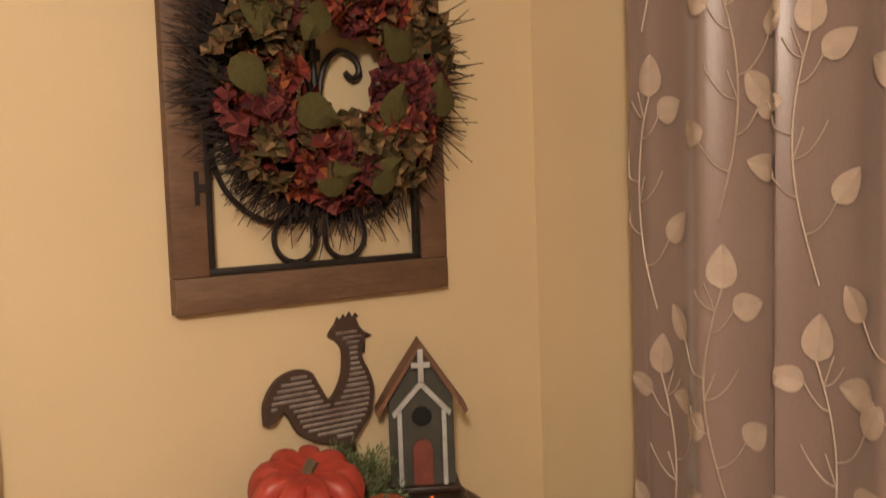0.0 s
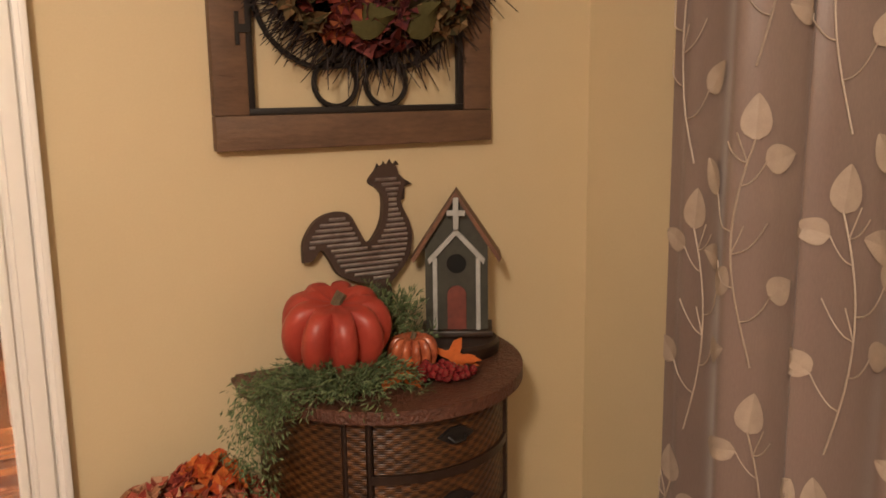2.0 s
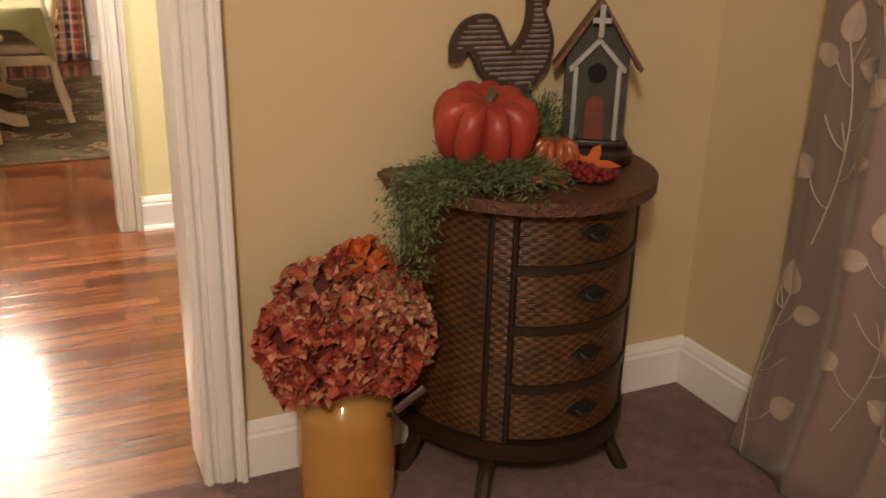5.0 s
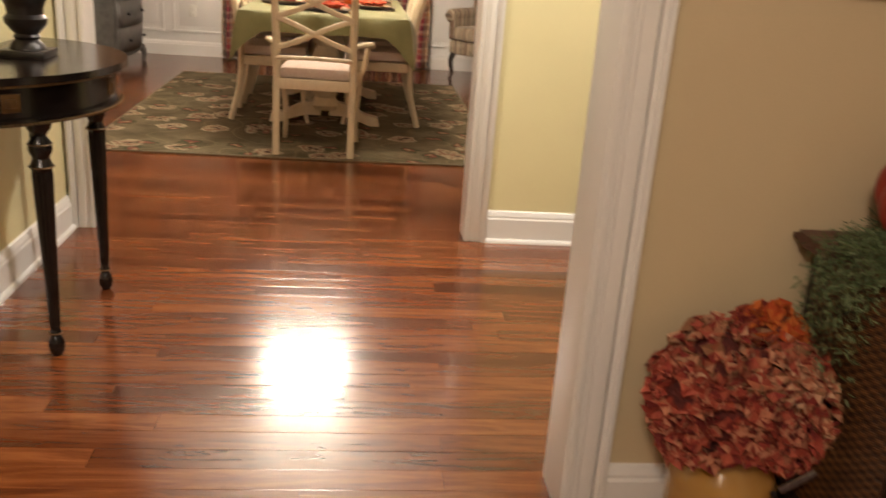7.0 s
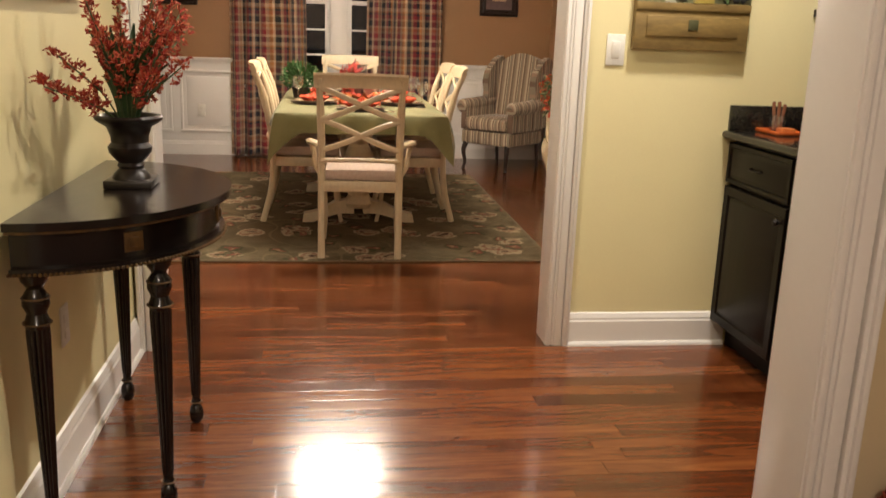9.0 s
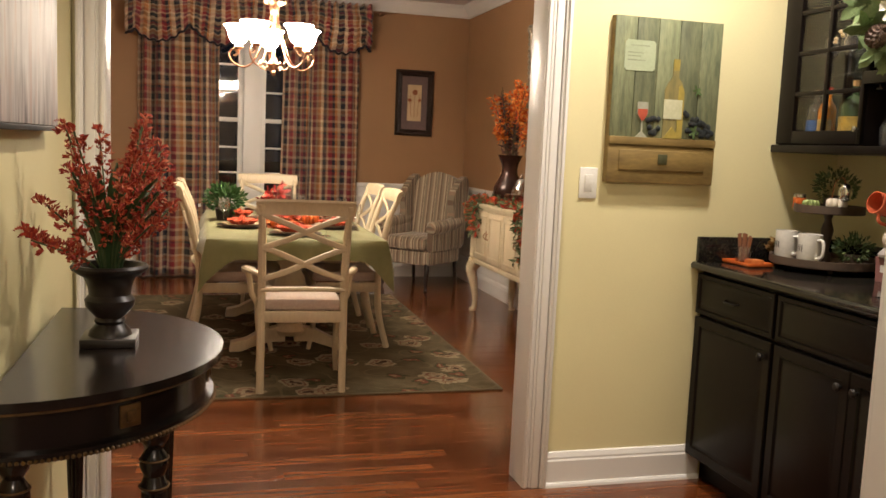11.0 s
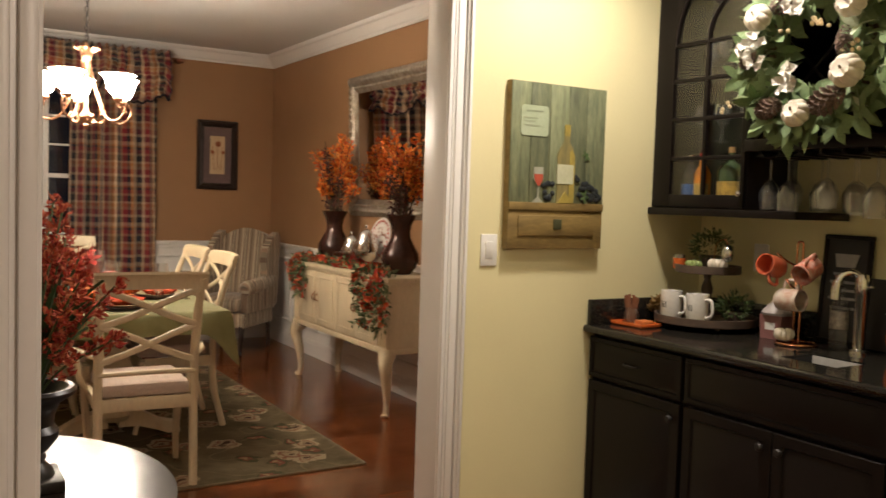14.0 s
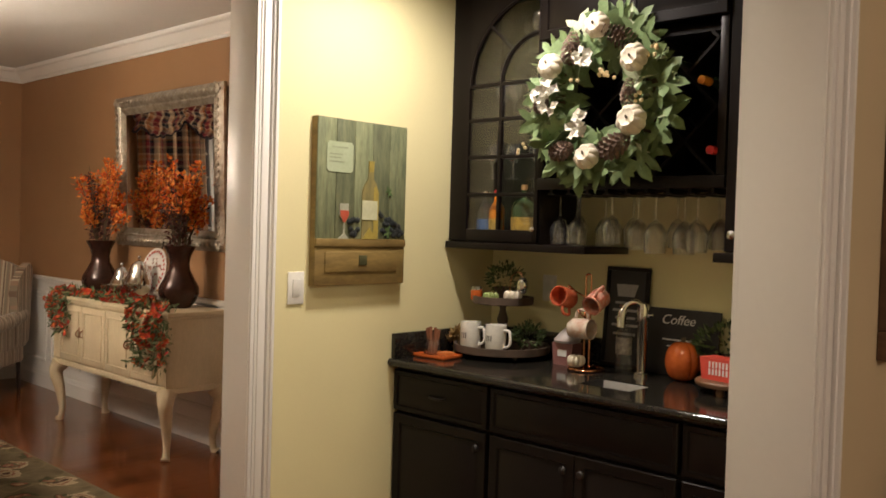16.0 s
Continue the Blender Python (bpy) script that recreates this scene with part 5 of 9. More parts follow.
def sideboard_garland():
    rng = random.Random(12)
    bm, gm = B(), B()
    vine(bm, gm, (1.09, 7.20, SIDE), (0.0, -1.35, 0), 520, 0.0, rng, SIDE)
    vine(bm, gm, (1.05, 7.26, SIDE), (0.0, -0.24, 0), 440, 0.32, rng, SIDE)
    vine(bm, gm, (1.05, 6.10, SIDE), (0.0, -0.42, 0), 700, 0.38, rng, SIDE)
    root = thing("flower_garland", "orange silk flower garland trailing over the sideboard", "garland")
    part("blossoms", bm, islands("garland_blossoms", [(0.60, 0.10, 0.03), (0.52, 0.06, 0.03), (0.66, 0.17, 0.05), (0.40, 0.035, 0.03)]), root)
    part("leaves", gm, islands("garland_leaf", [(0.085, 0.125, 0.05), (0.13, 0.18, 0.07), (0.19, 0.23, 0.11), (0.07, 0.095, 0.04), (0.27, 0.28, 0.15)]), root)


sideboard_garland()


def sideboard_things():
    bm = lathe(B(), [(0.0, 0.0), (0.112, 0.0), (0.148, 0.012), (0.158, 0.018), (0.154, 0.021), (0.110, 0.007), (0.0, 0.007)], 48)
    m = Matrix.Translation((1.335, 6.43, SIDE + 0.205)) @ Matrix.Rotation(radians(-78), 4, "Y")
    root = thing("display_plate", "cream plate with a red rim leaning upright", "plate", m)
    part("dish", bm, M["white"], root)
    rng = random.Random(2)
    bm = B()
    for i in range(26):
        a = i * 6.283 / 26
        blossom(bm, (0.132 * math.cos(a), 0.132 * math.sin(a), 0.0165), (0, 0, 1), 0.014, 4, rng, 0.02)
    part("rim_pattern", bm, M["redleaf"], root)
    bm = B()
    for i in range(34):
        a, r = rng.uniform(0, 6.283), 0.10 * rng.random() ** 0.6
        blossom(bm, (r * math.cos(a), r * math.sin(a), 0.0085), (0, 0, 1), 0.012, 4, rng, 0.02)
    part("centre_pattern", bm, islands("rose_transfer_print", [(0.45, 0.16, 0.12), (0.30, 0.10, 0.08), (0.35, 0.25, 0.16)]), root)
    part("easel", tube(B(), [(0.0, 0.0, -0.004), (0.205, 0.0, -0.012), (0.19, 0.0, -0.06)], 0.004, 6), M["iron"], root)
    def pot(x, y, s, lid):
        r = thing("silver_teapot", "polished silver pot with spout and handle on a tray", "teapot", pose(x, y, SIDE + 0.012, 0, 0, 70), "silver service")
        part("body", lathe(B(), [(0.035 * s, 0), (0.038 * s, 0.008), (0.026 * s, 0.02), (0.055 * s, 0.05 * s), (0.062 * s, 0.085 * s), (0.042 * s, 0.125 * s), (0.036 * s, 0.15 * s), (0.02 * s, 0.165 * s), (0.005, 0.175 * s)], 24), M["silver"], r)
        part("spout", tube(B(), curve_pts([(0.05 * s, 0, 0.06 * s), (0.09 * s, 0, 0.085 * s), (0.10 * s, 0, 0.14 * s)], 10), [0.014 * s - 0.0007 * i for i in range(11)], 8), M["silver"], r)
        part("handle", tube(B(), curve_pts([(-0.045 * s, 0, 0.13 * s), (-0.095 * s, 0, 0.13 * s), (-0.09 * s, 0, 0.07 * s), (-0.055 * s, 0, 0.055 * s)], 14), 0.006, 7), M["silver"], r)
        part("lid_knob", ball(B(), (0, 0, 0.185 * s), 0.011, 2), M["silver"], r)
    part_tray = thing("silver_tray", "oval red lacquered tray under the silver service", "tray", pose(1.20, 6.55, SIDE))
    part("tray_dish", lathe(B(), [(0.0, 0.011), (0.165, 0.011), (0.185, 0.030), (0.192, 0.030), (0.175, 0.0), (0.0, 0.0)], 32), surf("red_lacquer", (0.36, 0.035, 0.022), None, 10.0, 0.22), part_tray)
    pot(1.20, 6.64, 1.25, True)
    pot(1.21, 6.42, 1.55, True)
    bm = lathe(B(), [(0.03, 0), (0.034, 0.006), (0.02, 0.02), (0.05, 0.05), (0.055, 0.08), (0.05, 0.082), (0.045, 0.055), (0.0, 0.03)], 20)
    solid("silver_bowl", bm, M["silver"], "small footed silver sugar bowl", "bowl", pose(1.16, 6.74, SIDE + 0.016))


sideboard_things()


def carved_frame(name, label, category, centre, w, h, fw, facing, material, inner, extra=None):
    """A frame upright on a wall with bead and leaf carving; local x runs along the wall, y out of it."""
    root = thing(name, label, category, centre)
    for a, b in (((-w / 2, -h / 2), (w / 2, -h / 2)), ((w / 2, -h / 2), (w / 2, h / 2)), ((w / 2, h / 2), (-w / 2, h / 2)), ((-w / 2, h / 2), (-w / 2, -h / 2))):
        bm = B()
        a, b = Vector((a[0], 0, a[1])), Vector((b[0], 0, b[1]))
        d = (b - a).normalized()
        inn = Vector((-d.z, 0, d.x))
        prof = [(0, 0.0), (0, 0.022), (0.10, 0.030), (0.22, 0.042), (0.38, 0.046), (0.52, 0.036), (0.60, 0.026), (0.72, 0.030), (0.82, 0.022), (1.0, 0.014), (1.0, 0.0)]
        rows = []
        for e, k in ((a, 1), (b, -1)):
            rows.append([bm.verts.new(e + inn * fw * t + d * fw * t * k + Vector((0, -q, 0))) for t, q in prof])
        for i in range(len(prof) - 1):
            bm.faces.new((rows[0][i], rows[0][i + 1], rows[1][i + 1], rows[1][i]))
        ln = (b - a).length
        if extra:
            n = int(ln / extra)
            for i in range(n):
                p = a + d * (ln * (i + 0.5) / n) + inn * fw * 0.32 + Vector((0, -0.044, 0))
                if fw * 0.4 < (p - a).length < ln:
                    ball(bm, p, extra * 0.42, 1, (1.0, 0.6, 1.0))
                    ball(bm, p + inn * fw * 0.36 + d * extra * 0.5 + Vector((0, 0.016, 0)), extra * 0.2, 1)
        part("frame_side", bm, material, root)
    inner(root, w - 2 * fw, h - 2 * fw)
    return root


def mirror_inner(root, w, h):
    part("mirror_glass", box(B(), -w / 2 - 0.005, -0.012, -h / 2 - 0.005, w / 2 + 0.005, -0.004, h / 2 + 0.005), M["mirror"], root)


EASTWARD = Matrix.Rotation(radians(-90), 4, "Z")
carved_frame("wall_mirror", "large mirror in a carved silver leaf frame", "mirror", Matrix.Translation((EAST - 0.012, 6.49, 1.80)) @ EASTWARD @ Matrix.Rotation(radians(2), 4, "X"), 1.42, 1.08, 0.13, None, M["silverleaf"], mirror_inner, 0.045)
M["mat_board"] = surf("taupe_mat_board", (0.15, 0.10, 0.095), None, 30.0, 0.8)
M["parchment"] = surf("aged_parchment", (0.62, 0.46, 0.28), (0.52, 0.37, 0.21), 9.0, 0.8)


def botanical(root, w, h):
    part("mat_board", box(B(), -w / 2 - 0.004, -0.010, -h / 2 - 0.004, w / 2 + 0.004, -0.004, h / 2 + 0.004), M["mat_board"], root)
    part("print", box(B(), -w * 0.27, -0.014, -h * 0.34, w * 0.27, -0.010, h * 0.34), M["parchment"], root)
    rng = random.Random(4)
    bm = B()
    for k in (-0.05, 0.0, 0.05):
        tube(bm, [(k * 0.6, -0.016, -h * 0.26), (k, -0.016, h * 0.16)], 0.002, 4)
        blossom(bm, (k, -0.017, h * (0.2 if k == 0 else 0.05)), (0, -1, 0), 0.035 if k == 0 else 0.022, 7, rng, 0.03)
    part("flower_drawing", bm, surf("russet_ink", (0.35, 0.12, 0.05), None, 20.0, 0.8), root)


for x in (0.92, -2.20):
    carved_frame("botanical_picture", "flower print in a dark bronze beaded frame", "picture", pose(x, NORTH - 0.002, 1.76), 0.385, 0.65, 0.062, None, M["darkwood"], botanical, 0.018)


def grey_chest():
    root = thing("bombe_chest", "grey painted chest with bowed drawers and a shaped skirt", "chest", pose(WEST_DIN + 0.035, 8.10, 0, 0, 0, 90))
    g = surf("distressed_grey_paint", (0.12, 0.115, 0.105), (0.06, 0.057, 0.052), 16.0, 0.55, bump=0.25)
    def bow(u, z):
        return -(0.36 + 0.05 * math.sin(math.pi * (u + 0.5)) + 0.035 * math.sin(math.pi * min(1, z / 0.8)))
    bm = B()
    rows, uvs = [], []
    for j in range(11):
        z = 0.12 + 0.72 * j / 10
        rows.append([(u * 0.92, bow(u, z), z) for u in [-0.5 + i / 16 for i in range(17)]])
        uvs.append([(i / 16, z) for i in range(17)])
    vs = uv_grid(bm, rows, uvs)
    part("front", bm, g, root)
    bm = B()
    for s in (-1, 1):
        box(bm, s * 0.44, bow(0.5, 0.3) + 0.012, 0.12, s * 0.46, 0.0, 0.84)
    box(bm, -0.44, -0.36, 0.12, 0.44, 0.0, 0.14)
    part("carcass", bm, g, root)
    part("top", box(B(), -0.49, -0.46, 0.842, 0.49, 0.0, 0.87, 0.006), g, root)
    for z0, z1 in ((0.16, 0.36), (0.38, 0.58), (0.60, 0.80)):
        bm = B()
        rows, uvs = [], []
        for z in (z0, (z0 + z1) / 2, z1):
            rows.append([(u * 0.84, bow(u, z) - 0.012, z) for u in [-0.5 + i / 12 for i in range(13)]])
            uvs.append([(i / 12, z) for i in range(13)])
        uv_grid(bm, rows, uvs)
        d = part("drawer", bm, g, root)
        d.modifiers.new("board", "SOLIDIFY").thickness = 0.012
        for s in (-1, 1):
            part("knob", ball(B(), (s * 0.24, bow(0.28, z1) - 0.03, (z0 + z1) / 2), 0.014, 2), M["iron"], d)
    for s in (-1, 1):
        for y in (-0.38, -0.04):
            part("foot", tube(B(), curve_pts([(s * 0.42, y, 0.14), (s * 0.45, y - 0.02, 0.07), (s * 0.44, y - 0.01, 0.0)], 8), [0.035 - 0.002 * i for i in range(9)], 8), g, root)


grey_chest()


def outlet(name, m, label):
    root = thing(name, label, "outlet", m)
    part("plate", box(B(), -0.036, -0.006, -0.058, 0.036, 0.0, 0.058, 0.003), M["plastic"], root)
    for z in (-0.024, 0.024):
        part("socket", box(B(), -0.016, -0.0085, z - 0.013, 0.016, -0.006, z + 0.013, 0.002), M["plastic"], root)


outlet("wall_outlet", pose(-2.0, NORTH - 0.026, 0.44), "white wall outlet on the wainscot panel")
outlet("wall_outlet", Matrix.Translation((WEST_HALL + 0.001, 2.675, 0.42)) @ Matrix.Rotation(radians(90), 4, "Z"), "white wall outlet behind the console table")

# ---- hall ----
def console_table():
    cy = 2.70
    root = thing("console_table", "rubbed black half-round console table with gilt edges", "console table", pose(WEST_HALL + 0.021, cy, 0) @ Matrix.Diagonal((1, 1, 1.019, 1)))
    k, g = M["black"], M["gilt"]
    def arc(a, b, n=40):
        return [(b * math.sin(math.pi * i / n), -a * math.cos(math.pi * i / n)) for i in range(n + 1)]
    def slab(a, b, z0, z1, bev=0.0):
        bm = prism(B(), arc(a, b), z0, z1, "xy")
        if bev:
            bmesh.ops.bevel(bm, geom=[e for e in bm.edges if abs(e.verts[0].co.z - e.verts[1].co.z) < 1e-5 and len(e.link_faces) == 2 and e.calc_face_angle(0) > 1.0], offset=bev, segments=2, affect="EDGES")
        return bm
    part("tabletop", slab(0.485, 0.450, 0.780, 0.800, 0.006), k, root)
    part("top_edge", slab(0.475, 0.440, 0.772, 0.780, 0.002), g, root, "rubbed gilt edge moulding")
    part("apron", slab(0.445, 0.412, 0.688, 0.772), k, root)
    part("lower_moulding", slab(0.462, 0.428, 0.672, 0.688, 0.005), k, root)
    bm = B()
    for x, y in arc(0.464, 0.430, 120):
        ball(bm, (x, y, 0.676), 0.0052, 1)
    part("rope_bead", bm, g, root, "gilt rope bead")
    spots = [(0.30, -0.300), (0.30, 0.215), (0.045, -0.435), (0.045, 0.405)]
    for x, y in spots:
        bm = B()
        prof = [(0.012, 0.0), (0.020, 0.012), (0.023, 0.03), (0.020, 0.05), (0.012, 0.062), (0.017, 0.07), (0.013, 0.08), (0.0145, 0.10)]
        lathe(bm, prof, 14, (x, y, 0))
        lathe(bm, [(0.0150, 0.098), (0.0155, 0.110), (0.0275, 0.530), (0.0265, 0.548)], 80, (x, y, 0), lobes=12, amp=0.20)
        lathe(bm, [(0.026, 0.545), (0.031, 0.556), (0.026, 0.568), (0.022, 0.58), (0.031, 0.60), (0.030, 0.62), (0.018, 0.640), (0.024, 0.650), (0.030, 0.658), (0.034, 0.674)], 16, (x, y, 0))
        leg = part("leg", bm, k, root, "fluted tapering black leg")
        for z, r in ((0.557, 0.0318), (0.618, 0.0306), (0.071, 0.0178)):
            part("ring", tube(B(), [(x + r * math.cos(q), y + r * math.sin(q), z) for q in [6.2832 * i / 16 for i in range(17)]], 0.0022, 5, caps=False), g, leg)
    for a in (-52, 0, 25, 60):
        q = radians(a)
        m = Matrix.Translation((0.413 * math.cos(q), 0.446 * math.sin(q), 0.730)) @ Matrix.Rotation(q, 4, "Z")
        bm = B()
        box(bm, -0.004, -0.024, -0.024, 0.004, 0.024, 0.024, 0.002, m)
        box(bm, 0.002, -0.012, -0.012, 0.009, 0.012, 0.012, 0.003, m)
        part("rosette", bm, g, root, "small square carved rosette")


console_table()


def urn_flowers():
    x, y, z = -1.330, 2.715, 0.8155
    root = thing("urn", "black cast urn on a square foot", "urn", pose(x, y, z))
    part("foot", box(B(), -0.064, -0.064, 0, 0.064, 0.064, 0.022, 0.003), M["urn"], root)
    part("bowl", lathe(B(), [(0.052, 0.022), (0.047, 0.035), (0.032, 0.05), (0.037, 0.058), (0.032, 0.066), (0.044, 0.078), (0.057, 0.095), (0.059, 0.11), (0.049, 0.122), (0.051, 0.14), (0.060, 0.165), (0.078, 0.176), (0.089, 0.184), (0.091, 0.191), (0.086, 0.197), (0.076, 0.196), (0.055, 0.17), (0.0, 0.165)], 32), M["urn"], root)
    rng = random.Random(21)
    stems, blades, red = B(), [], B()
    for i in range(27):
        a = rng.uniform(0, 6.28)
        lean = 0.06 + 0.37 * rng.random() ** 0.8
        d = Vector((0.62 * math.cos(a) + 0.10, math.sin(a), 0))
        d.x = max(-0.45, min(0.34, d.x))
        ht = 0.58 - lean * 0.50 + rng.uniform(-0.10, 0.07)
        p0 = d * 0.03 + Vector((0, 0, 0.17))
        p2 = d * lean + Vector((0, 0, ht))
        pm = d * lean * 0.42 + Vector((0, 0, 0.17 + (ht - 0.17) * 0.50))
        pts = curve_pts([p0, pm, p2], 16)
        tube(stems, pts, 0.0022, 5)
        for q in pts[7:]:
            for k in range(3):
                v = rvec(rng)
                c = q + v * rng.uniform(0.002, 0.020)
                w = (v + Vector((0, 0, 0.9)) + d * 0.4).normalized()
                for e in range(6):
                    petal(red, c + 0.006 * rvec(rng), w + 0.8 * rvec(rng), rvec(rng), rng.uniform(0.010, 0.021), 0.0085, 0.35)
        # a drooping tip of buds
        tip = pts[-1]
        for k in range(7):
            t = k / 6
            q = tip + d * 0.055 * t + Vector((0, 0, 0.03 * t - 0.02 * t * t))
            petal(red, q, Vector((0, 0, 1)) + 0.5 * d, d, 0.016 * (1.3 - t), 0.007, 0.3)
    for i in range(64):
        a = rng.uniform(0, 6.28)
        d = Vector((math.cos(a), math.sin(a), 0))
        s = d.cross(Vector((0, 0, 1)))
        ln = rng.uniform(0.17, 0.37)
        out = rng.uniform(0.15, 0.55) if d.x > -0.3 else 0.2
        prev, leaves = None, B()
        blades.append(leaves)
        for k in range(7):
            t = k / 6
            c = d * (0.02 + out * ln * t ** 1.4) + Vector((0, 0, 0.17 + ln * (t - 0.22 * t * t * (1 + out))))
            w = 0.012 * math.sin(math.pi * (0.12 + 0.85 * t)) + 0.001
            cur = (leaves.verts.new(c + s * w), leaves.verts.new(c + d * 0.004 - Vector((0, 0, 0.003))), leaves.verts.new(c - s * w))
            if prev:
                leaves.faces.new((prev[0], prev[1], cur[1], cur[0]))
                leaves.faces.new((prev[1], prev[2], cur[2], cur[1]))
            prev = cur
    fl = thing("flower_arrangement", "tall spray of rust red silk flowers with green blades", "flowers", pose(x, y, z))
    part("stem", stems, surf("flower_stems", (0.06, 0.09, 0.03), None, 30.0, 0.7), fl)
    blade_green = surf("flower_blade", (0.030, 0.066, 0.020), (0.018, 0.042, 0.013), 20.0, 0.5, vary=0.35)
    for bm in blades:
        part("blade", bm, blade_green, fl)
    part("blossoms", red, islands("rust_red_petals", [(0.42, 0.052, 0.030), (0.33, 0.034, 0.022), (0.50, 0.10, 0.045), (0.24, 0.024, 0.018), (0.55, 0.18, 0.09)]), fl)


urn_flowers()


def abstract_canvas():
    root = thing("abstract_painting", "unframed canvas painted in grey and rust streaks", "painting", Matrix.Translation((WEST_HALL + 0.001, 2.685, 1.672)) @ Matrix.Rotation(radians(90), 4, "Z"))
    m, nt, b = mat_base("streaked_canvas")
    v = coords(nt, "Object", (9.0, 1.0, 1.6))
    col = ramp(nt, noise_of(nt, v, 1.5, 6.0), [(0.25, (0.30, 0.27, 0.27)), (0.42, (0.66, 0.63, 0.62)), (0.55, (0.82, 0.80, 0.79)), (0.66, (0.70, 0.60, 0.56)), (0.76, (0.58, 0.27, 0.15))])
    sp = nt.nodes.new("ShaderNodeSeparateXYZ")
    nt.links.new(coords(nt), sp.inputs[0])
    low = ramp(nt, mth(nt, "ADD", mth(nt, "MULTIPLY", sp.outputs[2], -1.5), mth(nt, "MULTIPLY", noise_of(nt, v, 2.5, 5.0), 0.6)), [(0.55, (0, 0, 0)), (0.85, (1, 1, 1))])
    col = mix(nt, low, col, ramp(nt, noise_of(nt, v, 2.0, 4.0), [(0.4, (0.16, 0.14, 0.15)), (0.55, (0.45, 0.40, 0.39)), (0.7, (0.50, 0.22, 0.13))]))
    nt.links.new(col, b.inputs["Base Color"])
    b.inputs["Roughness"].default_value = 0.6
    bump_to(nt, b, noise_of(nt, v, 30.0), 0.4, 0.002)
    part("canvas", box(B(), -0.36, -0.035, -0.33, 0.36, 0.0, 0.33, 0.003), m, root)
    part("lower_edge", box(B(), -0.36, -0.034, -0.344, 0.36, 0.0, -0.3305, 0.002), M["slate"], root, "dark lower stretcher edge")


abstract_canvas()


def light_switch():
    root = thing("light_switch", "white rocker light switch on the yellow wall", "light switch", pose(0.327, W0 - 0.0005, 1.218))
    part("plate", box(B(), -0.037, -0.006, -0.06, 0.037, 0, 0.06, 0.003), M["plastic"], root)
    part("rocker", box(B(), -0.017, -0.010, -0.033, 0.017, -0.004, 0.033, 0.002, Matrix.Rotation(radians(4), 4, "X")), M["plastic"], root)


light_switch()


def wine_picture():
    x0, x1, z0, z1 = 0.387, 0.850, 1.225, 1.858
    root = thing("wine_painting", "painted wooden panel of a wine bottle, glass and grapes", "painting", pose((x0 + x1) / 2, W0 - 0.001, z0))
    w, h, t = (x1 - x0) / 2, z1 - z0, 0.035
    grey = surf("grey_green_painted_board", (0.215, 0.232, 0.122), (0.030, 0.044, 0.026), 6.0, 0.6, bump=0.3, fine=22.0, stretch=(7, 1, 1.3), vary=0.28, grain=0.5)
    brown = surf("brown_painted_shelf", (0.265, 0.178, 0.055), (0.085, 0.050, 0.016), 6.0, 0.55, bump=0.25, fine=30.0, stretch=(1, 1, 4), grain=0.5)
    part("backing", box(B(), -w, -t + 0.006, 0, w, 0, h), brown, root, smooth=False)
    n = 5
    shelf = 0.178
    for i in range(n):
        a, b = -w + 2 * w * i / n, -w + 2 * w * (i + 1) / n
        part("board", box(B(), a + 0.001, -t, shelf, b - 0.001, -t + 0.006, h, 0.0015), grey, root)
    part("shelf", box(B(), -w, -t - 0.006, shelf - 0.03, w, -t + 0.006, shelf, 0.002), brown, root)
    part("drawer_surround", box(B(), -w, -t, 0.0, w, -t + 0.006, shelf - 0.034, 0.002), brown, root)
    d = part("drawer", box(B(), -w + 0.045, -t - 0.006, 0.05, w - 0.045, -t, shelf - 0.05, 0.003), brown, root)
    part("pull", box(B(), -0.02, -t - 0.010, 0.075, 0.02, -t - 0.006, 0.115, 0.003), surf("verdigris_pull", (0.10, 0.10, 0.045), None, 30.0, 0.5, metal=0.4), d)
    y = -t - 0.0005
    def relief(name, outline, mt, dep=0.004, label=""):
        return part(name, prism(B(), outline, y - dep, y), mt, root, label)
    gl = surf("bottle_glass_paint", (0.16, 0.15, 0.065), (0.32, 0.25, 0.09), 16.0, 0.4, stretch=(2, 1, 0.5))
    yel = surf("yellow_wine_paint", (0.42, 0.32, 0.07), (0.24, 0.19, 0.045), 22.0, 0.4)
    bx = 0.035
    relief("bottle", [(bx - 0.043, shelf), (bx + 0.043, shelf), (bx + 0.043, shelf + 0.185), (bx + 0.030, shelf + 0.215), (bx + 0.014, shelf + 0.235), (bx + 0.012, shelf + 0.30), (bx - 0.012, shelf + 0.30), (bx - 0.014, shelf + 0.235), (bx - 0.030, shelf + 0.215), (bx - 0.043, shelf + 0.185)], gl)
    part("bottle_light", prism(B(), [(bx + 0.016, shelf + 0.002), (bx + 0.041, shelf + 0.002), (bx + 0.041, shelf + 0.18), (bx + 0.028, shelf + 0.21), (bx + 0.016, shelf + 0.20)], y - 0.0055, y - 0.003), yel, root)
    part("capsule", prism(B(), [(bx - 0.013, shelf + 0.262), (bx + 0.013, shelf + 0.262), (bx + 0.015, shelf + 0.305), (bx - 0.013, shelf + 0.305)], y - 0.0055, y - 0.003), yel, root)
    part("bottle_label", prism(B(), [(bx - 0.045, shelf + 0.075), (bx + 0.035, shelf + 0.075), (bx + 0.035, shelf + 0.15), (bx - 0.045, shelf + 0.15)], y - 0.0065, y - 0.004), surf("pale_paper_paint", (0.55, 0.54, 0.36), (0.45, 0.46, 0.28), 15.0, 0.6), root)
    gx = -0.098
    wh = surf("white_glass_paint", (0.38, 0.38, 0.29), (0.24, 0.25, 0.17), 20.0, 0.5)
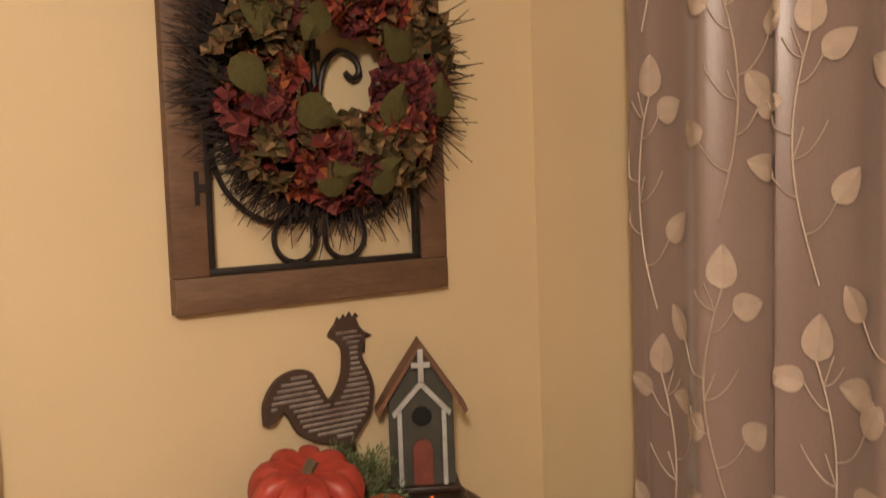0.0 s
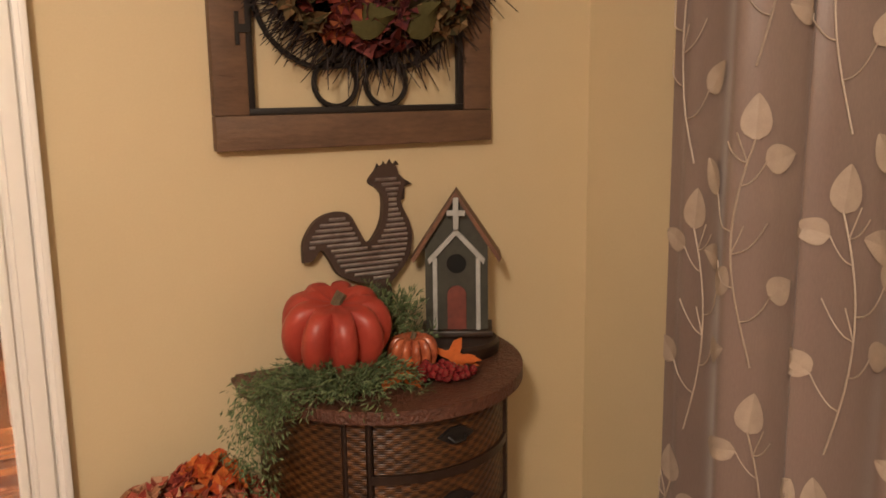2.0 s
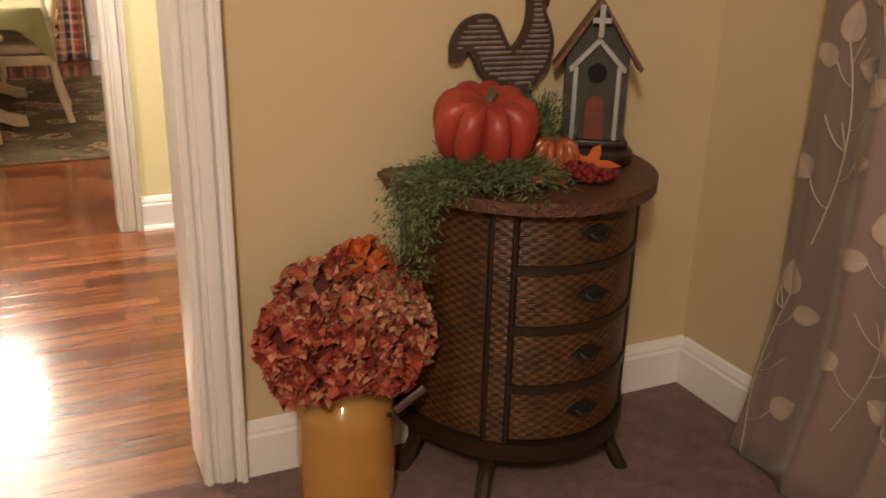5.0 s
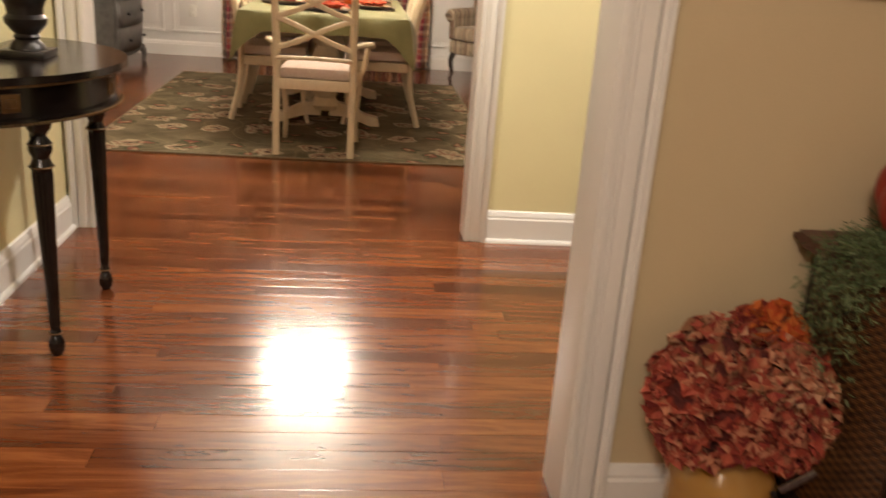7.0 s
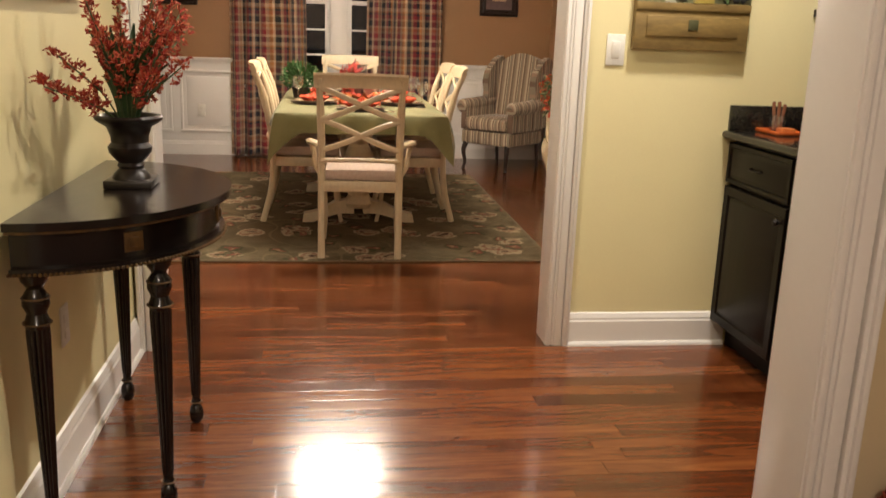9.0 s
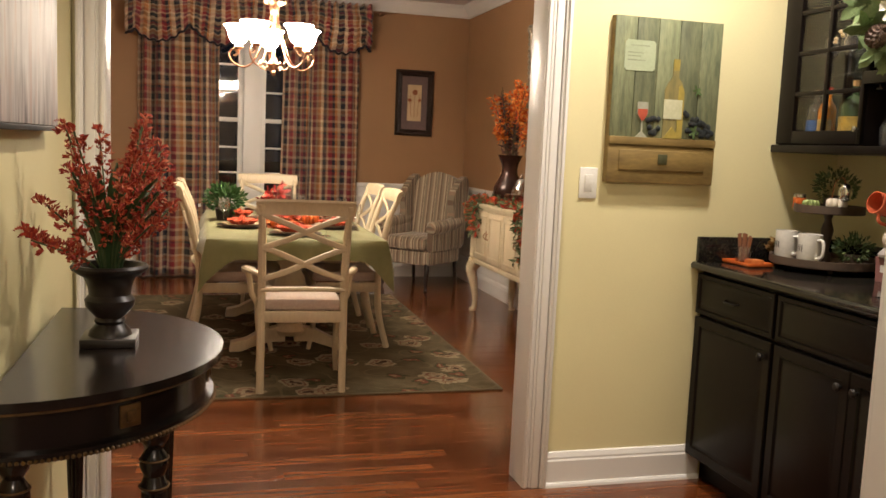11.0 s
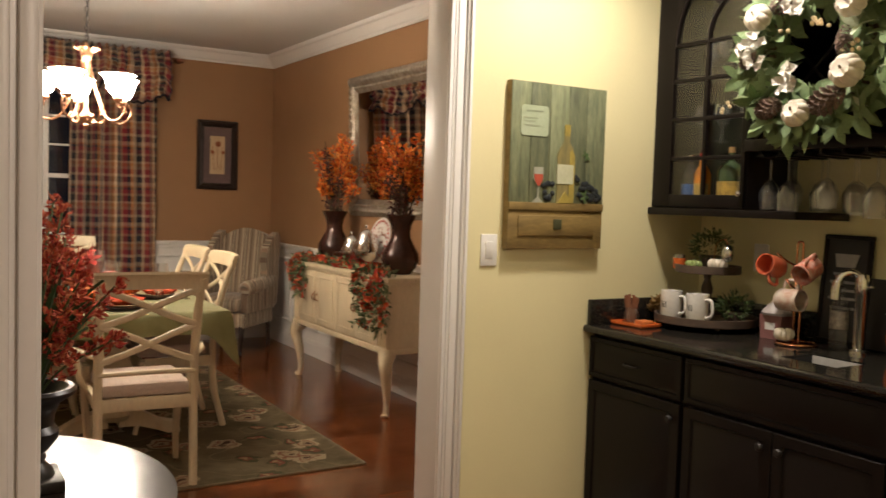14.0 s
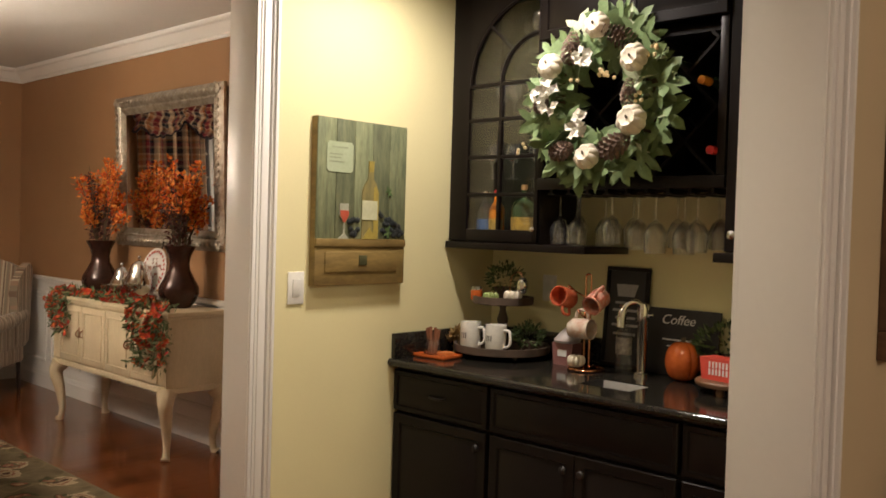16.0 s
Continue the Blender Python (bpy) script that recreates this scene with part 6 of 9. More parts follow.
    relief("goblet", [(gx - 0.026, shelf), (gx + 0.026, shelf), (gx + 0.004, shelf + 0.02), (gx + 0.004, shelf + 0.06), (gx + 0.024, shelf + 0.09), (gx + 0.022, shelf + 0.135), (gx - 0.022, shelf + 0.135), (gx - 0.024, shelf + 0.09), (gx - 0.004, shelf + 0.06), (gx - 0.004, shelf + 0.02)], wh)
    part("wine", prism(B(), [(gx - 0.004, shelf + 0.064), (gx + 0.004, shelf + 0.064), (gx + 0.021, shelf + 0.09), (gx + 0.020, shelf + 0.108), (gx - 0.020, shelf + 0.108), (gx - 0.021, shelf + 0.09)], y - 0.006, y - 0.003), surf("red_wine_paint", (0.45, 0.09, 0.05), None, 14.0, 0.4), root)
    relief("wedge", [(bx - 0.04, shelf), (bx + 0.035, shelf), (bx - 0.005, shelf + 0.045)], yel, 0.007)
    relief("certificate", [(-0.188, 0.44), (-0.178, 0.43), (-0.068, 0.43), (-0.058, 0.44), (-0.058, 0.535), (-0.068, 0.545), (-0.178, 0.545), (-0.188, 0.535)], surf("pale_green_label", (0.42, 0.47, 0.31), (0.34, 0.40, 0.24), 9.0, 0.6), 0.002)
    bm = B()
    for z, a, b in ((0.522, -0.165, -0.085), (0.495, -0.175, -0.11), (0.482, -0.175, -0.12), (0.467, -0.175, -0.10)):
        box(bm, a, y - 0.003, z, b, y - 0.002, z + 0.005)
    part("writing_bars", bm, surf("faded_green_ink", (0.33, 0.37, 0.24), None, 20.0, 0.7), root, smooth=False)
    rng = random.Random(3)
    bm = B()
    for i in range(40):
        u = rng.random()
        ball(bm, (0.085 + 0.125 * u, y - 0.003, shelf + 0.014 + rng.random() * (0.105 * (1 - 0.75 * u))), 0.0125, 1, (1, 0.5, 1))
    tagged(part("grape_bunch", bm, surf("black_grape_paint", (0.035, 0.04, 0.04), (0.015, 0.018, 0.02), 40.0, 0.35), root), kind="stuff")
    bm = B()
    for i in range(9):
        ball(bm, (-0.052 + rng.uniform(-0.022, 0.03), y - 0.002, shelf + 0.014 + rng.random() * 0.06), 0.0125, 1, (1, 0.5, 1))
    tagged(part("grape_bunch", bm, bpy.data.materials["black_grape_paint"], root), kind="stuff")
    bm = B()
    lobed_leaf(bm, (0.125, y - 0.003, 0.36), (0.5, 0, 0.4), (0, -1, 0), 0.035, 3, rng)
    part("vine_leaf", bm, M["green"], root)
    bm = B()
    lobed_leaf(bm, (0.115, y - 0.008, shelf + 0.03), (0.8, 0, -0.1), (0, -1, 0), 0.04, 3, rng)
    part("vine_leaf", bm, M["green"], root)


wine_picture()


# ---- bar ----
CX = 0.845
CAB = M["cabinet"]


def raised_panel(bm, x, y0, y1, z0, z1, rail=0.055, th=0.019):
    """A door or drawer front in one piece: frame, sunk bed and raised field, facing -x at x."""
    box(bm, x - 0.006, y0, z0, x + th, y1, z1)
    f = min(bm.faces, key=lambda q: q.calc_center_median().x + (0 if abs(q.normal.x) > 0.9 or len(bm.faces) == 6 and q.calc_center_median().x < x - 0.004 else 9))
    bmesh.ops.inset_region(bm, faces=[f], thickness=0.004, depth=0.003)
    bmesh.ops.inset_region(bm, faces=[f], thickness=rail - 0.008, depth=0.0)
    bmesh.ops.inset_region(bm, faces=[f], thickness=0.006, depth=-0.007)
    if y1 - y0 > 3.2 * rail and z1 - z0 > 3.2 * rail:
        bmesh.ops.inset_region(bm, faces=[f], thickness=0.006, depth=0.0)
        bmesh.ops.inset_region(bm, faces=[f], thickness=0.020, depth=0.006)


def base_cabinet(y0, y1, doors, label, pull):
    root = thing("base_cabinet", label, "cabinet", pose(CX + 0.02, (y0 + y1) / 2, 0), "bar base cabinets")
    off = Matrix.Translation((-(CX + 0.02), -(y0 + y1) / 2, 0))
    def P(name, bm, par, mt=CAB, lab=""):
        bmesh.ops.transform(bm, matrix=off, verts=bm.verts)
        return part(name, bm, mt, par, lab)
    P("body", box(B(), CX + 0.02, y0 + 0.001, 0.10, EAST - 0.004, y1 - 0.001, 0.882), root)
    P("toe_kick", box(B(), CX + 0.075, y0 + 0.001, 0.001, CX + 0.095, y1 - 0.001, 0.10), root)
    bm = B()
    raised_panel(bm, CX + 0.0005, y0 + 0.008, y1 - 0.008, 0.705, 0.868, 0.028)
    d = P("drawer", bm, root)
    if pull:
        ym = (y0 + y1) / 2
        P("pull", tube(B(), curve_pts([(CX - 0.004, ym - 0.04, 0.79), (CX - 0.022, ym - 0.03, 0.786), (CX - 0.022, ym + 0.03, 0.786), (CX - 0.004, ym + 0.04, 0.79)], 14), 0.005, 7), d, M["iron"], "dark arched pull")
    w = (y1 - y0 - 0.016) / doors
    for i in range(doors):
        a, b = y0 + 0.008 + i * w + 0.0015, y0 + 0.008 + (i + 1) * w - 0.0015
        bm = B()
        raised_panel(bm, CX + 0.0005, a, b, 0.112, 0.690)
        dr = P("door", bm, root)
        yk = (a + 0.035) if (doors == 1 or i == 1) else (b - 0.035)
        bm = lathe(B(), [(0.006, 0.0), (0.005, 0.012), (0.013, 0.017), (0.015, 0.023), (0.010, 0.029), (0.0, 0.030)], 14)
        bmesh.ops.transform(bm, matrix=Matrix.Translation((CX - 0.004, yk, 0.633)) @ Matrix.Rotation(radians(-90), 4, "Y"), verts=bm.verts)
        P("knob", bm, dr, M["iron"], "dark round knob")


base_cabinet(3.068, W0 - 0.002, 1, "espresso base cabinet with one drawer over a panelled door", True)
base_cabinet(2.290, 3.068, 2, "espresso sink cabinet with a false drawer and two doors", False)
base_cabinet(A1 + 0.002, 2.290, 1, "espresso base cabinet with one drawer over a panelled door", True)


def worktop():
    root = thing("worktop", "polished black granite worktop with upstand", "worktop", pose(0, 0, 0.884))
    sx0, sx1, sy0, sy1 = 0.955, 1.125, 2.55, 2.755
    bm = B()
    for b in ((0.818, A1 + 0.002, sx0, W0 - 0.002), (sx1, A1 + 0.002, EAST - 0.002, W0 - 0.002), (sx0, A1 + 0.002, sx1, sy0), (sx0, sy1, sx1, W0 - 0.002)):
        box(bm, b[0], b[1], 0.0, b[2], b[3], 0.030)
    bmesh.ops.remove_doubles(bm, verts=bm.verts, dist=0.0001)
    part("slab", bm, M["granite"], root, smooth=False)
    part("front_edge", tube(B(), [(0.820, A1 + 0.002, 0.015), (0.820, W0 - 0.002, 0.015)], 0.0149, 12), M["granite"], root)
    part("backsplash", box(B(), EAST - 0.022, A1 + 0.002, 0.031, EAST - 0.002, W0 - 0.023, 0.132, 0.002), M["granite"], root)
    part("side_splash", box(B(), 0.825, W0 - 0.022, 0.031, EAST - 0.002, W0 - 0.002, 0.132, 0.002), M["granite"], root)
    sink = thing("bar_sink", "small brushed steel sink set into the granite", "sink", pose(0, 0, 0))
    bm = B()
    t = 0.004
    for b in ((sx0, sy0, 0.76, sx1, sy1, 0.764), (sx0, sy0, 0.764, sx0 + t, sy1, 0.908), (sx1 - t, sy0, 0.764, sx1, sy1, 0.908), (sx0 + t, sy0, 0.764, sx1 - t, sy0 + t, 0.908), (sx0 + t, sy1 - t, 0.764, sx1 - t, sy1, 0.908)):
        if b[0] == sx1 - t:
            # paler, less metallic steel puts the lamp's gleam on the far wall
            part("back_lip", box(B(), sx1 - t, sy0, 0.800, sx1, sy1, 0.908), surf("lit_sink_steel", (0.66, 0.64, 0.61), (0.56, 0.54, 0.51), 30.0, 0.42, metal=0.35, bump=0.02), sink, smooth=False)
            b = (sx1 - t, sy0, 0.764, sx1, sy1, 0.7995)
        box(bm, *b)
    part("basin", bm, M["shaded_steel"], sink, smooth=False)
    part("drain", lathe(B(), [(0.03, 0.764), (0.03, 0.767), (0.0, 0.766)], 18, (1.035, 2.665, 0)), M["steel"], sink)


worktop()
UX, UB = 1.150, 1.40


def upper_glass_unit():
    y0, y1, zt = 3.105, W0 - 0.002, 2.50
    root = thing("glass_door_cabinet", "espresso wall cabinet with an arched glass door", "cabinet", pose(UX, y1, UB))
    off = Matrix.Translation((-UX, -y1, -UB))
    def P(name, bm, par, mt=CAB, lab="", smooth=True):
        bmesh.ops.transform(bm, matrix=off, verts=bm.verts)
        return part(name, bm, mt, par, lab, smooth)
    t = 0.018
    bm = B()
    for b in ((UX + 0.02, y0, UB, EAST - 0.003, y0 + t, zt), (UX + 0.02, y1 - t, UB, EAST - 0.003, y1, zt), (UX + 0.02, y0 + t, UB, EAST - 0.003, y1 - t, UB + t), (UX + 0.02, y0 + t, zt - t, EAST - 0.003, y1 - t, zt), (EAST - 0.010, y0 + t, UB + t, EAST - 0.003, y1 - t, zt - t)):
        box(bm, *b)
    P("carcass", bm, root, CAB, "", False)
    for z in (1.665, 1.93, 2.20):
        P("shelf", box(B(), UX + 0.04, y0 + t, z, EAST - 0.012, y1 - t, z + 0.006), root, M["pane"], "glass shelf")
    # door frame: stiles, bottom rail, top with an arch cut
    ga, gb, gz = y0 + 0.018, 3.482, 1.455
    bm = B()
    box(bm, UX, gb, UB + 0.004, UX + 0.02, y1 - 0.004, zt, 0.002)
    box(bm, UX, y0 + 0.001, UB + 0.004, UX + 0.02, ga, zt, 0.002)
    box(bm, UX, ga, UB + 0.004, UX + 0.02, gb, gz, 0.002)
    cy, spring = ga + 0.0, 2.06
    R = gb - ga
    n = 18
    arcp = [(ga + R * math.cos(math.pi / 2 * i / n), spring + R * math.sin(math.pi / 2 * i / n)) for i in range(n + 1)]
    prism(bm, arcp + [(ga, zt), (gb, zt)], UX, UX + 0.02, "yz")
    door = P("door", bm, root)
    bm = B()
    mid = (ga + gb) / 2 + 0.008
    tube(bm, [(UX + 0.004, gb - R * (1 - math.cos(a)) - 0.006, spring + (R - 0.006) * math.sin(a)) for a in [math.pi / 2 * i / n for i in range(n + 1)]], 0.007, 6)
    r2 = mid - ga
    tube(bm, [(UX + 0.006, ga + r2 * math.cos(a), spring + r2 * math.sin(a)) for a in [math.pi / 2 * i / 12 for i in range(13)]], 0.008, 6)
    tube(bm, [(UX + 0.006, ga + r2 * 0.72, spring + r2 * 0.72), (UX + 0.006, ga + R * 0.72, spring + R * 0.70)], 0.007, 6)
    P("arch_tracery", bm, door)
    P("muntin", box(B(), UX + 0.001, mid - 0.008, gz, UX + 0.016, mid + 0.008, spring, 0.002), door)
    for z in (1.600, 1.757, 1.914, 2.059):
        P("muntin", box(B(), UX + 0.0015, ga, z - 0.008, UX + 0.0155, gb, z + 0.008, 0.002), door)
    pane = P("pane", box(B(), UX + 0.009, ga, gz, UX + 0.012, gb, zt - 0.02), door, M["pane"])
    pane.visible_shadow = False
    bm = lathe(B(), [(0.005, 0.0), (0.004, 0.01), (0.010, 0.015), (0.011, 0.020), (0.0, 0.026)], 12)
    bmesh.ops.transform(bm, matrix=Matrix.Translation((UX, y0 + 0.01, 1.46)) @ Matrix.Rotation(radians(-90), 4, "Y"), verts=bm.verts)
    P("knob", bm, door, M["steel"])
    lg = thing("cabinet_ledge", "espresso shelf ledge under the wall cabinet", "shelf", pose(UX, 2.86, 1.37))
    part("ledge", box(B(), -0.020, 0.0, 0.0, 0.30, W0 - 0.004 - 2.86, 0.029, 0.003), CAB, lg)


upper_glass_unit()


def wine_rack_unit():
    y0, y1, zt = 2.318, 3.103, 2.50
    root = thing("wine_rack_cabinet", "espresso wall cabinet with lattice wine rack and stemware rails", "cabinet", pose(UX, y1, 1.62))
    off = Matrix.Translation((-UX, -y1, -1.62))
    def P(name, bm, par, mt=CAB, lab="", smooth=True):
        bmesh.ops.transform(bm, matrix=off, verts=bm.verts)
        return part(name, bm, mt, par, lab, smooth)
    bm = B()
    for b in ((UX, y0, 1.62, EAST - 0.003, y0 + 0.02, zt), (UX, y1 - 0.02, 1.62, EAST - 0.003, y1, zt), (UX, y0 + 0.02, 1.62, EAST - 0.003, y1 - 0.02, 1.642), (UX + 0.02, y0 + 0.02, 2.16, EAST - 0.003, y1 - 0.02, 2.18), (EAST - 0.02, y0 + 0.02, 1.642, EAST - 0.004, y1 - 0.02, zt), (UX, y0 + 0.02, zt - 0.02, EAST - 0.022, y1 - 0.02, zt)):
        box(bm, *b)
    P("carcass", bm, root, CAB, "", False)
    bm = B()
    box(bm, UX - 0.012, y0, 1.618, UX, y1, 1.662, 0.003)
    box(bm, UX - 0.012, y0, 1.664, UX, y0 + 0.032, 2.205, 0.003)
    box(bm, UX - 0.012, y1 - 0.03, 1.664, UX, y1, 2.205, 0.003)
    P("face_frame", bm, root)
    ym = (y0 + y1) / 2
    for a, b in ((y0 + 0.004, ym - 0.002), (ym + 0.002, y1 - 0.004)):
        bm = B()
        raised_panel(bm, UX - 0.018, a, b, 2.205, zt)
        P("door", bm, root)
    # diagonal lattice, clipped to the opening
    ya, yb, za, zb = y0 + 0.05, y1 - 0.03, 1.665, 2.158
    for k in range(-3, 4):
        for s in (1, -1):
            c = (ya if s > 0 else yb) + k * 0.235
            pts = []
            for z in (za, zb):
                pts.append((c + s * (z - za), z))
            (p0, q0), (p1, q1) = pts
            lo, hi = min(p0, p1), max(p0, p1)
            if hi < ya + 0.02 or lo > yb - 0.02:
                continue
            def cut(y):
                return za + (y - p0) * s
            A, Z = (p0, q0), (p1, q1)
            if A[0] < ya: A = (ya, cut(ya))
            if A[0] > yb: A = (yb, cut(yb))
            if Z[0] < ya: Z = (ya, cut(ya))
            if Z[0] > yb: Z = (yb, cut(yb))
            d = Vector((0, Z[0] - A[0], Z[1] - A[1]))
            nn = Vector((0, -d.z, d.y)).normalized() * 0.005
            bm = B()
            o = [(A[0] + nn.y, A[1] + nn.z), (Z[0] + nn.y, Z[1] + nn.z), (Z[0] - nn.y, Z[1] - nn.z), (A[0] - nn.y, A[1] - nn.z)]
            prism(bm, o, UX + (0.012 if s > 0 else 0.016), UX + 0.25, "yz")
            P("lattice_slat", bm, root, CAB, "", False)
    for i in range(9):
        y = y0 + 0.055 + i * 0.085
        bm = B()
        box(bm, UX + 0.02, y - 0.016, 1.598, EAST - 0.03, y + 0.016, 1.604)
        box(bm, UX + 0.02, y - 0.005, 1.604, EAST - 0.03, y + 0.005, 1.6195)
        P("stemware_rail", bm, root, CAB, "", False)


wine_rack_unit()


def upper_plain_unit():
    y0, y1, zt = A1 + 0.002, 2.316, 2.50
    root = thing("wall_cabinet", "espresso wall cabinet with a panelled door", "cabinet", pose(UX, y1, 1.36))
    off = Matrix.Translation((-UX, -y1, -1.36))
    bm = box(B(), UX + 0.02, y0, 1.40, EAST - 0.003, y1, zt)
    bmesh.ops.transform(bm, matrix=off, verts=bm.verts)
    part("body", bm, CAB, root)
    bm = B()
    raised_panel(bm, UX, y0 + 0.003, y1 - 0.003, 1.402, zt)
    bmesh.ops.transform(bm, matrix=off, verts=bm.verts)
    d = part("door", bm, CAB, root)
    bm = box(B(), UX - 0.02, y0, 1.365, EAST - 0.003, y1 + 0.03, 1.398, 0.003)
    bmesh.ops.transform(bm, matrix=off, verts=bm.verts)
    part("ledge", bm, CAB, root)
    bm = lathe(B(), [(0.006, 0.0), (0.005, 0.012), (0.013, 0.017), (0.015, 0.023), (0.0, 0.030)], 14)
    bmesh.ops.transform(bm, matrix=off @ Matrix.Translation((UX - 0.004, y1 - 0.035, 1.46)) @ Matrix.Rotation(radians(-90), 4, "Y"), verts=bm.verts)
    part("knob", bm, M["steel"], d)


upper_plain_unit()
for i, (y, x, s) in enumerate(((3.055, 1.24, 1.0), (3.03, 1.34, 0.9), (2.96, 1.22, 1.05), (2.88, 1.30, 1.0), (2.80, 1.22, 0.95), (2.79, 1.36, 1.0), (2.71, 1.26, 1.05), (2.62, 1.23, 1.1), (2.60, 1.36, 1.0), (2.53, 1.28, 1.1), (2.45, 1.22, 1.05), (2.43, 1.35, 1.0), (2.38, 1.27, 1.0))):
    goblet(0, 0, 0, "hanging_wine_glass", 0.205 * s, 0.041 * s, "clear wine glass hanging by its foot from a rail", "hanging stemware", Matrix.Translation((x, y, 1.6085)) @ Matrix.Rotation(math.pi, 4, "X"))
for y, x in ((3.44, 1.27), (3.38, 1.34), (3.32, 1.26), (3.25, 1.33), (3.19, 1.27)):
    goblet(x, y, 1.672, "wine_glass", 0.15, 0.034, "small clear stemmed glass on a glass shelf", "cabinet glasses")
for y, x in ((3.42, 1.30), (3.33, 1.27), (3.22, 1.30)):
    goblet(x, y, 1.937, "wine_glass", 0.14, 0.034, "small clear stemmed glass on a glass shelf", "cabinet glasses")
for y, x in ((3.40, 1.28), (3.30, 1.33), (3.21, 1.27)):
    goblet(x, y, 2.207, "wine_glass", 0.15, 0.034, "small clear stemmed glass on a glass shelf", "cabinet glasses")


def spirit_bottle(y, x, r, h, glass, cap, band, label):
    root = thing("spirit_bottle", label, "bottle", pose(x, y, UB + 0.0185), "spirit bottles")
    part("bottle", lathe(B(), [(r * 0.95, 0.0), (r, 0.006), (r, h * 0.58), (r * 0.8, h * 0.67), (0.013, h * 0.76), (0.012, h * 0.9), (0.0, h * 0.9)], 20), glass, root)
    part("cap", lathe(B(), [(0.014, h * 0.9), (0.014, h), (0.0, h)], 14), cap, root)
    part("label", lathe(B(), [(r + 0.0006, h * 0.08), (r + 0.0006, h * 0.40)], 20, arc=(95, 265)), band, root)


solidc = lambda n, c: surf(n, c, None, 12.0, 0.25, bump=0.0)
blue, orl, yell, greenb, redc, cork, silverc = surf("blue_label", (0.03, 0.09, 0.24), (0.015, 0.04, 0.12), 50.0, 0.4, bump=0.0), solidc("orange_liqueur", (0.55, 0.19, 0.02)), surf("yellow_label", (0.42, 0.27, 0.05), (0.12, 0.09, 0.03), 40.0, 0.4, bump=0.0), solidc("dark_green_glass", (0.03, 0.05, 0.02)), solidc("red_cap", (0.5, 0.03, 0.03)), solidc("cork_cap", (0.35, 0.20, 0.08)), M["silver"]
spirit_bottle(3.435, 1.22, 0.034, 0.20, M["glass"], silverc, blue, "clear bottle with a blue label and silver cap")
spirit_bottle(3.365, 1.215, 0.033, 0.205, orl, redc, yell, "amber liqueur bottle with a red cap")
spirit_bottle(3.225, 1.22, 0.052, 0.225, greenb, cork, yell, "squat bottle with a gold label and cork stopper")
spirit_bottle(3.145, 1.24, 0.024, 0.17, M["glass"], silverc, M["white"], "small clear bottle with a white label")
for y, z, cap in ((2.36, 1.745, redc), (2.40, 1.985, orl), (2.55, 2.05, blue)):
    root = thing("wine_bottle", "wine bottle lying in the lattice rack", "bottle", Matrix.Translation((UX - 0.04, y, z)) @ Matrix.Rotation(radians(90), 4, "Y"), "racked wine bottles")
    part("bottle", lathe(B(), [(0.0142, 0.03), (0.0142, 0.09), (0.036, 0.13), (0.037, 0.28), (0.0, 0.28)], 16), greenb, root)
    part("capsule", lathe(B(), [(0.0, 0.0), (0.0148, 0.0), (0.0155, 0.06)], 14), cap, root)

# ---- sitting room ----
def ceiling_lamp(name, x, y, label):
    root = thing(name, label, "ceiling light", pose(x, y, TOP), "recessed lamps")
    part("trim_ring", lathe(B(), [(0.055, -0.001), (0.085, -0.001), (0.083, -0.007), (0.060, -0.010), (0.055, -0.004)], 28), M["trim"], root)
    part("lens", lathe(B(), [(0.0, -0.003), (0.054, -0.003), (0.054, -0.001), (0.0, -0.001)], 24), M["lens"], root)


ceiling_lamp("recessed_lamp", 0.56, 3.08, "lit round recessed lamp in the bar ceiling")
# this second lamp is added to go with the hall's fill spot
ceiling_lamp("recessed_lamp", -0.60, 2.55, "unseen round recessed lamp added to the hall ceiling")
# unseen fixture added to carry the sitting room's fill lamp
root = thing("ceiling_light", "unseen white glass ceiling light added to the sitting room", "ceiling light", pose(-0.85, -1.0, TOP))
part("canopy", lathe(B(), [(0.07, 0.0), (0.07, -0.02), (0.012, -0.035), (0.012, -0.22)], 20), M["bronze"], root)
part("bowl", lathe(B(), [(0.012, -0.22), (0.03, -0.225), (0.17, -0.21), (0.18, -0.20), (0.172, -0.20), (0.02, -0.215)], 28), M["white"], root)


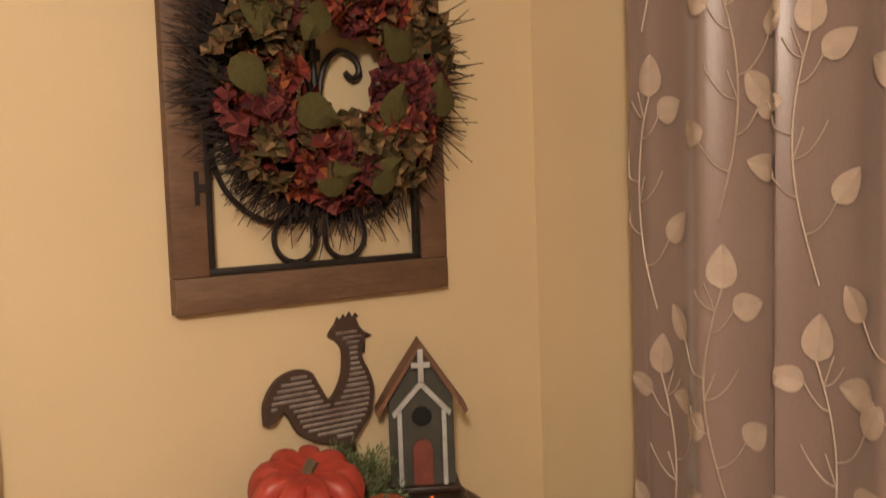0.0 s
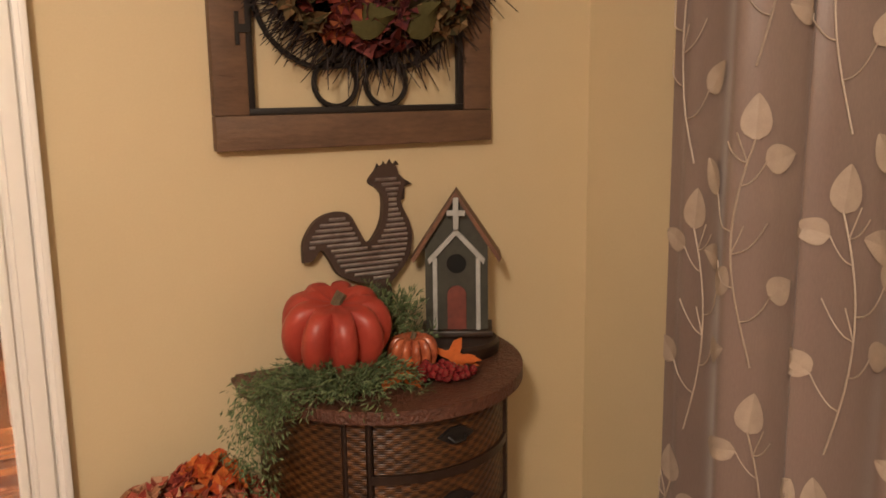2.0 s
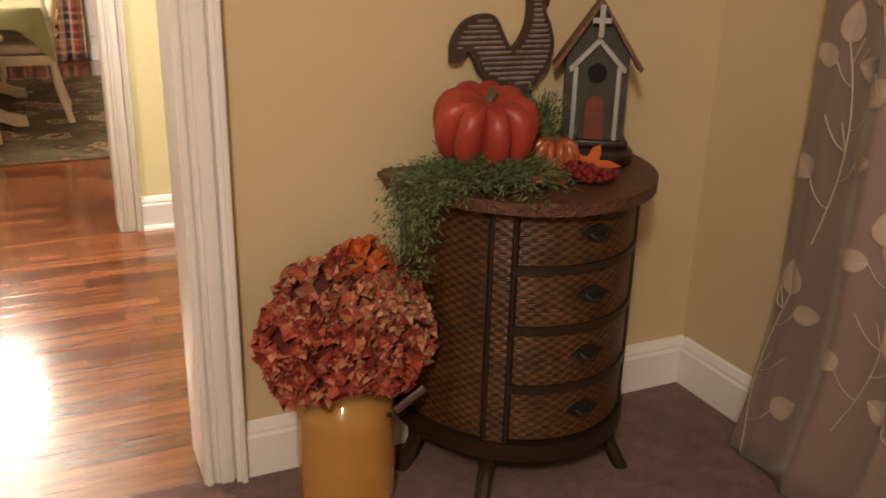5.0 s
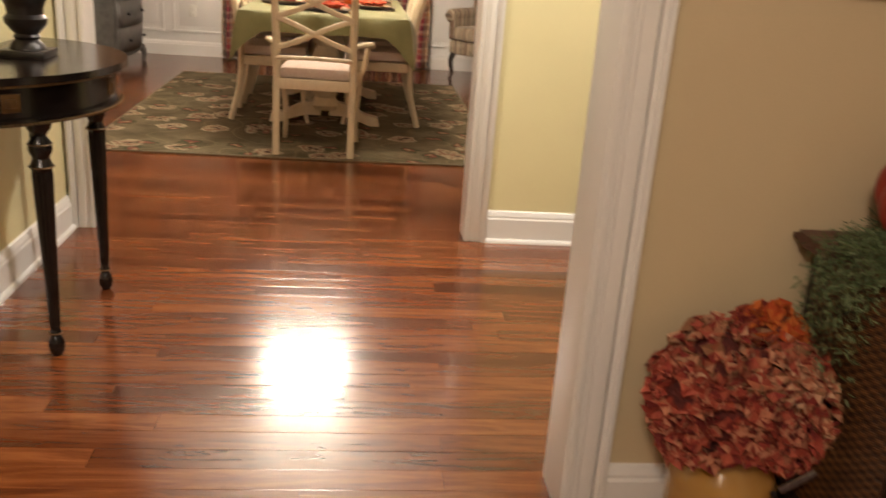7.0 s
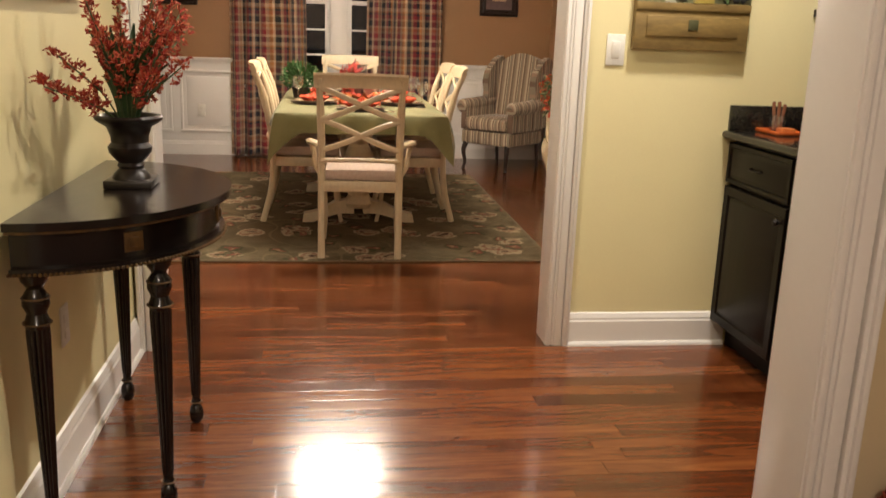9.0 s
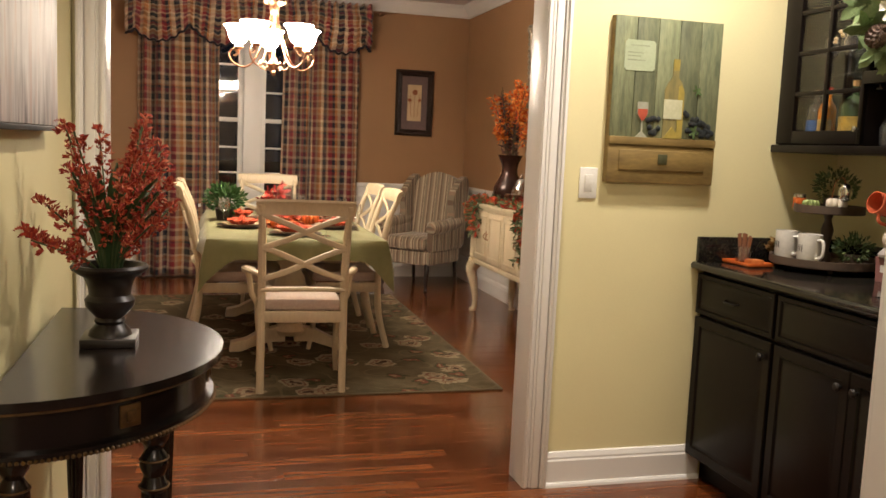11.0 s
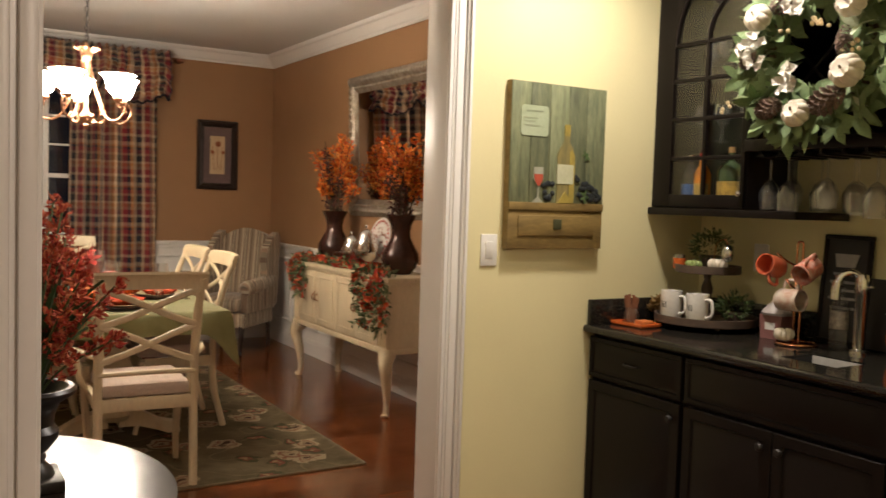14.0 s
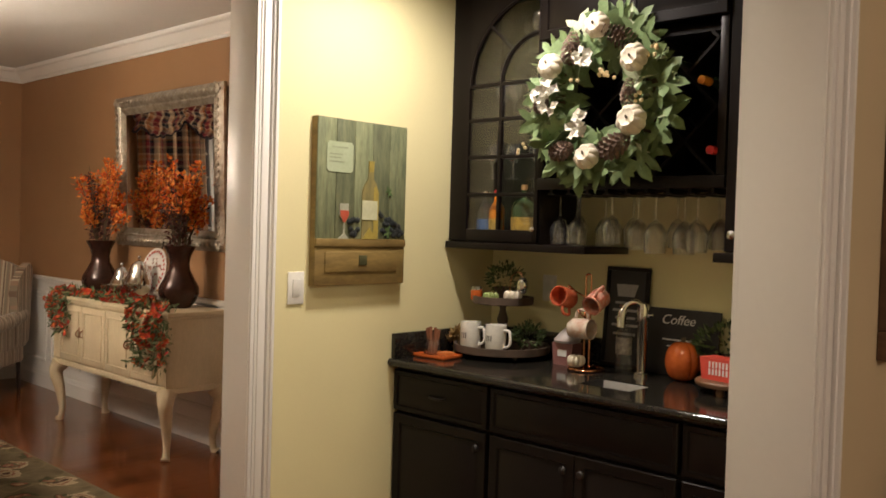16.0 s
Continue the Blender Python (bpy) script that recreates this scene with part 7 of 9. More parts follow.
def window_frame_art():
    x0, x1, z0, z1 = 0.530, 1.163, 1.175, 2.105
    y = A0 - 0.001
    root = thing("window_frame_decor", "weathered wooden frame holding black iron scrollwork", "wall decor", pose((x0 + x1) / 2, y, z0))
    w, h, f = (x1 - x0) / 2, z1 - z0, 0.070
    bw = M["barnwood"]
    part("frame_board", box(B(), -w, -0.032, 0, w, 0, f, 0.003), bw, root)
    part("frame_board", box(B(), -w, -0.032, h - f, w, 0, h, 0.003), bw, root)
    part("frame_board", box(B(), -w, -0.030, f + 0.0005, -w + f, 0, h - f - 0.0005, 0.003), bw, root)
    part("frame_board", box(B(), w - f, -0.030, f + 0.0005, w, 0, h - f - 0.0005, 0.003), bw, root)
    ir = M["iron"]
    a, b, c, d = -w + f, w - f, f, h - f
    for q in ((a, -0.026, c, b, -0.010, c + 0.014), (a, -0.026, d - 0.014, b, -0.010, d), (a, -0.026, c + 0.014, a + 0.014, -0.010, d - 0.014), (b - 0.014, -0.026, c + 0.014, b, -0.010, d - 0.014)):
        part("iron_border", box(B(), *q, 0.002), ir, root)
    yy = -0.018
    zc = h / 2
    for s in (1, -1):
        def S(pts):
            return [(p[0], yy, zc + s * (p[2] - zc)) for p in pts]
        for cx in (-0.058, 0.058):
            part("iron_ring", tube(B(), S(spiral((cx, c + 0.062), 0.048, 0.048, 0, 360, 24)), 0.006, 7, caps=False), ir, root)
        for k in (-1, 1):
            part("iron_scroll", tube(B(), S([(k * p[0], 0, p[2]) for p in curve_pts([(0.02, 0, c + 0.10), (0.12, 0, c + 0.10), (0.20, 0, c + 0.16), (0.232, 0, c + 0.26), (0.20, 0, c + 0.34)], 20)]), 0.006, 7), ir, root)
    # a lily of two curled leaves round the middle stem
    for k in (-1, 1):
        part("iron_scroll", tube(B(), curve_pts([(k * 0.008, yy, zc - 0.055), (k * 0.016, yy, zc - 0.005), (k * 0.032, yy, zc + 0.035), (k * 0.062, yy, zc + 0.057), (k * 0.096, yy, zc + 0.046), (k * 0.108, yy, zc + 0.016), (k * 0.092, yy, zc), (k * 0.074, yy, zc + 0.012)], 36), 0.0066, 7), ir, root)
    part("iron_stem", tube(B(), [(0, yy, zc - 0.055), (0, yy, d)], 0.007, 8), ir, root)
    part("iron_collar", box(B(), -0.013, yy - 0.012, zc + 0.030, 0.013, yy + 0.012, zc + 0.056, 0.004), ir, root)
    part("iron_foot", box(B(), -0.036, yy - 0.010, zc - 0.066, 0.036, yy + 0.010, zc - 0.052, 0.004), ir, root)
    for z in (0.24, 0.80):
        part("hinge", prism(B(), [(-w + 0.048, z - 0.032), (-w + 0.056, z - 0.032), (-w + 0.056, z - 0.008), (-w + 0.078, z - 0.008), (-w + 0.078, z + 0.008), (-w + 0.056, z + 0.008), (-w + 0.056, z + 0.032), (-w + 0.048, z + 0.032)], -0.034, -0.029), ir, root)


window_frame_art()


def fall_wreath():
    c = Vector((0.868, A0 - 0.052, 1.640))
    rng = random.Random(31)
    root = thing("fall_wreath", "wreath of dried hydrangeas, green leaves and dark twigs", "wreath", Matrix.Translation(c))
    tw = B()
    for i in range(3300):
        a = rng.uniform(0, 6.283)
        if math.cos(a) > 0.3 and i % 3:
            continue
        r = rng.uniform(0.14, 0.25)
        p = Vector((r * math.cos(a), rng.uniform(-0.01, 0.01), r * math.sin(a)))
        tang = Vector((-math.sin(a), 0, math.cos(a)))
        out = Vector((math.cos(a), 0, math.sin(a)))
        d = (out * rng.uniform(0.45, 1.0) + tang * rng.uniform(-1.0, 0.3) + Vector((0, rng.uniform(-0.35, 0.05), 0))).normalized()
        ln = rng.uniform(0.06, 0.14)
        tube(tw, [p, p + d * ln * 0.5 + Vector((0, -0.004, 0)), p + d * ln], [0.0024, 0.0020, 0.0010], 3, caps=False)
    tagged(part("twig_tangle", tw, surf("dark_twig", (0.022, 0.013, 0.011), None, 30.0, 0.8), root), kind="stuff")
    part("ring", tube(B(), [(0.19 * math.cos(q), 0.004, 0.19 * math.sin(q)) for q in [6.2832 * i / 40 for i in range(41)]], 0.022, 8, caps=False), M["stem"], root)
    sets = {"plum": B(), "tan": B(), "coral": B()}
    n = 19
    for i in range(n):
        a = 6.283 * i / n + rng.uniform(-0.1, 0.1)
        kind = ("plum", "tan", "tan", "coral", "plum", "tan", "coral")[i % 7]
        r = 0.180 + rng.uniform(-0.022, 0.026)
        hc = Vector((r * math.cos(a), -0.035, r * math.sin(a)))
        for k in range(58):
            v = rvec(rng)
            v.y = -abs(v.y)
            blossom(sets[kind], hc + Vector((v.x * 0.076, v.y * 0.058, v.z * 0.076)) * rng.uniform(0.8, 1.08), v + 0.6 * rvec(rng), rng.uniform(0.020, 0.034), 4, rng, 0.2)
    cols = {"plum": [(0.085, 0.014, 0.016), (0.120, 0.020, 0.020), (0.045, 0.010, 0.012), (0.16, 0.036, 0.030)], "tan": [(0.098, 0.062, 0.024), (0.070, 0.050, 0.018), (0.044, 0.035, 0.013), (0.21, 0.130, 0.058), (0.125, 0.066, 0.026)], "coral": [(0.21, 0.034, 0.019), (0.13, 0.018, 0.015), (0.29, 0.085, 0.030), (0.08, 0.013, 0.012)]}
    for k, bm in sets.items():
        part(k + "_hydrangea", bm, islands(k + "_petals", cols[k], 0.8), root)
    lf = islands("sage_leaf", [(0.055, 0.050, 0.019), (0.075, 0.066, 0.025), (0.042, 0.040, 0.015)], 0.85, spec=0.08)
    for i in range(11):
        a = 6.283 * i / 11 + 0.25 + rng.uniform(-0.1, 0.1)
        r = 0.19 + (0.05 if i % 3 else -0.05)
        bm = B()
        p = Vector((r * math.cos(a), -0.085, r * math.sin(a)))
        d = Vector((math.cos(a + 2.2), -0.2, math.sin(a + 2.2)))
        s = d.cross(Vector((0, -1, 0))).normalized()
        prev = None
        for k in range(7):
            t = k / 6
            w = 0.036 * math.sin(math.pi * (0.10 + 0.88 * t ** 0.75))
            q = p + d * 0.092 * t
            cur = (bm.verts.new(q + s * w + Vector((0, 0.010 * t, 0))), bm.verts.new(q + Vector((0, -0.008, 0))), bm.verts.new(q - s * w))
            if prev:
                bm.faces.new((prev[0], prev[1], cur[1], cur[0]))
                bm.faces.new((prev[1], prev[2], cur[2], cur[1]))
            prev = cur
        part("leaf", bm, lf, root)


fall_wreath()


def wicker_chest():
    cx, cy, a, b = 0.850, 1.60, 0.275, 0.318
    root = thing("wicker_chest", "half-round woven wicker chest with four drawers", "chest of drawers", pose(cx, cy, 0))
    dk = M["darkwood"]
    def at(deg, k=0.0):
        q = radians(deg)
        return Vector(((a + k) * math.sin(q), -(b + k) * math.cos(q), 0))
    def strip(d0, d1, z0, z1, k, depth, n=14):
        """A curved board with cloth-true measure along its face."""
        bm = B()
        rows, uvs = [], []
        for z in (z0, z1):
            r, u, ll = [], [], 0.0
            for i in range(n + 1):
                p = at(d0 + (d1 - d0) * i / n, k)
                if i:
                    ll += (p - at(d0 + (d1 - d0) * (i - 1) / n, k)).length
                r.append(p + Vector((0, 0, z)))
                u.append((ll + d0 * 0.01, z))
            rows.append(r)
            uvs.append(u)
        lay = bm.loops.layers.uv.verify()
        f = uv_grid(bm, rows, uvs)
        ret = bmesh.ops.extrude_face_region(bm, geom=list(bm.faces))
        for e in ret["geom"]:
            if isinstance(e, bmesh.types.BMVert):
                v = Vector((e.co.x / (a + k) ** 2, e.co.y / (b + k) ** 2, 0)).normalized()
                e.co -= v * depth
        return bm
    def slab(k, z0, z1, bev=0.0):
        o = [(at(-90, k).x, 0.035)] + [tuple(at(-90 + 180 * i / 36, k))[:2] for i in range(37)] + [(at(90, k).x, 0.035)]
        bm = prism(B(), o, z0, z1, "xy")
        if bev:
            bmesh.ops.bevel(bm, geom=[e for e in bm.edges if len(e.link_faces) == 2 and abs(e.verts[0].co.z - e.verts[1].co.z) < 1e-5], offset=bev, segments=3, affect="EDGES")
        return bm
    part("carcass", slab(-0.016, 0.13, 0.684), dk, root)
    lay = slab(0.040, 0.684, 0.710, 0.008)
    part("top", lay, surf("woven_brown_top", (0.12, 0.045, 0.026), (0.040, 0.016, 0.011), 60.0, 0.45, bump=1.0, fine=130.0, depth=0.006, grain=0.5), root, "woven reddish brown top")
    part("base_moulding", slab(0.012, 0.115, 0.155, 0.006), dk, root)
    for d0, d1 in ((-90, -41), (57, 90)):
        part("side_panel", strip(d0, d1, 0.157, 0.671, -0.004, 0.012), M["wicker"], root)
    for d0 in (-38, 48):
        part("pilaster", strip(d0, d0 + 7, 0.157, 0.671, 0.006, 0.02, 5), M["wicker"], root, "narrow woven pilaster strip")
        for e in (d0 - 1.2, d0 + 8.2):
            p = at(e, 0.0)
            part("upright_bead", tube(B(), [p + Vector((0, 0, 0.156)), p + Vector((0, 0, 0.671))], 0.007, 8), dk, root)
    for z0, z1 in ((0.165, 0.277), (0.297, 0.414), (0.434, 0.548), (0.568, 0.680)):
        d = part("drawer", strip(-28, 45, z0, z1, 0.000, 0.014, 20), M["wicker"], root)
        p = at(6, 0.003) + Vector((0, 0, (z0 + z1) / 2 + 0.008))
        bm = prism(B(), [(-0.042, 0), (-0.012, 0.017), (0.012, 0.017), (0.042, 0), (0.012, -0.017), (-0.012, -0.017)], -0.004, 0.004, "xz", Matrix.Translation(p) @ Matrix.Rotation(radians(5), 4, "Z"))
        tube(bm, [p + Vector((-0.02, -0.006, 0)), p + Vector((-0.012, -0.016, -0.008)), p + Vector((0.012, -0.015, -0.008)), p + Vector((0.02, -0.005, 0))], 0.003, 6)
        part("pull", bm, M["iron"], d, "dark metal lozenge pull")
    for z in (0.287, 0.424, 0.558):
        part("rail", strip(-29.5, 46.5, z - 0.009, z + 0.009, 0.006, 0.02, 20), dk, root)
    for d in (-78, -38, 40, 80):
        p = at(d, -0.012)
        o = at(d, 0.030)
        part("leg", tube(B(), curve_pts([p + Vector((0, 0, 0.12)), p + Vector((0, 0, 0.075)), o + Vector((0, 0, 0.0))], 8), [0.020] * 4 + [0.017] * 5, 8), dk, root, "splayed dark wood leg")


wicker_chest()
CHEST = 0.7105


def rooster():
    tail = [(-0.137, 0.071), (-0.133, 0.119), (-0.100, 0.163), (-0.054, 0.179), (-0.019, 0.170), (0.0, 0.137), (0.019, 0.104)]
    neck = [(0.040, 0.116), (0.062, 0.154), (0.068, 0.201), (0.056, 0.224), (0.035, 0.240), (0.047, 0.260), (0.070, 0.277), (0.104, 0.278), (0.115, 0.255), (0.130, 0.234), (0.120, 0.213), (0.115, 0.185)]
    breast = [(0.131, 0.147), (0.137, 0.107), (0.123, 0.058), (0.094, 0.025), (0.064, 0.0), (0.027, 0.006), (-0.024, 0.019), (-0.059, 0.041), (-0.078, 0.076), (-0.095, 0.095), (-0.115, 0.074)]
    o = tail + neck + breast
    o = [(p.x, p.z) for p in curve_pts([(x, 0, z) for x, z in o + o[:1]], 120)[:-1]]
    m = Matrix.Translation((0.828, 1.596, CHEST + 0.001)) @ Matrix.Rotation(radians(-7), 4, "X") @ Matrix.Diagonal((0.94, 1.0, 0.96, 1.0))
    root = thing("rooster_decoration", "wooden rooster cut-out faced with corrugated metal", "rooster decoration", m)
    part("silhouette", prism(B(), [(x, z + 0.16) for x, z in o], -0.009, 0.009), surf("dark_stained_edge", (0.05, 0.026, 0.018), None, 30.0, 0.6), root)
    inn = []
    n = len(o)
    for i in range(n):
        p, q, r = Vector(o[i - 1]), Vector(o[i]), Vector(o[(i + 1) % n])
        t = (r - p).normalized()
        inn.append((q.x + t.y * -0.014 * -1, q.y - t.x * 0.014 * 1))
    if abs(sum(inn[i - 1][0] * inn[i][1] - inn[i][0] * inn[i - 1][1] for i in range(n))) > abs(sum(o[i - 1][0] * o[i][1] - o[i][0] * o[i - 1][1] for i in range(n))):
        inn = [(2 * a[0] - b[0], 2 * a[1] - b[1]) for a, b in zip(o, inn)]
    bm = B()
    z = 0.02
    while z < 0.255:
        xs = []
        for i in range(n):
            (x0, z0), (x1, z1) = inn[i - 1], inn[i]
            if (z0 - z) * (z1 - z) < 0:
                xs.append(x0 + (x1 - x0) * (z - z0) / (z1 - z0))
        xs.sort()
        for u, v in zip(xs[::2], xs[1::2]):
            if v - u > 0.012:
                tube(bm, [(u, -0.0095, z + 0.16), (v, -0.0095, z + 0.16)], 0.0042, 6)
        z += 0.0118
    part("corrugated_face", bm, surf("galvanised_metal", (0.50, 0.47, 0.45), (0.24, 0.18, 0.16), 30.0, 0.4, metal=0.7), root)
    hx, hz = 0.086, 0.434
    for k in range(4):
        x = hx - 0.026 + 0.016 * k
        part("comb_point", prism(B(), [(x - 0.009, hz - 0.012 + 0.006 * min(k, 2)), (x + 0.009, hz - 0.010 + 0.006 * min(k, 2)), (x + 0.001, hz + 0.016 - 0.004 * abs(k - 2))], -0.008, 0.008), M["darkwood"], root)
    part("beak", prism(B(), [(0.118, 0.408), (0.118, 0.384), (0.148, 0.390)], -0.007, 0.007), M["darkwood"], root)
    part("wattle", prism(B(), [(0.108, 0.384), (0.128, 0.382), (0.124, 0.356), (0.114, 0.352)], -0.007, 0.007), M["darkwood"], root)
    part("stake", box(B(), 0.035, -0.008, 0.0, 0.075, 0.008, 0.165, 0.002), M["darkwood"], root)


rooster()


def birdhouse():
    root = thing("birdhouse", "green wooden church birdhouse with cross and red door", "birdhouse", pose(1.045, 1.572, CHEST + 0.0345, 0, 0, -30))
    g = surf("weathered_green_paint", (0.050, 0.048, 0.034), (0.028, 0.027, 0.020), 18.0, 0.7, bump=0.4)
    wh = surf("chalky_white_trim", (0.42, 0.42, 0.40), (0.30, 0.30, 0.28), 25.0, 0.75, bump=0.3)
    rf = surf("rusty_brown_roof", (0.16, 0.07, 0.035), (0.085, 0.038, 0.02), 14.0, 0.6, bump=0.3)
    w, ze, zp, d = 0.070, 0.210, 0.328, 0.034
    part("base", box(B(), -0.080, -0.055, 0.0, 0.080, 0.048, 0.014, 0.003), M["darkwood"], root)
    part("house", prism(B(), [(-w, 0.014), (w, 0.014), (w, ze), (0, zp - 0.012), (-w, ze)], -d, d), g, root)
    for s in (-1, 1):
        bm = prism(B(), [(0.0, zp), (0.0, zp - 0.012), (s * 0.094, ze - 0.04), (s * 0.100, ze - 0.031)], -d - 0.02, d + 0.012)
        part("roof_slope", bm, rf, root)
        part("porch_post", box(B(), s * 0.048 - 0.005, -d - 0.009, 0.014, s * 0.048 + 0.005, -d, 0.178, 0.001), wh, root)
        part("porch_gable", prism(B(), [(0.0, 0.245), (0.0, 0.230), (s * 0.060, 0.165), (s * 0.064, 0.176)], -d - 0.011, -d), wh, root)
    part("cross", box(B(), -0.006, -d - 0.026, 0.245, 0.006, -d - 0.020, 0.315, 0.001), wh, root)
    part("cross_arm", box(B(), -0.020, -d - 0.0255, 0.275, 0.020, -d - 0.0205, 0.287, 0.001), wh, root)
    # no hole is cut: a black disc stands for its shaded inside
    part("entry_hole", lathe(B(), [(0.0, 0.0), (0.019, 0.0), (0.022, 0.002), (0.0, 0.0025)], 20, m=Matrix.Translation((0, -d - 0.001, 0.165)) @ Matrix.Rotation(radians(90), 4, "X")), surf("hole_shade_black", (0.004, 0.004, 0.004), None, 8.0, 0.9, bump=0.0), root, "black disc painted as the shaded entry hole")
    o = [(-0.021, 0.015), (0.021, 0.015), (0.021, 0.095)] + [(0.021 * math.cos(q), 0.095 + 0.020 * math.sin(q)) for q in [math.pi * i / 8 for i in range(1, 8)]] + [(-0.021, 0.095)]
    part("red_door", prism(B(), o, -d - 0.006, -d - 0.0005), surf("faded_red_paint", (0.19, 0.042, 0.026), (0.11, 0.026, 0.018), 22.0, 0.6, bump=0.3), root)


birdhouse()
solid("wooden_riser", lathe(B(), [(0.0, 0.0), (0.095, 0.0), (0.10, 0.006), (0.10, 0.026), (0.094, 0.033), (0.0, 0.033)], 36, (0, 0, 0)), M["darkwood"], "dark round wooden riser under the birdhouse", "riser", pose(1.02, 1.540, CHEST + 0.0005))
pumpkin("large_pumpkin", 0, 0, 0, 0.113, 0.82, M["pumpkin"], "large red orange pumpkin resting on greenery", 9, pose(0.716, 1.495, CHEST + 0.028, 17, -4, 0))
pumpkin("small_pumpkin", 0.868, 1.445, CHEST + 0.001, 0.054, 0.86, surf("copper_striped_skin", (0.45, 0.12, 0.05), (0.22, 0.045, 0.022), 40.0, 0.25), "small glossy copper pumpkin beside the greenery", 12)


def chest_greens():
    rng = random.Random(77)
    gr = B()
    st = B()
    def spray(p, d, ln, k):
        d = d.normalized()
        for i in range(k):
            t = i / k
            q = p + d * ln * t + Vector((0, 0, -0.6 * ln * t * t * (1 if p.x < 0.62 else 0.2)))
            if q.z < CHEST + 0.003 and q.x > 0.575 and q.y > 1.29:
                q.z = CHEST + 0.003 + rng.uniform(0, 0.01)
            for e in range(6):
                v = rvec(rng)
                petal(gr, q + v * 0.010, v + d * 1.1, rvec(rng), rng.uniform(0.010, 0.022), 0.0036, 0.2)
        tube(st, [p, p + d * ln * 0.5 - Vector((0, 0, 0.1 * ln))], 0.0012, 4)
    for i in range(95):
        a = rng.uniform(math.pi * 0.75, math.pi * 1.9)
        p = Vector((0.70 + rng.uniform(-0.09, 0.10), 1.46 + rng.uniform(-0.10, 0.10), CHEST + rng.uniform(0.012, 0.05)))
        spray(p, Vector((math.cos(a), math.sin(a), rng.uniform(-0.1, 0.35))), rng.uniform(0.08, 0.16), 11)
    for i in range(26):
        p = Vector((0.570 + rng.uniform(-0.035, 0.03), 1.42 + rng.uniform(-0.08, 0.10), CHEST + rng.uniform(0.0, 0.04)))
        for k in range(16):
            t = k / 15
            q = p + Vector((-0.075 * t + rng.uniform(-0.012, 0.012), -0.05 * t + rng.uniform(-0.012, 0.012), 0.02 * t - rng.uniform(0.10, 0.26) * t * t))
            for e in range(4):
                v = rvec(rng)
                petal(gr, q + v * 0.009, v + Vector((0, 0, -0.8)), rvec(rng), rng.uniform(0.010, 0.020), 0.0036, 0.2)
    for i in range(46):
        p = Vector((0.86 + rng.uniform(-0.05, 0.05), 1.53 + rng.uniform(-0.03, 0.05), CHEST + rng.uniform(0.01, 0.11)))
        spray(p, Vector((rng.uniform(-0.6, 0.6), rng.uniform(-0.5, 0.3), rng.uniform(0.1, 1))), rng.uniform(0.05, 0.09), 8)
    root = thing("greenery_garland", "fine leaved green garland spilling over the chest top", "garland")
    part("foliage", gr, islands("fine_fern_leaf", [(0.075, 0.115, 0.045), (0.11, 0.16, 0.065), (0.16, 0.21, 0.095), (0.055, 0.085, 0.035), (0.21, 0.26, 0.13)]), root)
    tagged(part("stems", st, M["stem"], root), kind="stuff")
    ml = islands("orange_maple_leaf", [(0.55, 0.13, 0.03), (0.48, 0.08, 0.03)])
    for x, y, a, ln, lab in ((0.800, 1.42, -1.2, 0.08, "red silk maple leaf on the chest"), (0.830, 1.40, -2.4, 0.07, "red silk maple leaf on the chest"), (0.925, 1.43, -0.6, 0.085, "orange silk maple leaf beside the small pumpkin"), (0.955, 1.41, 0.3, 0.055, "small orange silk maple leaf on the chest")):
        bm = B()
        lobed_leaf(bm, (x, y, CHEST + 0.022), (math.cos(a), math.sin(a), 0.05), (rng.uniform(-0.3, 0.3), -0.4, 1), ln, 3, rng)
        solid("maple_leaf", bm, ml, lab, "leaf", group="maple leaves")
    bm = B()
    for i in range(60):
        t = rng.random()
        p = Vector((0.850 + 0.095 * t + rng.uniform(-0.024, 0.024), 1.375 - 0.035 * t + rng.uniform(-0.02, 0.02), CHEST + 0.0105 + rng.random() * 0.036 * (1 - 0.6 * t)))
        ball(bm, p, 0.0095, 1)
    solid("berry_cluster", bm, surf("dark_red_berry", (0.20, 0.018, 0.02), (0.12, 0.012, 0.014), 60.0, 0.18), "cluster of dark red berries on the chest", "berries", kind="stuff")


chest_greens()


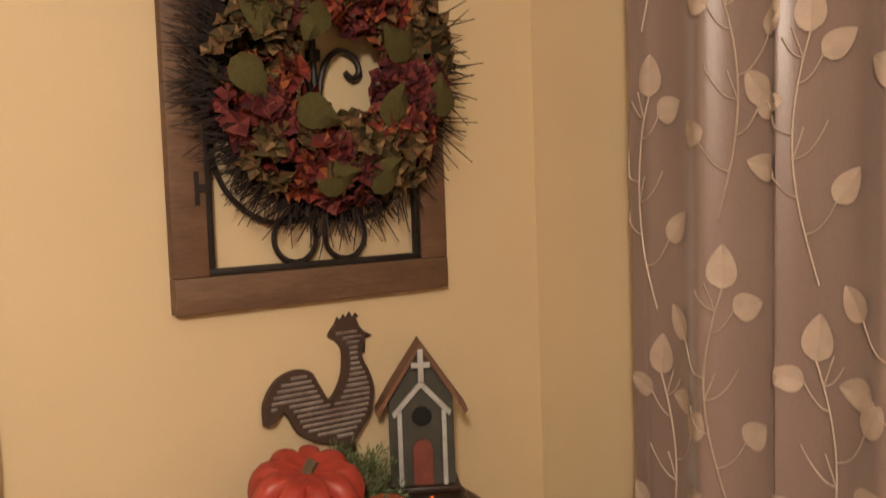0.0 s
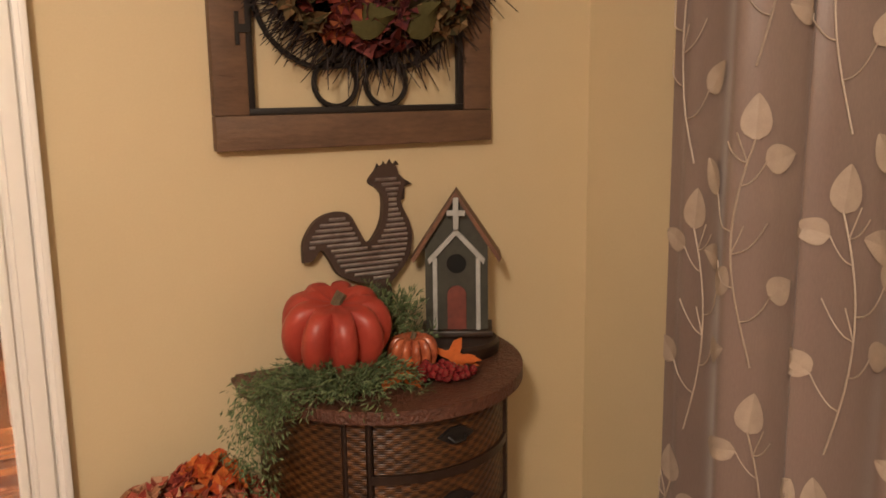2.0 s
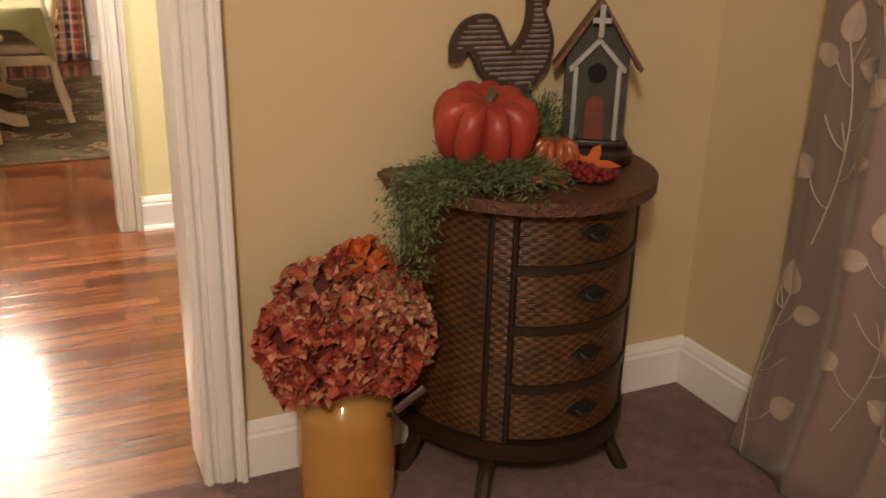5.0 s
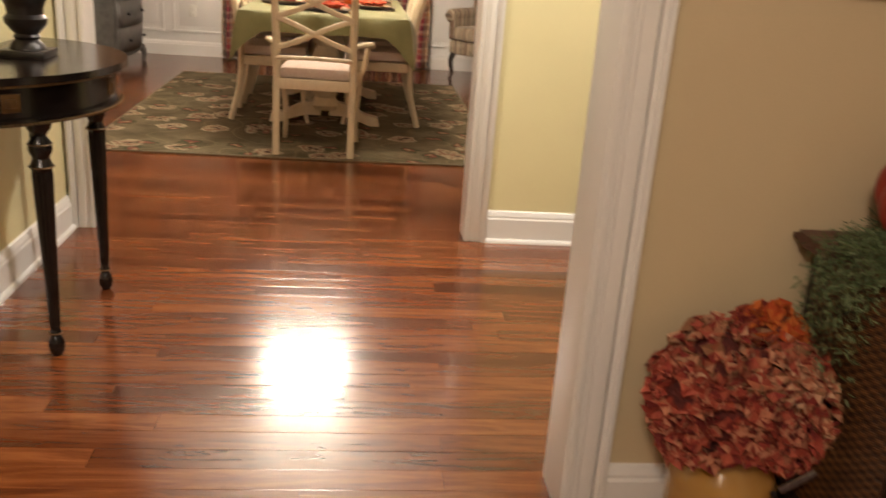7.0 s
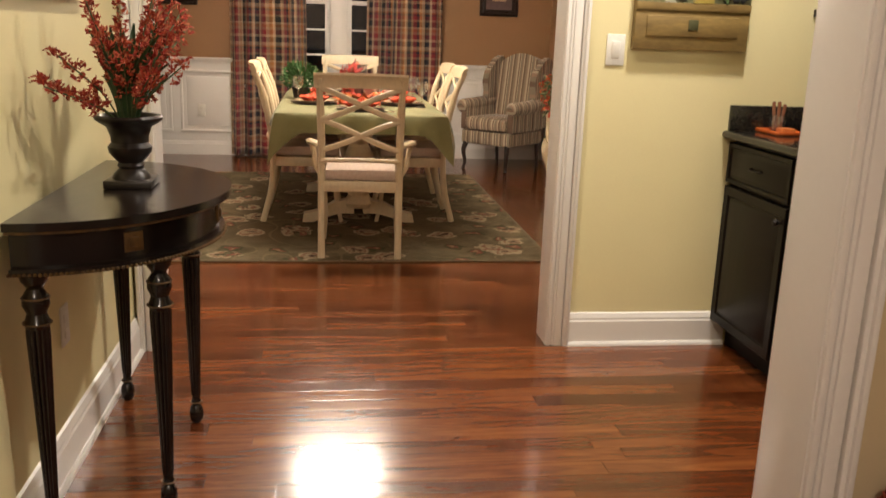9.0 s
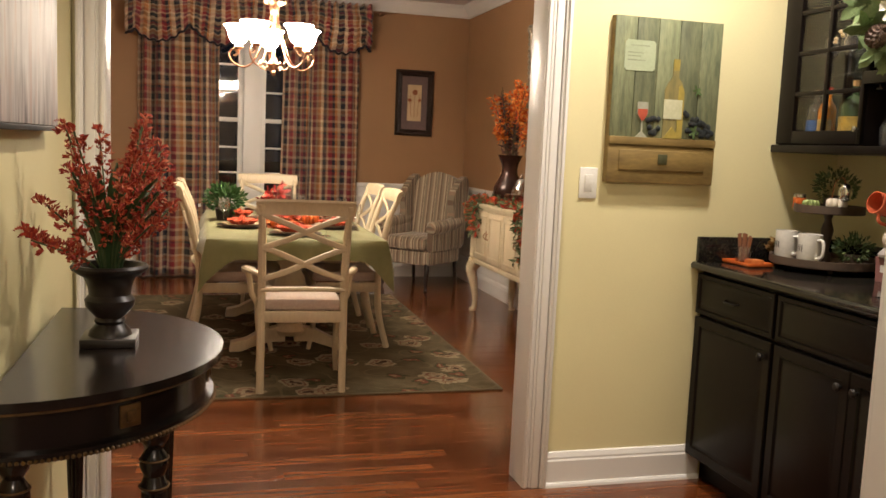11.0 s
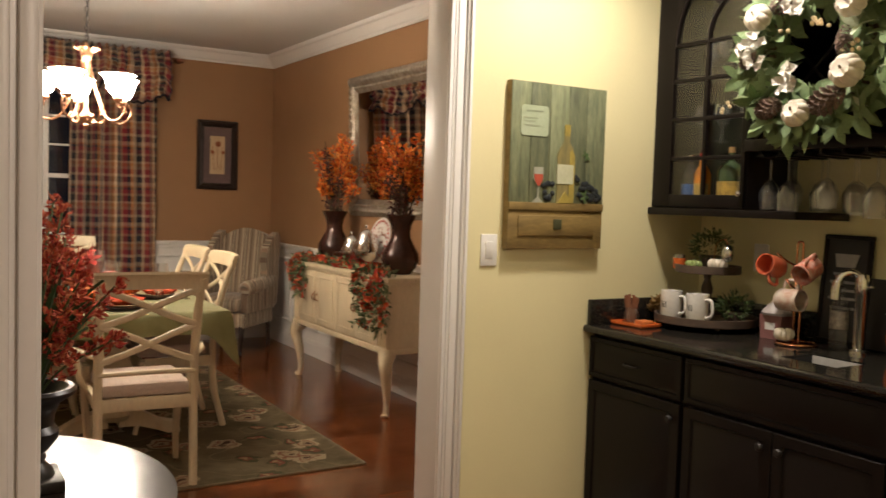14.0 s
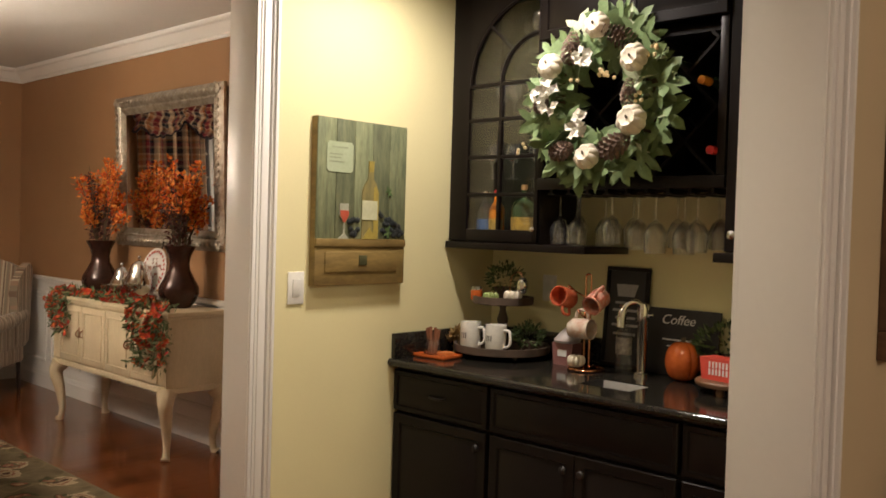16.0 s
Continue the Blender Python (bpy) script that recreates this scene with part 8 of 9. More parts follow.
def jar_of_hydrangeas():
    x, y = 0.405, 1.485
    root = thing("glass_jar", "large amber yellow glass jar standing on the carpet", "jar", pose(x, y, 0.005))
    part("vessel", lathe(B(), [(0.085, 0.0), (0.103, 0.006), (0.108, 0.022), (0.106, 0.032), (0.107, 0.040)] + [(0.107 + 0.0006 * math.sin(2.2 * k), 0.05 + 0.011 * k) for k in range(15)] + [(0.107, 0.218), (0.100, 0.245), (0.080, 0.262), (0.074, 0.285), (0.079, 0.292), (0.072, 0.292), (0.068, 0.265), (0.0, 0.262)], 36), M["amber"], root)
    part("bail_handle", box(B(), -0.040, -0.003, -0.010, 0.040, 0.003, 0.010, 0.002, Matrix.Translation((0.115, -0.085, 0.258)) @ Matrix.Rotation(radians(-32), 4, "Y")), M["steel"], root, "bent steel handle strap")
    part("bail_clip", ball(B(), (0.068, -0.088, 0.232), 0.007, 1), M["iron"], root)
    rng = random.Random(9)
    fl = thing("hydrangea_bouquet", "full ball of russet and cream dried hydrangeas", "flowers", pose(x, y, 0.29))
    groups = {"russet": ([(0.30, 0.045, 0.028), (0.42, 0.095, 0.055), (0.17, 0.022, 0.017), (0.52, 0.21, 0.12), (0.34, 0.06, 0.036)], []), "cream": ([(0.55, 0.26, 0.15), (0.62, 0.36, 0.22), (0.40, 0.09, 0.055), (0.30, 0.14, 0.07), (0.46, 0.15, 0.08), (0.25, 0.035, 0.026)], []), "orange": ([(0.55, 0.14, 0.03), (0.48, 0.08, 0.02)], [])}
    heads = [((-0.115, -0.02, 0.12), 0.085, "russet"), ((-0.03, -0.075, 0.10), 0.09, "russet"), ((-0.07, 0.0, 0.19), 0.080, "cream"), ((0.03, -0.06, 0.185), 0.080, "cream"), ((0.115, -0.03, 0.11), 0.085, "cream"), ((0.06, -0.09, 0.07), 0.075, "russet"), ((0.13, 0.02, 0.16), 0.065, "russet"), ((-0.09, 0.06, 0.11), 0.08, "russet"), ((0.06, 0.07, 0.13), 0.085, "russet"), ((-0.12, -0.06, 0.06), 0.065, "russet"), ((0.055, 0.0, 0.25), 0.052, "orange"), ((0.03, 0.03, 0.24), 0.05, "russet")]
    bms = {k: B() for k in groups}
    core = B()
    for c, r, k in heads:
        c = (c[0] * 0.86, c[1] * 0.88, c[2])
        r = r * 0.91
        # added filler ball, dark to give the shade between the petals
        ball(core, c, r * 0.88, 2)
        for i in range(int(31000 * r * r)):
            v = rvec(rng)
            if v.z < -0.6:
                continue
            blossom(bms[k], Vector(c) + v * r * rng.uniform(0.9, 1.06), v + 0.7 * rvec(rng), rng.uniform(0.019, 0.030), 4, rng, 0.4)
    for k, bm in bms.items():
        part(k + "_blossoms", bm, islands(k + "_hydrangea_petals", groups[k][0], 0.85), fl)
    bm = B()
    for i in range(10):
        a = i * 0.63
        tube(bm, [(0.03 * math.cos(a), 0.03 * math.sin(a), -0.02), (0.07 * math.cos(a), 0.07 * math.sin(a), 0.09)], 0.004, 5)
    part("stalk", bm, M["stem"], fl)
    part("dark_core", core, surf("russet_gap_shade", (0.16, 0.026, 0.018), (0.05, 0.010, 0.008), 60.0, 0.9, bump=1.0, depth=0.01), fl)


jar_of_hydrangeas()


def leaf_curtain():
    root = thing("leaf_curtain", "taupe curtain embroidered with cream leaves and vines", "curtain", pose(1.378, 0.637, 0))
    y0, y1, top = -0.42, 0.612, 2.55
    span, fold = y1 - y0, 0.168
    cloth = surf("taupe_slub_fabric", (0.240, 0.172, 0.147), (0.200, 0.142, 0.121), 4.0, 0.36, bump=0.3, fine=340.0, stretch=(1, 1, 0.25), sheen=0.25, spec=0.6)
    thread = surf("cream_embroidery", (0.47, 0.375, 0.295), (0.39, 0.305, 0.24), 30.0, 0.5, bump=0.5, fine=500.0)
    def shape(d, z):
        """d: metres along the rod from the edge. Round ridges stand out of flat backs and lean over to their left."""
        ph = 2 * math.pi * ((d - 0.035) / fold + 0.10 * math.sin(3.1 * d / fold) + 0.05 * math.sin(1.7 * z + 2 * d))
        near = min(1.0, max(0.0, (d - 0.03) / 0.08))
        ridge = (0.5 + 0.5 * math.cos(ph)) ** 1.4 * near * near * (3 - 2 * near)
        depth = 0.033 + 0.008 * math.sin(9 * d + 1)
        x = -depth * ridge - 0.006 * math.sin(5.1 * d + 0.8) - 0.030 * max(0, 0.30 - z) / 0.30
        dy = 0.015 * near * math.sin(ph + 0.4)
        spread = 1 + 0.10 * max(0, 0.6 - z)
        return Vector((x, y1 - (d - dy) * spread + 0.16 * max(0, 0.45 - z) ** 1.3, z))
    steps = [shape(span * k / 400, 1.2) for k in range(401)]
    lengths = np.concatenate(([0.0], np.cumsum([(q - p).length for p, q in zip(steps, steps[1:])])))
    full = float(lengths[-1])
    def base(u, z):
        """u: metres along the cloth itself from its edge."""
        return shape(float(np.interp(u, lengths, np.linspace(0.0, span, 401))), z)
    def at(u, z, off=0.0):
        u = min(full - 0.01, max(0.004, u))
        p = base(u, z)
        if not off:
            return p
        du, dz = base(u + 0.002, z) - base(u - 0.002, z), base(u, z + 0.004) - base(u, z - 0.004)
        n = du.cross(dz).normalized()
        return p + n * (off if n.x < 0 else -off)
    bm = B()
    nu, nv = 300, 40
    vs = [[bm.verts.new(at(full * i / nu, 0.012 + (top - 0.012) * j / nv)) for i in range(nu + 1)] for j in range(nv + 1)]
    for j in range(nv):
        for i in range(nu):
            bm.faces.new((vs[j][i], vs[j][i + 1], vs[j + 1][i + 1], vs[j + 1][i]))
    ob = part("cloth", bm, cloth, root)
    ob.modifiers.new("weave", "SOLIDIFY").thickness = 0.0015
    rng = random.Random(14)
    def leaf(u, z, ang, ln, wd):
        b = B()
        prev = None
        n = 10
        ca, sa = math.cos(ang), math.sin(ang)
        for k in range(n + 1):
            t = k / n
            w = wd * math.sin(math.pi * (0.04 + 0.95 * t ** 0.72)) ** 0.75
            cur = []
            for e in (-1, -0.5, -0.05, 0.05, 0.5, 1):
                lu, lz = e * w, ln * t
                cur.append(b.verts.new(at(u + lu * ca - lz * sa, z + lu * sa + lz * ca, 0.0045 if abs(e) > 0.1 else 0.0026)))
            if prev:
                for i in range(5):
                    b.faces.new((prev[i], prev[i + 1], cur[i + 1], cur[i]))
            prev = cur
        part("leaf", b, thread, root)
    vines = B()
    def line(pts, r):
        tube(vines, [at(u, zz, 0.0036) for u, zz in pts], r, 4, caps=False)
    def sprig(u, z, s):
        """A stem that bends and forks, with broad leaves on its side shoots."""
        stem = [(u + s * (0.055 * math.sin(2.6 * t) - 0.02 * t), z + 0.43 * t) for t in [k / 20 for k in range(21)]]
        line(stem, 0.0022)
        for k, way, ln, ang, tip in ((4, -1, 0.075, 0.9, True), (7, 1, 0.060, -1.25, True), (10, -1, 0.085, 0.45, False), (12, 1, 0.085, -0.55, True), (16, -1, 0.060, 1.5, True), (18, 1, 0.05, -0.8, False)):
            p = stem[k]
            e = (p[0] + s * way * ln * 0.75, p[1] + ln * 0.75)
            line([(p[0] + (e[0] - p[0]) * t ** 0.7, p[1] + (e[1] - p[1]) * t ** 1.4) for t in [q / 6 for q in range(7)]], 0.0016)
            if tip:
                leaf(e[0], e[1], s * ang * rng.uniform(0.7, 1.15), rng.uniform(0.060, 0.078), rng.uniform(0.023, 0.029))
            else:
                line([(p[0] + s * way * 0.02 * t, p[1] + 0.055 * t) for t in [q / 3 for q in range(4)]], 0.0016)
        leaf(stem[-1][0], stem[-1][1], s * rng.uniform(-0.2, 0.3), 0.082, 0.029)
    for c in range(int(full / 0.195)):
        z = 0.02 + 0.30 * (c * 0.618 % 1)
        k = c
        while z < top - 0.50:
            if z > 0.0:
                sprig(0.060 + 0.195 * c + rng.uniform(-0.015, 0.015), z, 1 if k % 2 else -1)
            z += 0.56
            k += 1
    tagged(part("vines", vines, thread, root), kind="stuff")
    part("rod", tube(B(), [(0.0, y0 - 0.05, top + 0.01), (0.0, y1 + 0.05, top + 0.01)], 0.012, 10), M["bronze"], root)
    for y in (y0, y1 - 0.05):
        part("bracket", tube(B(), [(0.0, y, top + 0.01), (EAST - 1.378, y, top + 0.03)], 0.006, 8), M["bronze"], root)


leaf_curtain()

# ---- things on and over the bar ----
WT = 0.9145


def bar_wreath():
    c = Vector((UX - 0.075, 2.765, 1.945))
    rng = random.Random(55)
    root = thing("pumpkin_wreath", "leafy wreath with white pumpkins, pine cones and berries", "wreath", Matrix.Translation(c) @ Matrix.Rotation(radians(-90), 4, "Z"))
    part("ring", tube(B(), [(0.20 * math.cos(q), 0.03, 0.20 * math.sin(q)) for q in [6.2832 * i / 40 for i in range(41)]], 0.028, 8, caps=False), M["stem"], root)
    lf = islands("frosted_green_leaf", [(0.24, 0.31, 0.15), (0.36, 0.43, 0.24), (0.16, 0.23, 0.10), (0.48, 0.54, 0.36), (0.09, 0.15, 0.06), (0.29, 0.37, 0.18)], 0.6)
    for i in range(128):
        bm = B()
        a = 6.283 * i / 128 + rng.uniform(-0.08, 0.08)
        r = rng.uniform(0.16, 0.275)
        out = Vector((math.cos(a + rng.uniform(-0.7, 0.7)), rng.uniform(-0.5, 0.1), math.sin(a + rng.uniform(-0.7, 0.7))))
        if i % 4 == 0:
            out = -out
            r = 0.19
        lobed_leaf(bm, (r * math.cos(a), 0.01 - rng.uniform(0, 0.05), r * math.sin(a)), out, (rng.uniform(-0.7, 0.7), -1, rng.uniform(-0.7, 0.7)), rng.uniform(0.078, 0.118), 3, rng)
        part("leaf", bm, lf, root)
    bm = B()
    for i in range(170):
        a = rng.uniform(0, 6.283)
        r = rng.uniform(0.15, 0.29)
        p = Vector((r * math.cos(a), -rng.uniform(0, 0.04), r * math.sin(a)))
        petal(bm, p, Vector((math.cos(a), -0.3, math.sin(a))) + 0.6 * rvec(rng), rvec(rng), rng.uniform(0.03, 0.055), 0.022)
    part("filler_foliage", bm, lf, root)
    def loc(y, z, d=-0.05):
        """A place on the wreath from world y and z."""
        return Vector((-(y - c.y), d, z - c.z))
    for y, z, r in ((2.945, 2.055, 0.050), (2.745, 2.19, 0.048), (2.590, 2.060, 0.051), (2.590, 1.840, 0.056), (2.772, 1.715, 0.049)):
        p = loc(y, z)
        bm = B()
        prof = [(max(0.0001, r * math.sin(math.pi * k / 12) ** 0.8), 1.5 * r * (0.5 - 0.5 * math.cos(math.pi * k / 12)) - (0.16 * r if k > 10 else 0)) for k in range(13)]
        mm = Matrix.Translation(p) @ Matrix.Rotation(radians(78 + rng.uniform(-10, 10)), 4, "X")
        lathe(bm, prof, 48, lobes=8, amp=0.15, m=mm)
        pk = part("white_pumpkin", bm, M["whitepump"], root, "cream white mini pumpkin")
        q = mm @ Vector((0, 0, 1.38 * r))
        part("stem", tube(B(), [mm @ Vector((0, 0, 1.2 * r)), q, mm @ Vector((0.006, 0, 1.62 * r))], [0.006, 0.004, 0.0045], 6), M["stem"], pk)
    for y, z, s, tilt in ((2.86, 2.13, 1.3, 30), (2.665, 2.15, 1.35, -60), (2.885, 1.755, 1.3, 80), (2.66, 1.765, 1.6, 75), (2.615, 1.95, 1.0, 20), (2.985, 1.935, 0.95, 60)):
        p = loc(y, z, -0.075)
        mm = Matrix.Translation(p) @ Matrix.Rotation(radians(tilt), 4, "Y") @ Matrix.Rotation(radians(25), 4, "X")
        bm = B()
        for k in range(9):
            zz = (k - 4) * 0.0105 * s
            rr = 0.026 * s * math.cos((k - 3.2) / 6.2 * 1.5)
            for j in range(9):
                a = 6.283 * (j + 0.5 * (k % 2)) / 9
                d = Vector((math.cos(a), math.sin(a), -0.5))
                petal(bm, mm @ Vector((rr * 0.5 * math.cos(a), rr * 0.5 * math.sin(a), zz)), mm.to_3x3() @ d, mm.to_3x3() @ Vector((0, 0, 1)), rr * 0.85, 0.015 * s, 0.25, 0.9)
        ball(bm, p, 0.017 * s, 2)
        part("pine_cone", bm, surf("pine_cone_scale", (0.17, 0.105, 0.07), (0.055, 0.032, 0.022), 90.0, 0.7), root, "brown pine cone")
    fw = islands("white_silk_petal", [(0.88, 0.86, 0.80), (0.82, 0.79, 0.72)], 0.7, 0.06)
    for y, z in ((2.975, 1.965), (2.945, 1.985), (2.79, 2.09), (2.80, 1.855), (2.815, 1.825), (2.94, 1.925)):
        bm = B()
        p = loc(y, z, -0.095)
        for k in range(9):
            blossom(bm, p + 0.028 * rvec(rng), Vector((rng.uniform(-0.4, 0.4), -1, rng.uniform(-0.4, 0.4))), 0.022, 4, rng)
        part("white_blossom", bm, fw, root, "white silk blossom")
    bm = B()
    for k in range(34):
        y, z = rng.choice(((3.07, 1.77), (2.545, 2.08), (2.85, 2.02), (2.60, 1.93), (2.71, 2.02)))
        ball(bm, loc(y + rng.uniform(-0.035, 0.035), z + rng.uniform(-0.02, 0.02), -0.07), 0.008, 1)
    part("cream_berry", bm, surf("cream_berry_skin", (0.66, 0.52, 0.30), None, 40.0, 0.4), root)["kind"] = "stuff"


bar_wreath()


def mug(name, label, m, body, h=0.095, r=0.042, bars=None, group="mugs"):
    root = thing(name, label, "mug", m, group)
    part("cup", lathe(B(), [(r * 0.92, 0.0), (r, 0.006), (r, h), (r - 0.004, h), (r - 0.005, 0.008), (0.0, 0.007)], 28), body, root)
    part("handle", tube(B(), curve_pts([(0, -r + 0.002, h * 0.82), (0, -r - 0.026, h * 0.80), (0, -r - 0.030, h * 0.35), (0, -r + 0.002, h * 0.20)], 16), 0.006, 8), body, root)
    if bars:
        for k in range(3):
            a = 180 + (k - 1) * 13
            part("letter_bar", lathe(B(), [(r + 0.0006, h * 0.42), (r + 0.0006, h * 0.64)], 3, arc=(a - 3.2, a + 2.2)), bars, root)
    return root


def tiered_tray():
    cx, cy = 1.245, 3.340
    root = thing("tiered_tray", "two-tier round wooden tray with a turned post", "tiered tray", pose(cx, cy, WT))
    wd = surf("weathered_grey_wood", (0.10, 0.065, 0.045), (0.05, 0.033, 0.024), 12.0, 0.6, bump=0.3)
    for nm, z, r in (("lower_tier", 0.022, 0.205), ("upper_tier", 0.225, 0.13)):
        part(nm, lathe(B(), [(0.0, z), (r - 0.004, z), (r, z + 0.004), (r, z + 0.032), (r - 0.010, z + 0.032), (r - 0.011, z + 0.012), (0.0, z + 0.012)], 40), wd, root)
    part("post", lathe(B(), [(0.022, 0.034), (0.024, 0.06), (0.012, 0.08), (0.018, 0.12), (0.024, 0.16), (0.012, 0.20), (0.02, 0.225)], 16), wd, root)
    for a in (0, 120, 240):
        part("foot", ball(B(), (0.15 * math.cos(radians(a)), 0.15 * math.sin(radians(a)), 0.012), 0.012, 2), wd, root)
    low, up = WT + 0.0345, WT + 0.2375
    mug("stoneware_mug", "white stoneware mug with dark lettering on the tray", pose(1.115, 3.405, low), M["white"], 0.115, 0.044, M["ink"], "white mugs")
    mug("stoneware_mug", "white stoneware mug with dark lettering on the tray", pose(1.115, 3.268, low), M["white"], 0.115, 0.044, M["ink"], "white mugs")
    rng = random.Random(6)
    def plant(name, x, y, z, r, h, n, label):
        rt = thing(name, label, "plant", pose(x, y, z))
        part("pot", lathe(B(), [(r * 0.5, 0), (r * 0.6, h * 0.35), (r * 0.55, h * 0.35), (0.0, h * 0.3)], 16), wd, rt)
        bm = B()
        for i in range(n):
            v = rvec(rng)
            petal(bm, Vector((v.x * r, v.y * r, h * 0.65 + v.z * h * 0.35)) * rng.uniform(0.75, 1.0), v + Vector((0, 0, 0.3)), rvec(rng), rng.uniform(0.018, 0.03), 0.012)
        part("foliage", bm, M["green"], rt)
    plant("potted_plant", 1.27, 3.215, low, 0.06, 0.12, 220, "small green plant in a grey pot on the tray")
    plant("potted_plant", 1.29, 3.37, up, 0.075, 0.16, 260, "dark green plant on the upper tray")
    pumpkin("mini_pumpkin", 1.155, 3.335, up, 0.034, 0.66, surf("green_striped_gourd", (0.30, 0.36, 0.12), (0.14, 0.20, 0.06), 40.0, 0.5), "green and cream striped mini pumpkin", 10)
    pumpkin("mini_pumpkin", 1.215, 3.265, up, 0.040, 0.72, M["whitepump"], "off-white mini pumpkin on the tray", 9)
    cn = thing("jar_candle", "orange candle in a small glass jar with metal lid", "candle", pose(1.18, 3.435, up))
    part("wax", lathe(B(), [(0.024, 0), (0.025, 0.004), (0.025, 0.042), (0.0, 0.042)], 18), M["orange"], cn)
    part("lid", lathe(B(), [(0.0235, 0.0425), (0.0235, 0.056), (0.0, 0.057)], 18), M["steel"], cn)
    ornament = thing("hanging_ornament", "shiny silver and copper ball ornament on a hook", "ornament", pose(1.19, 3.195, up + 0.075))
    part("ball", ball(B(), (0, 0, 0), 0.029, 3, (0.85, 0.85, 1.2)), M["silver"], ornament)
    part("hook", tube(B(), curve_pts([(0, 0, 0.034), (0, 0.02, 0.055), (0, 0.06, 0.03), (0, 0.07, -0.070)], 14), 0.002, 6), M["copper"], ornament)


tiered_tray()


def orange_tray():
    root = thing("orange_tray", "small orange rectangular tray on the worktop", "tray", pose(1.00, 3.49, WT, 0, 0, 4))
    bm = box(B(), -0.055, -0.085, 0.0, 0.055, 0.075, 0.006, 0.002)
    for b in ((-0.06, -0.09, 0.003, -0.053, 0.08, 0.016), (0.053, -0.09, 0.003, 0.06, 0.08, 0.016), (-0.053, -0.09, 0.003, 0.053, -0.083, 0.016), (-0.053, 0.073, 0.003, 0.053, 0.08, 0.016)):
        box(bm, *b, 0.002)
    part("dish", bm, M["orange"], root)
    jr = thing("spice_jar", "small glass jar holding cinnamon sticks", "jar", pose(1.00, 3.515, WT + 0.0065))
    part("glass", lathe(B(), [(0.028, 0), (0.032, 0.006), (0.032, 0.045), (0.026, 0.06), (0.028, 0.066), (0.024, 0.066), (0.029, 0.045), (0.028, 0.008), (0.0, 0.007)], 20), M["glass"], jr)
    rng = random.Random(3)
    for i in range(6):
        a = i * 1.05
        p = Vector((1.00 + 0.012 * math.cos(a), 3.515 + 0.012 * math.sin(a), WT + 0.016))
        q = p + Vector((0.012 * math.cos(a), 0.016 * math.sin(a), 0.105 + rng.uniform(-0.012, 0.012)))
        solid("cinnamon_stick", tube(B(), [p, q], 0.006, 8), surf("cinnamon_bark", (0.26, 0.10, 0.045), None, 40.0, 0.7) if i == 0 else bpy.data.materials["cinnamon_bark"], "brown cinnamon stick standing in the jar", "cinnamon stick", group="cinnamon sticks")
    bx = thing("candy_box", "small orange wrapped treat on the tray", "treat", pose(0.995, 3.435, WT + 0.0065))
    part("wrapper", box(B(), -0.03, -0.025, 0.0, 0.03, 0.025, 0.022, 0.006), surf("orange_wrapper", (0.55, 0.17, 0.04), (0.40, 0.10, 0.03), 30.0, 0.4), bx)
    bm = B()
    for i in range(36):
        v = rvec(rng)
        lobed_leaf(bm, (1.17 + v.x * 0.02, 3.535 + v.y * 0.02, WT + 0.045 + abs(v.z) * 0.05), v + Vector((0, 0, 0.5)), rvec(rng), 0.035, 3, rng)
    tube(bm, [(1.17, 3.535, WT + 0.001), (1.17, 3.535, WT + 0.07)], 0.012, 8)
    solid("dried_leaf_bunch", bm, islands("tan_dried_leaf", [(0.30, 0.19, 0.07), (0.22, 0.13, 0.05), (0.38, 0.26, 0.10)]), "bunch of tan dried leaves behind the tray", "decoration")


orange_tray()


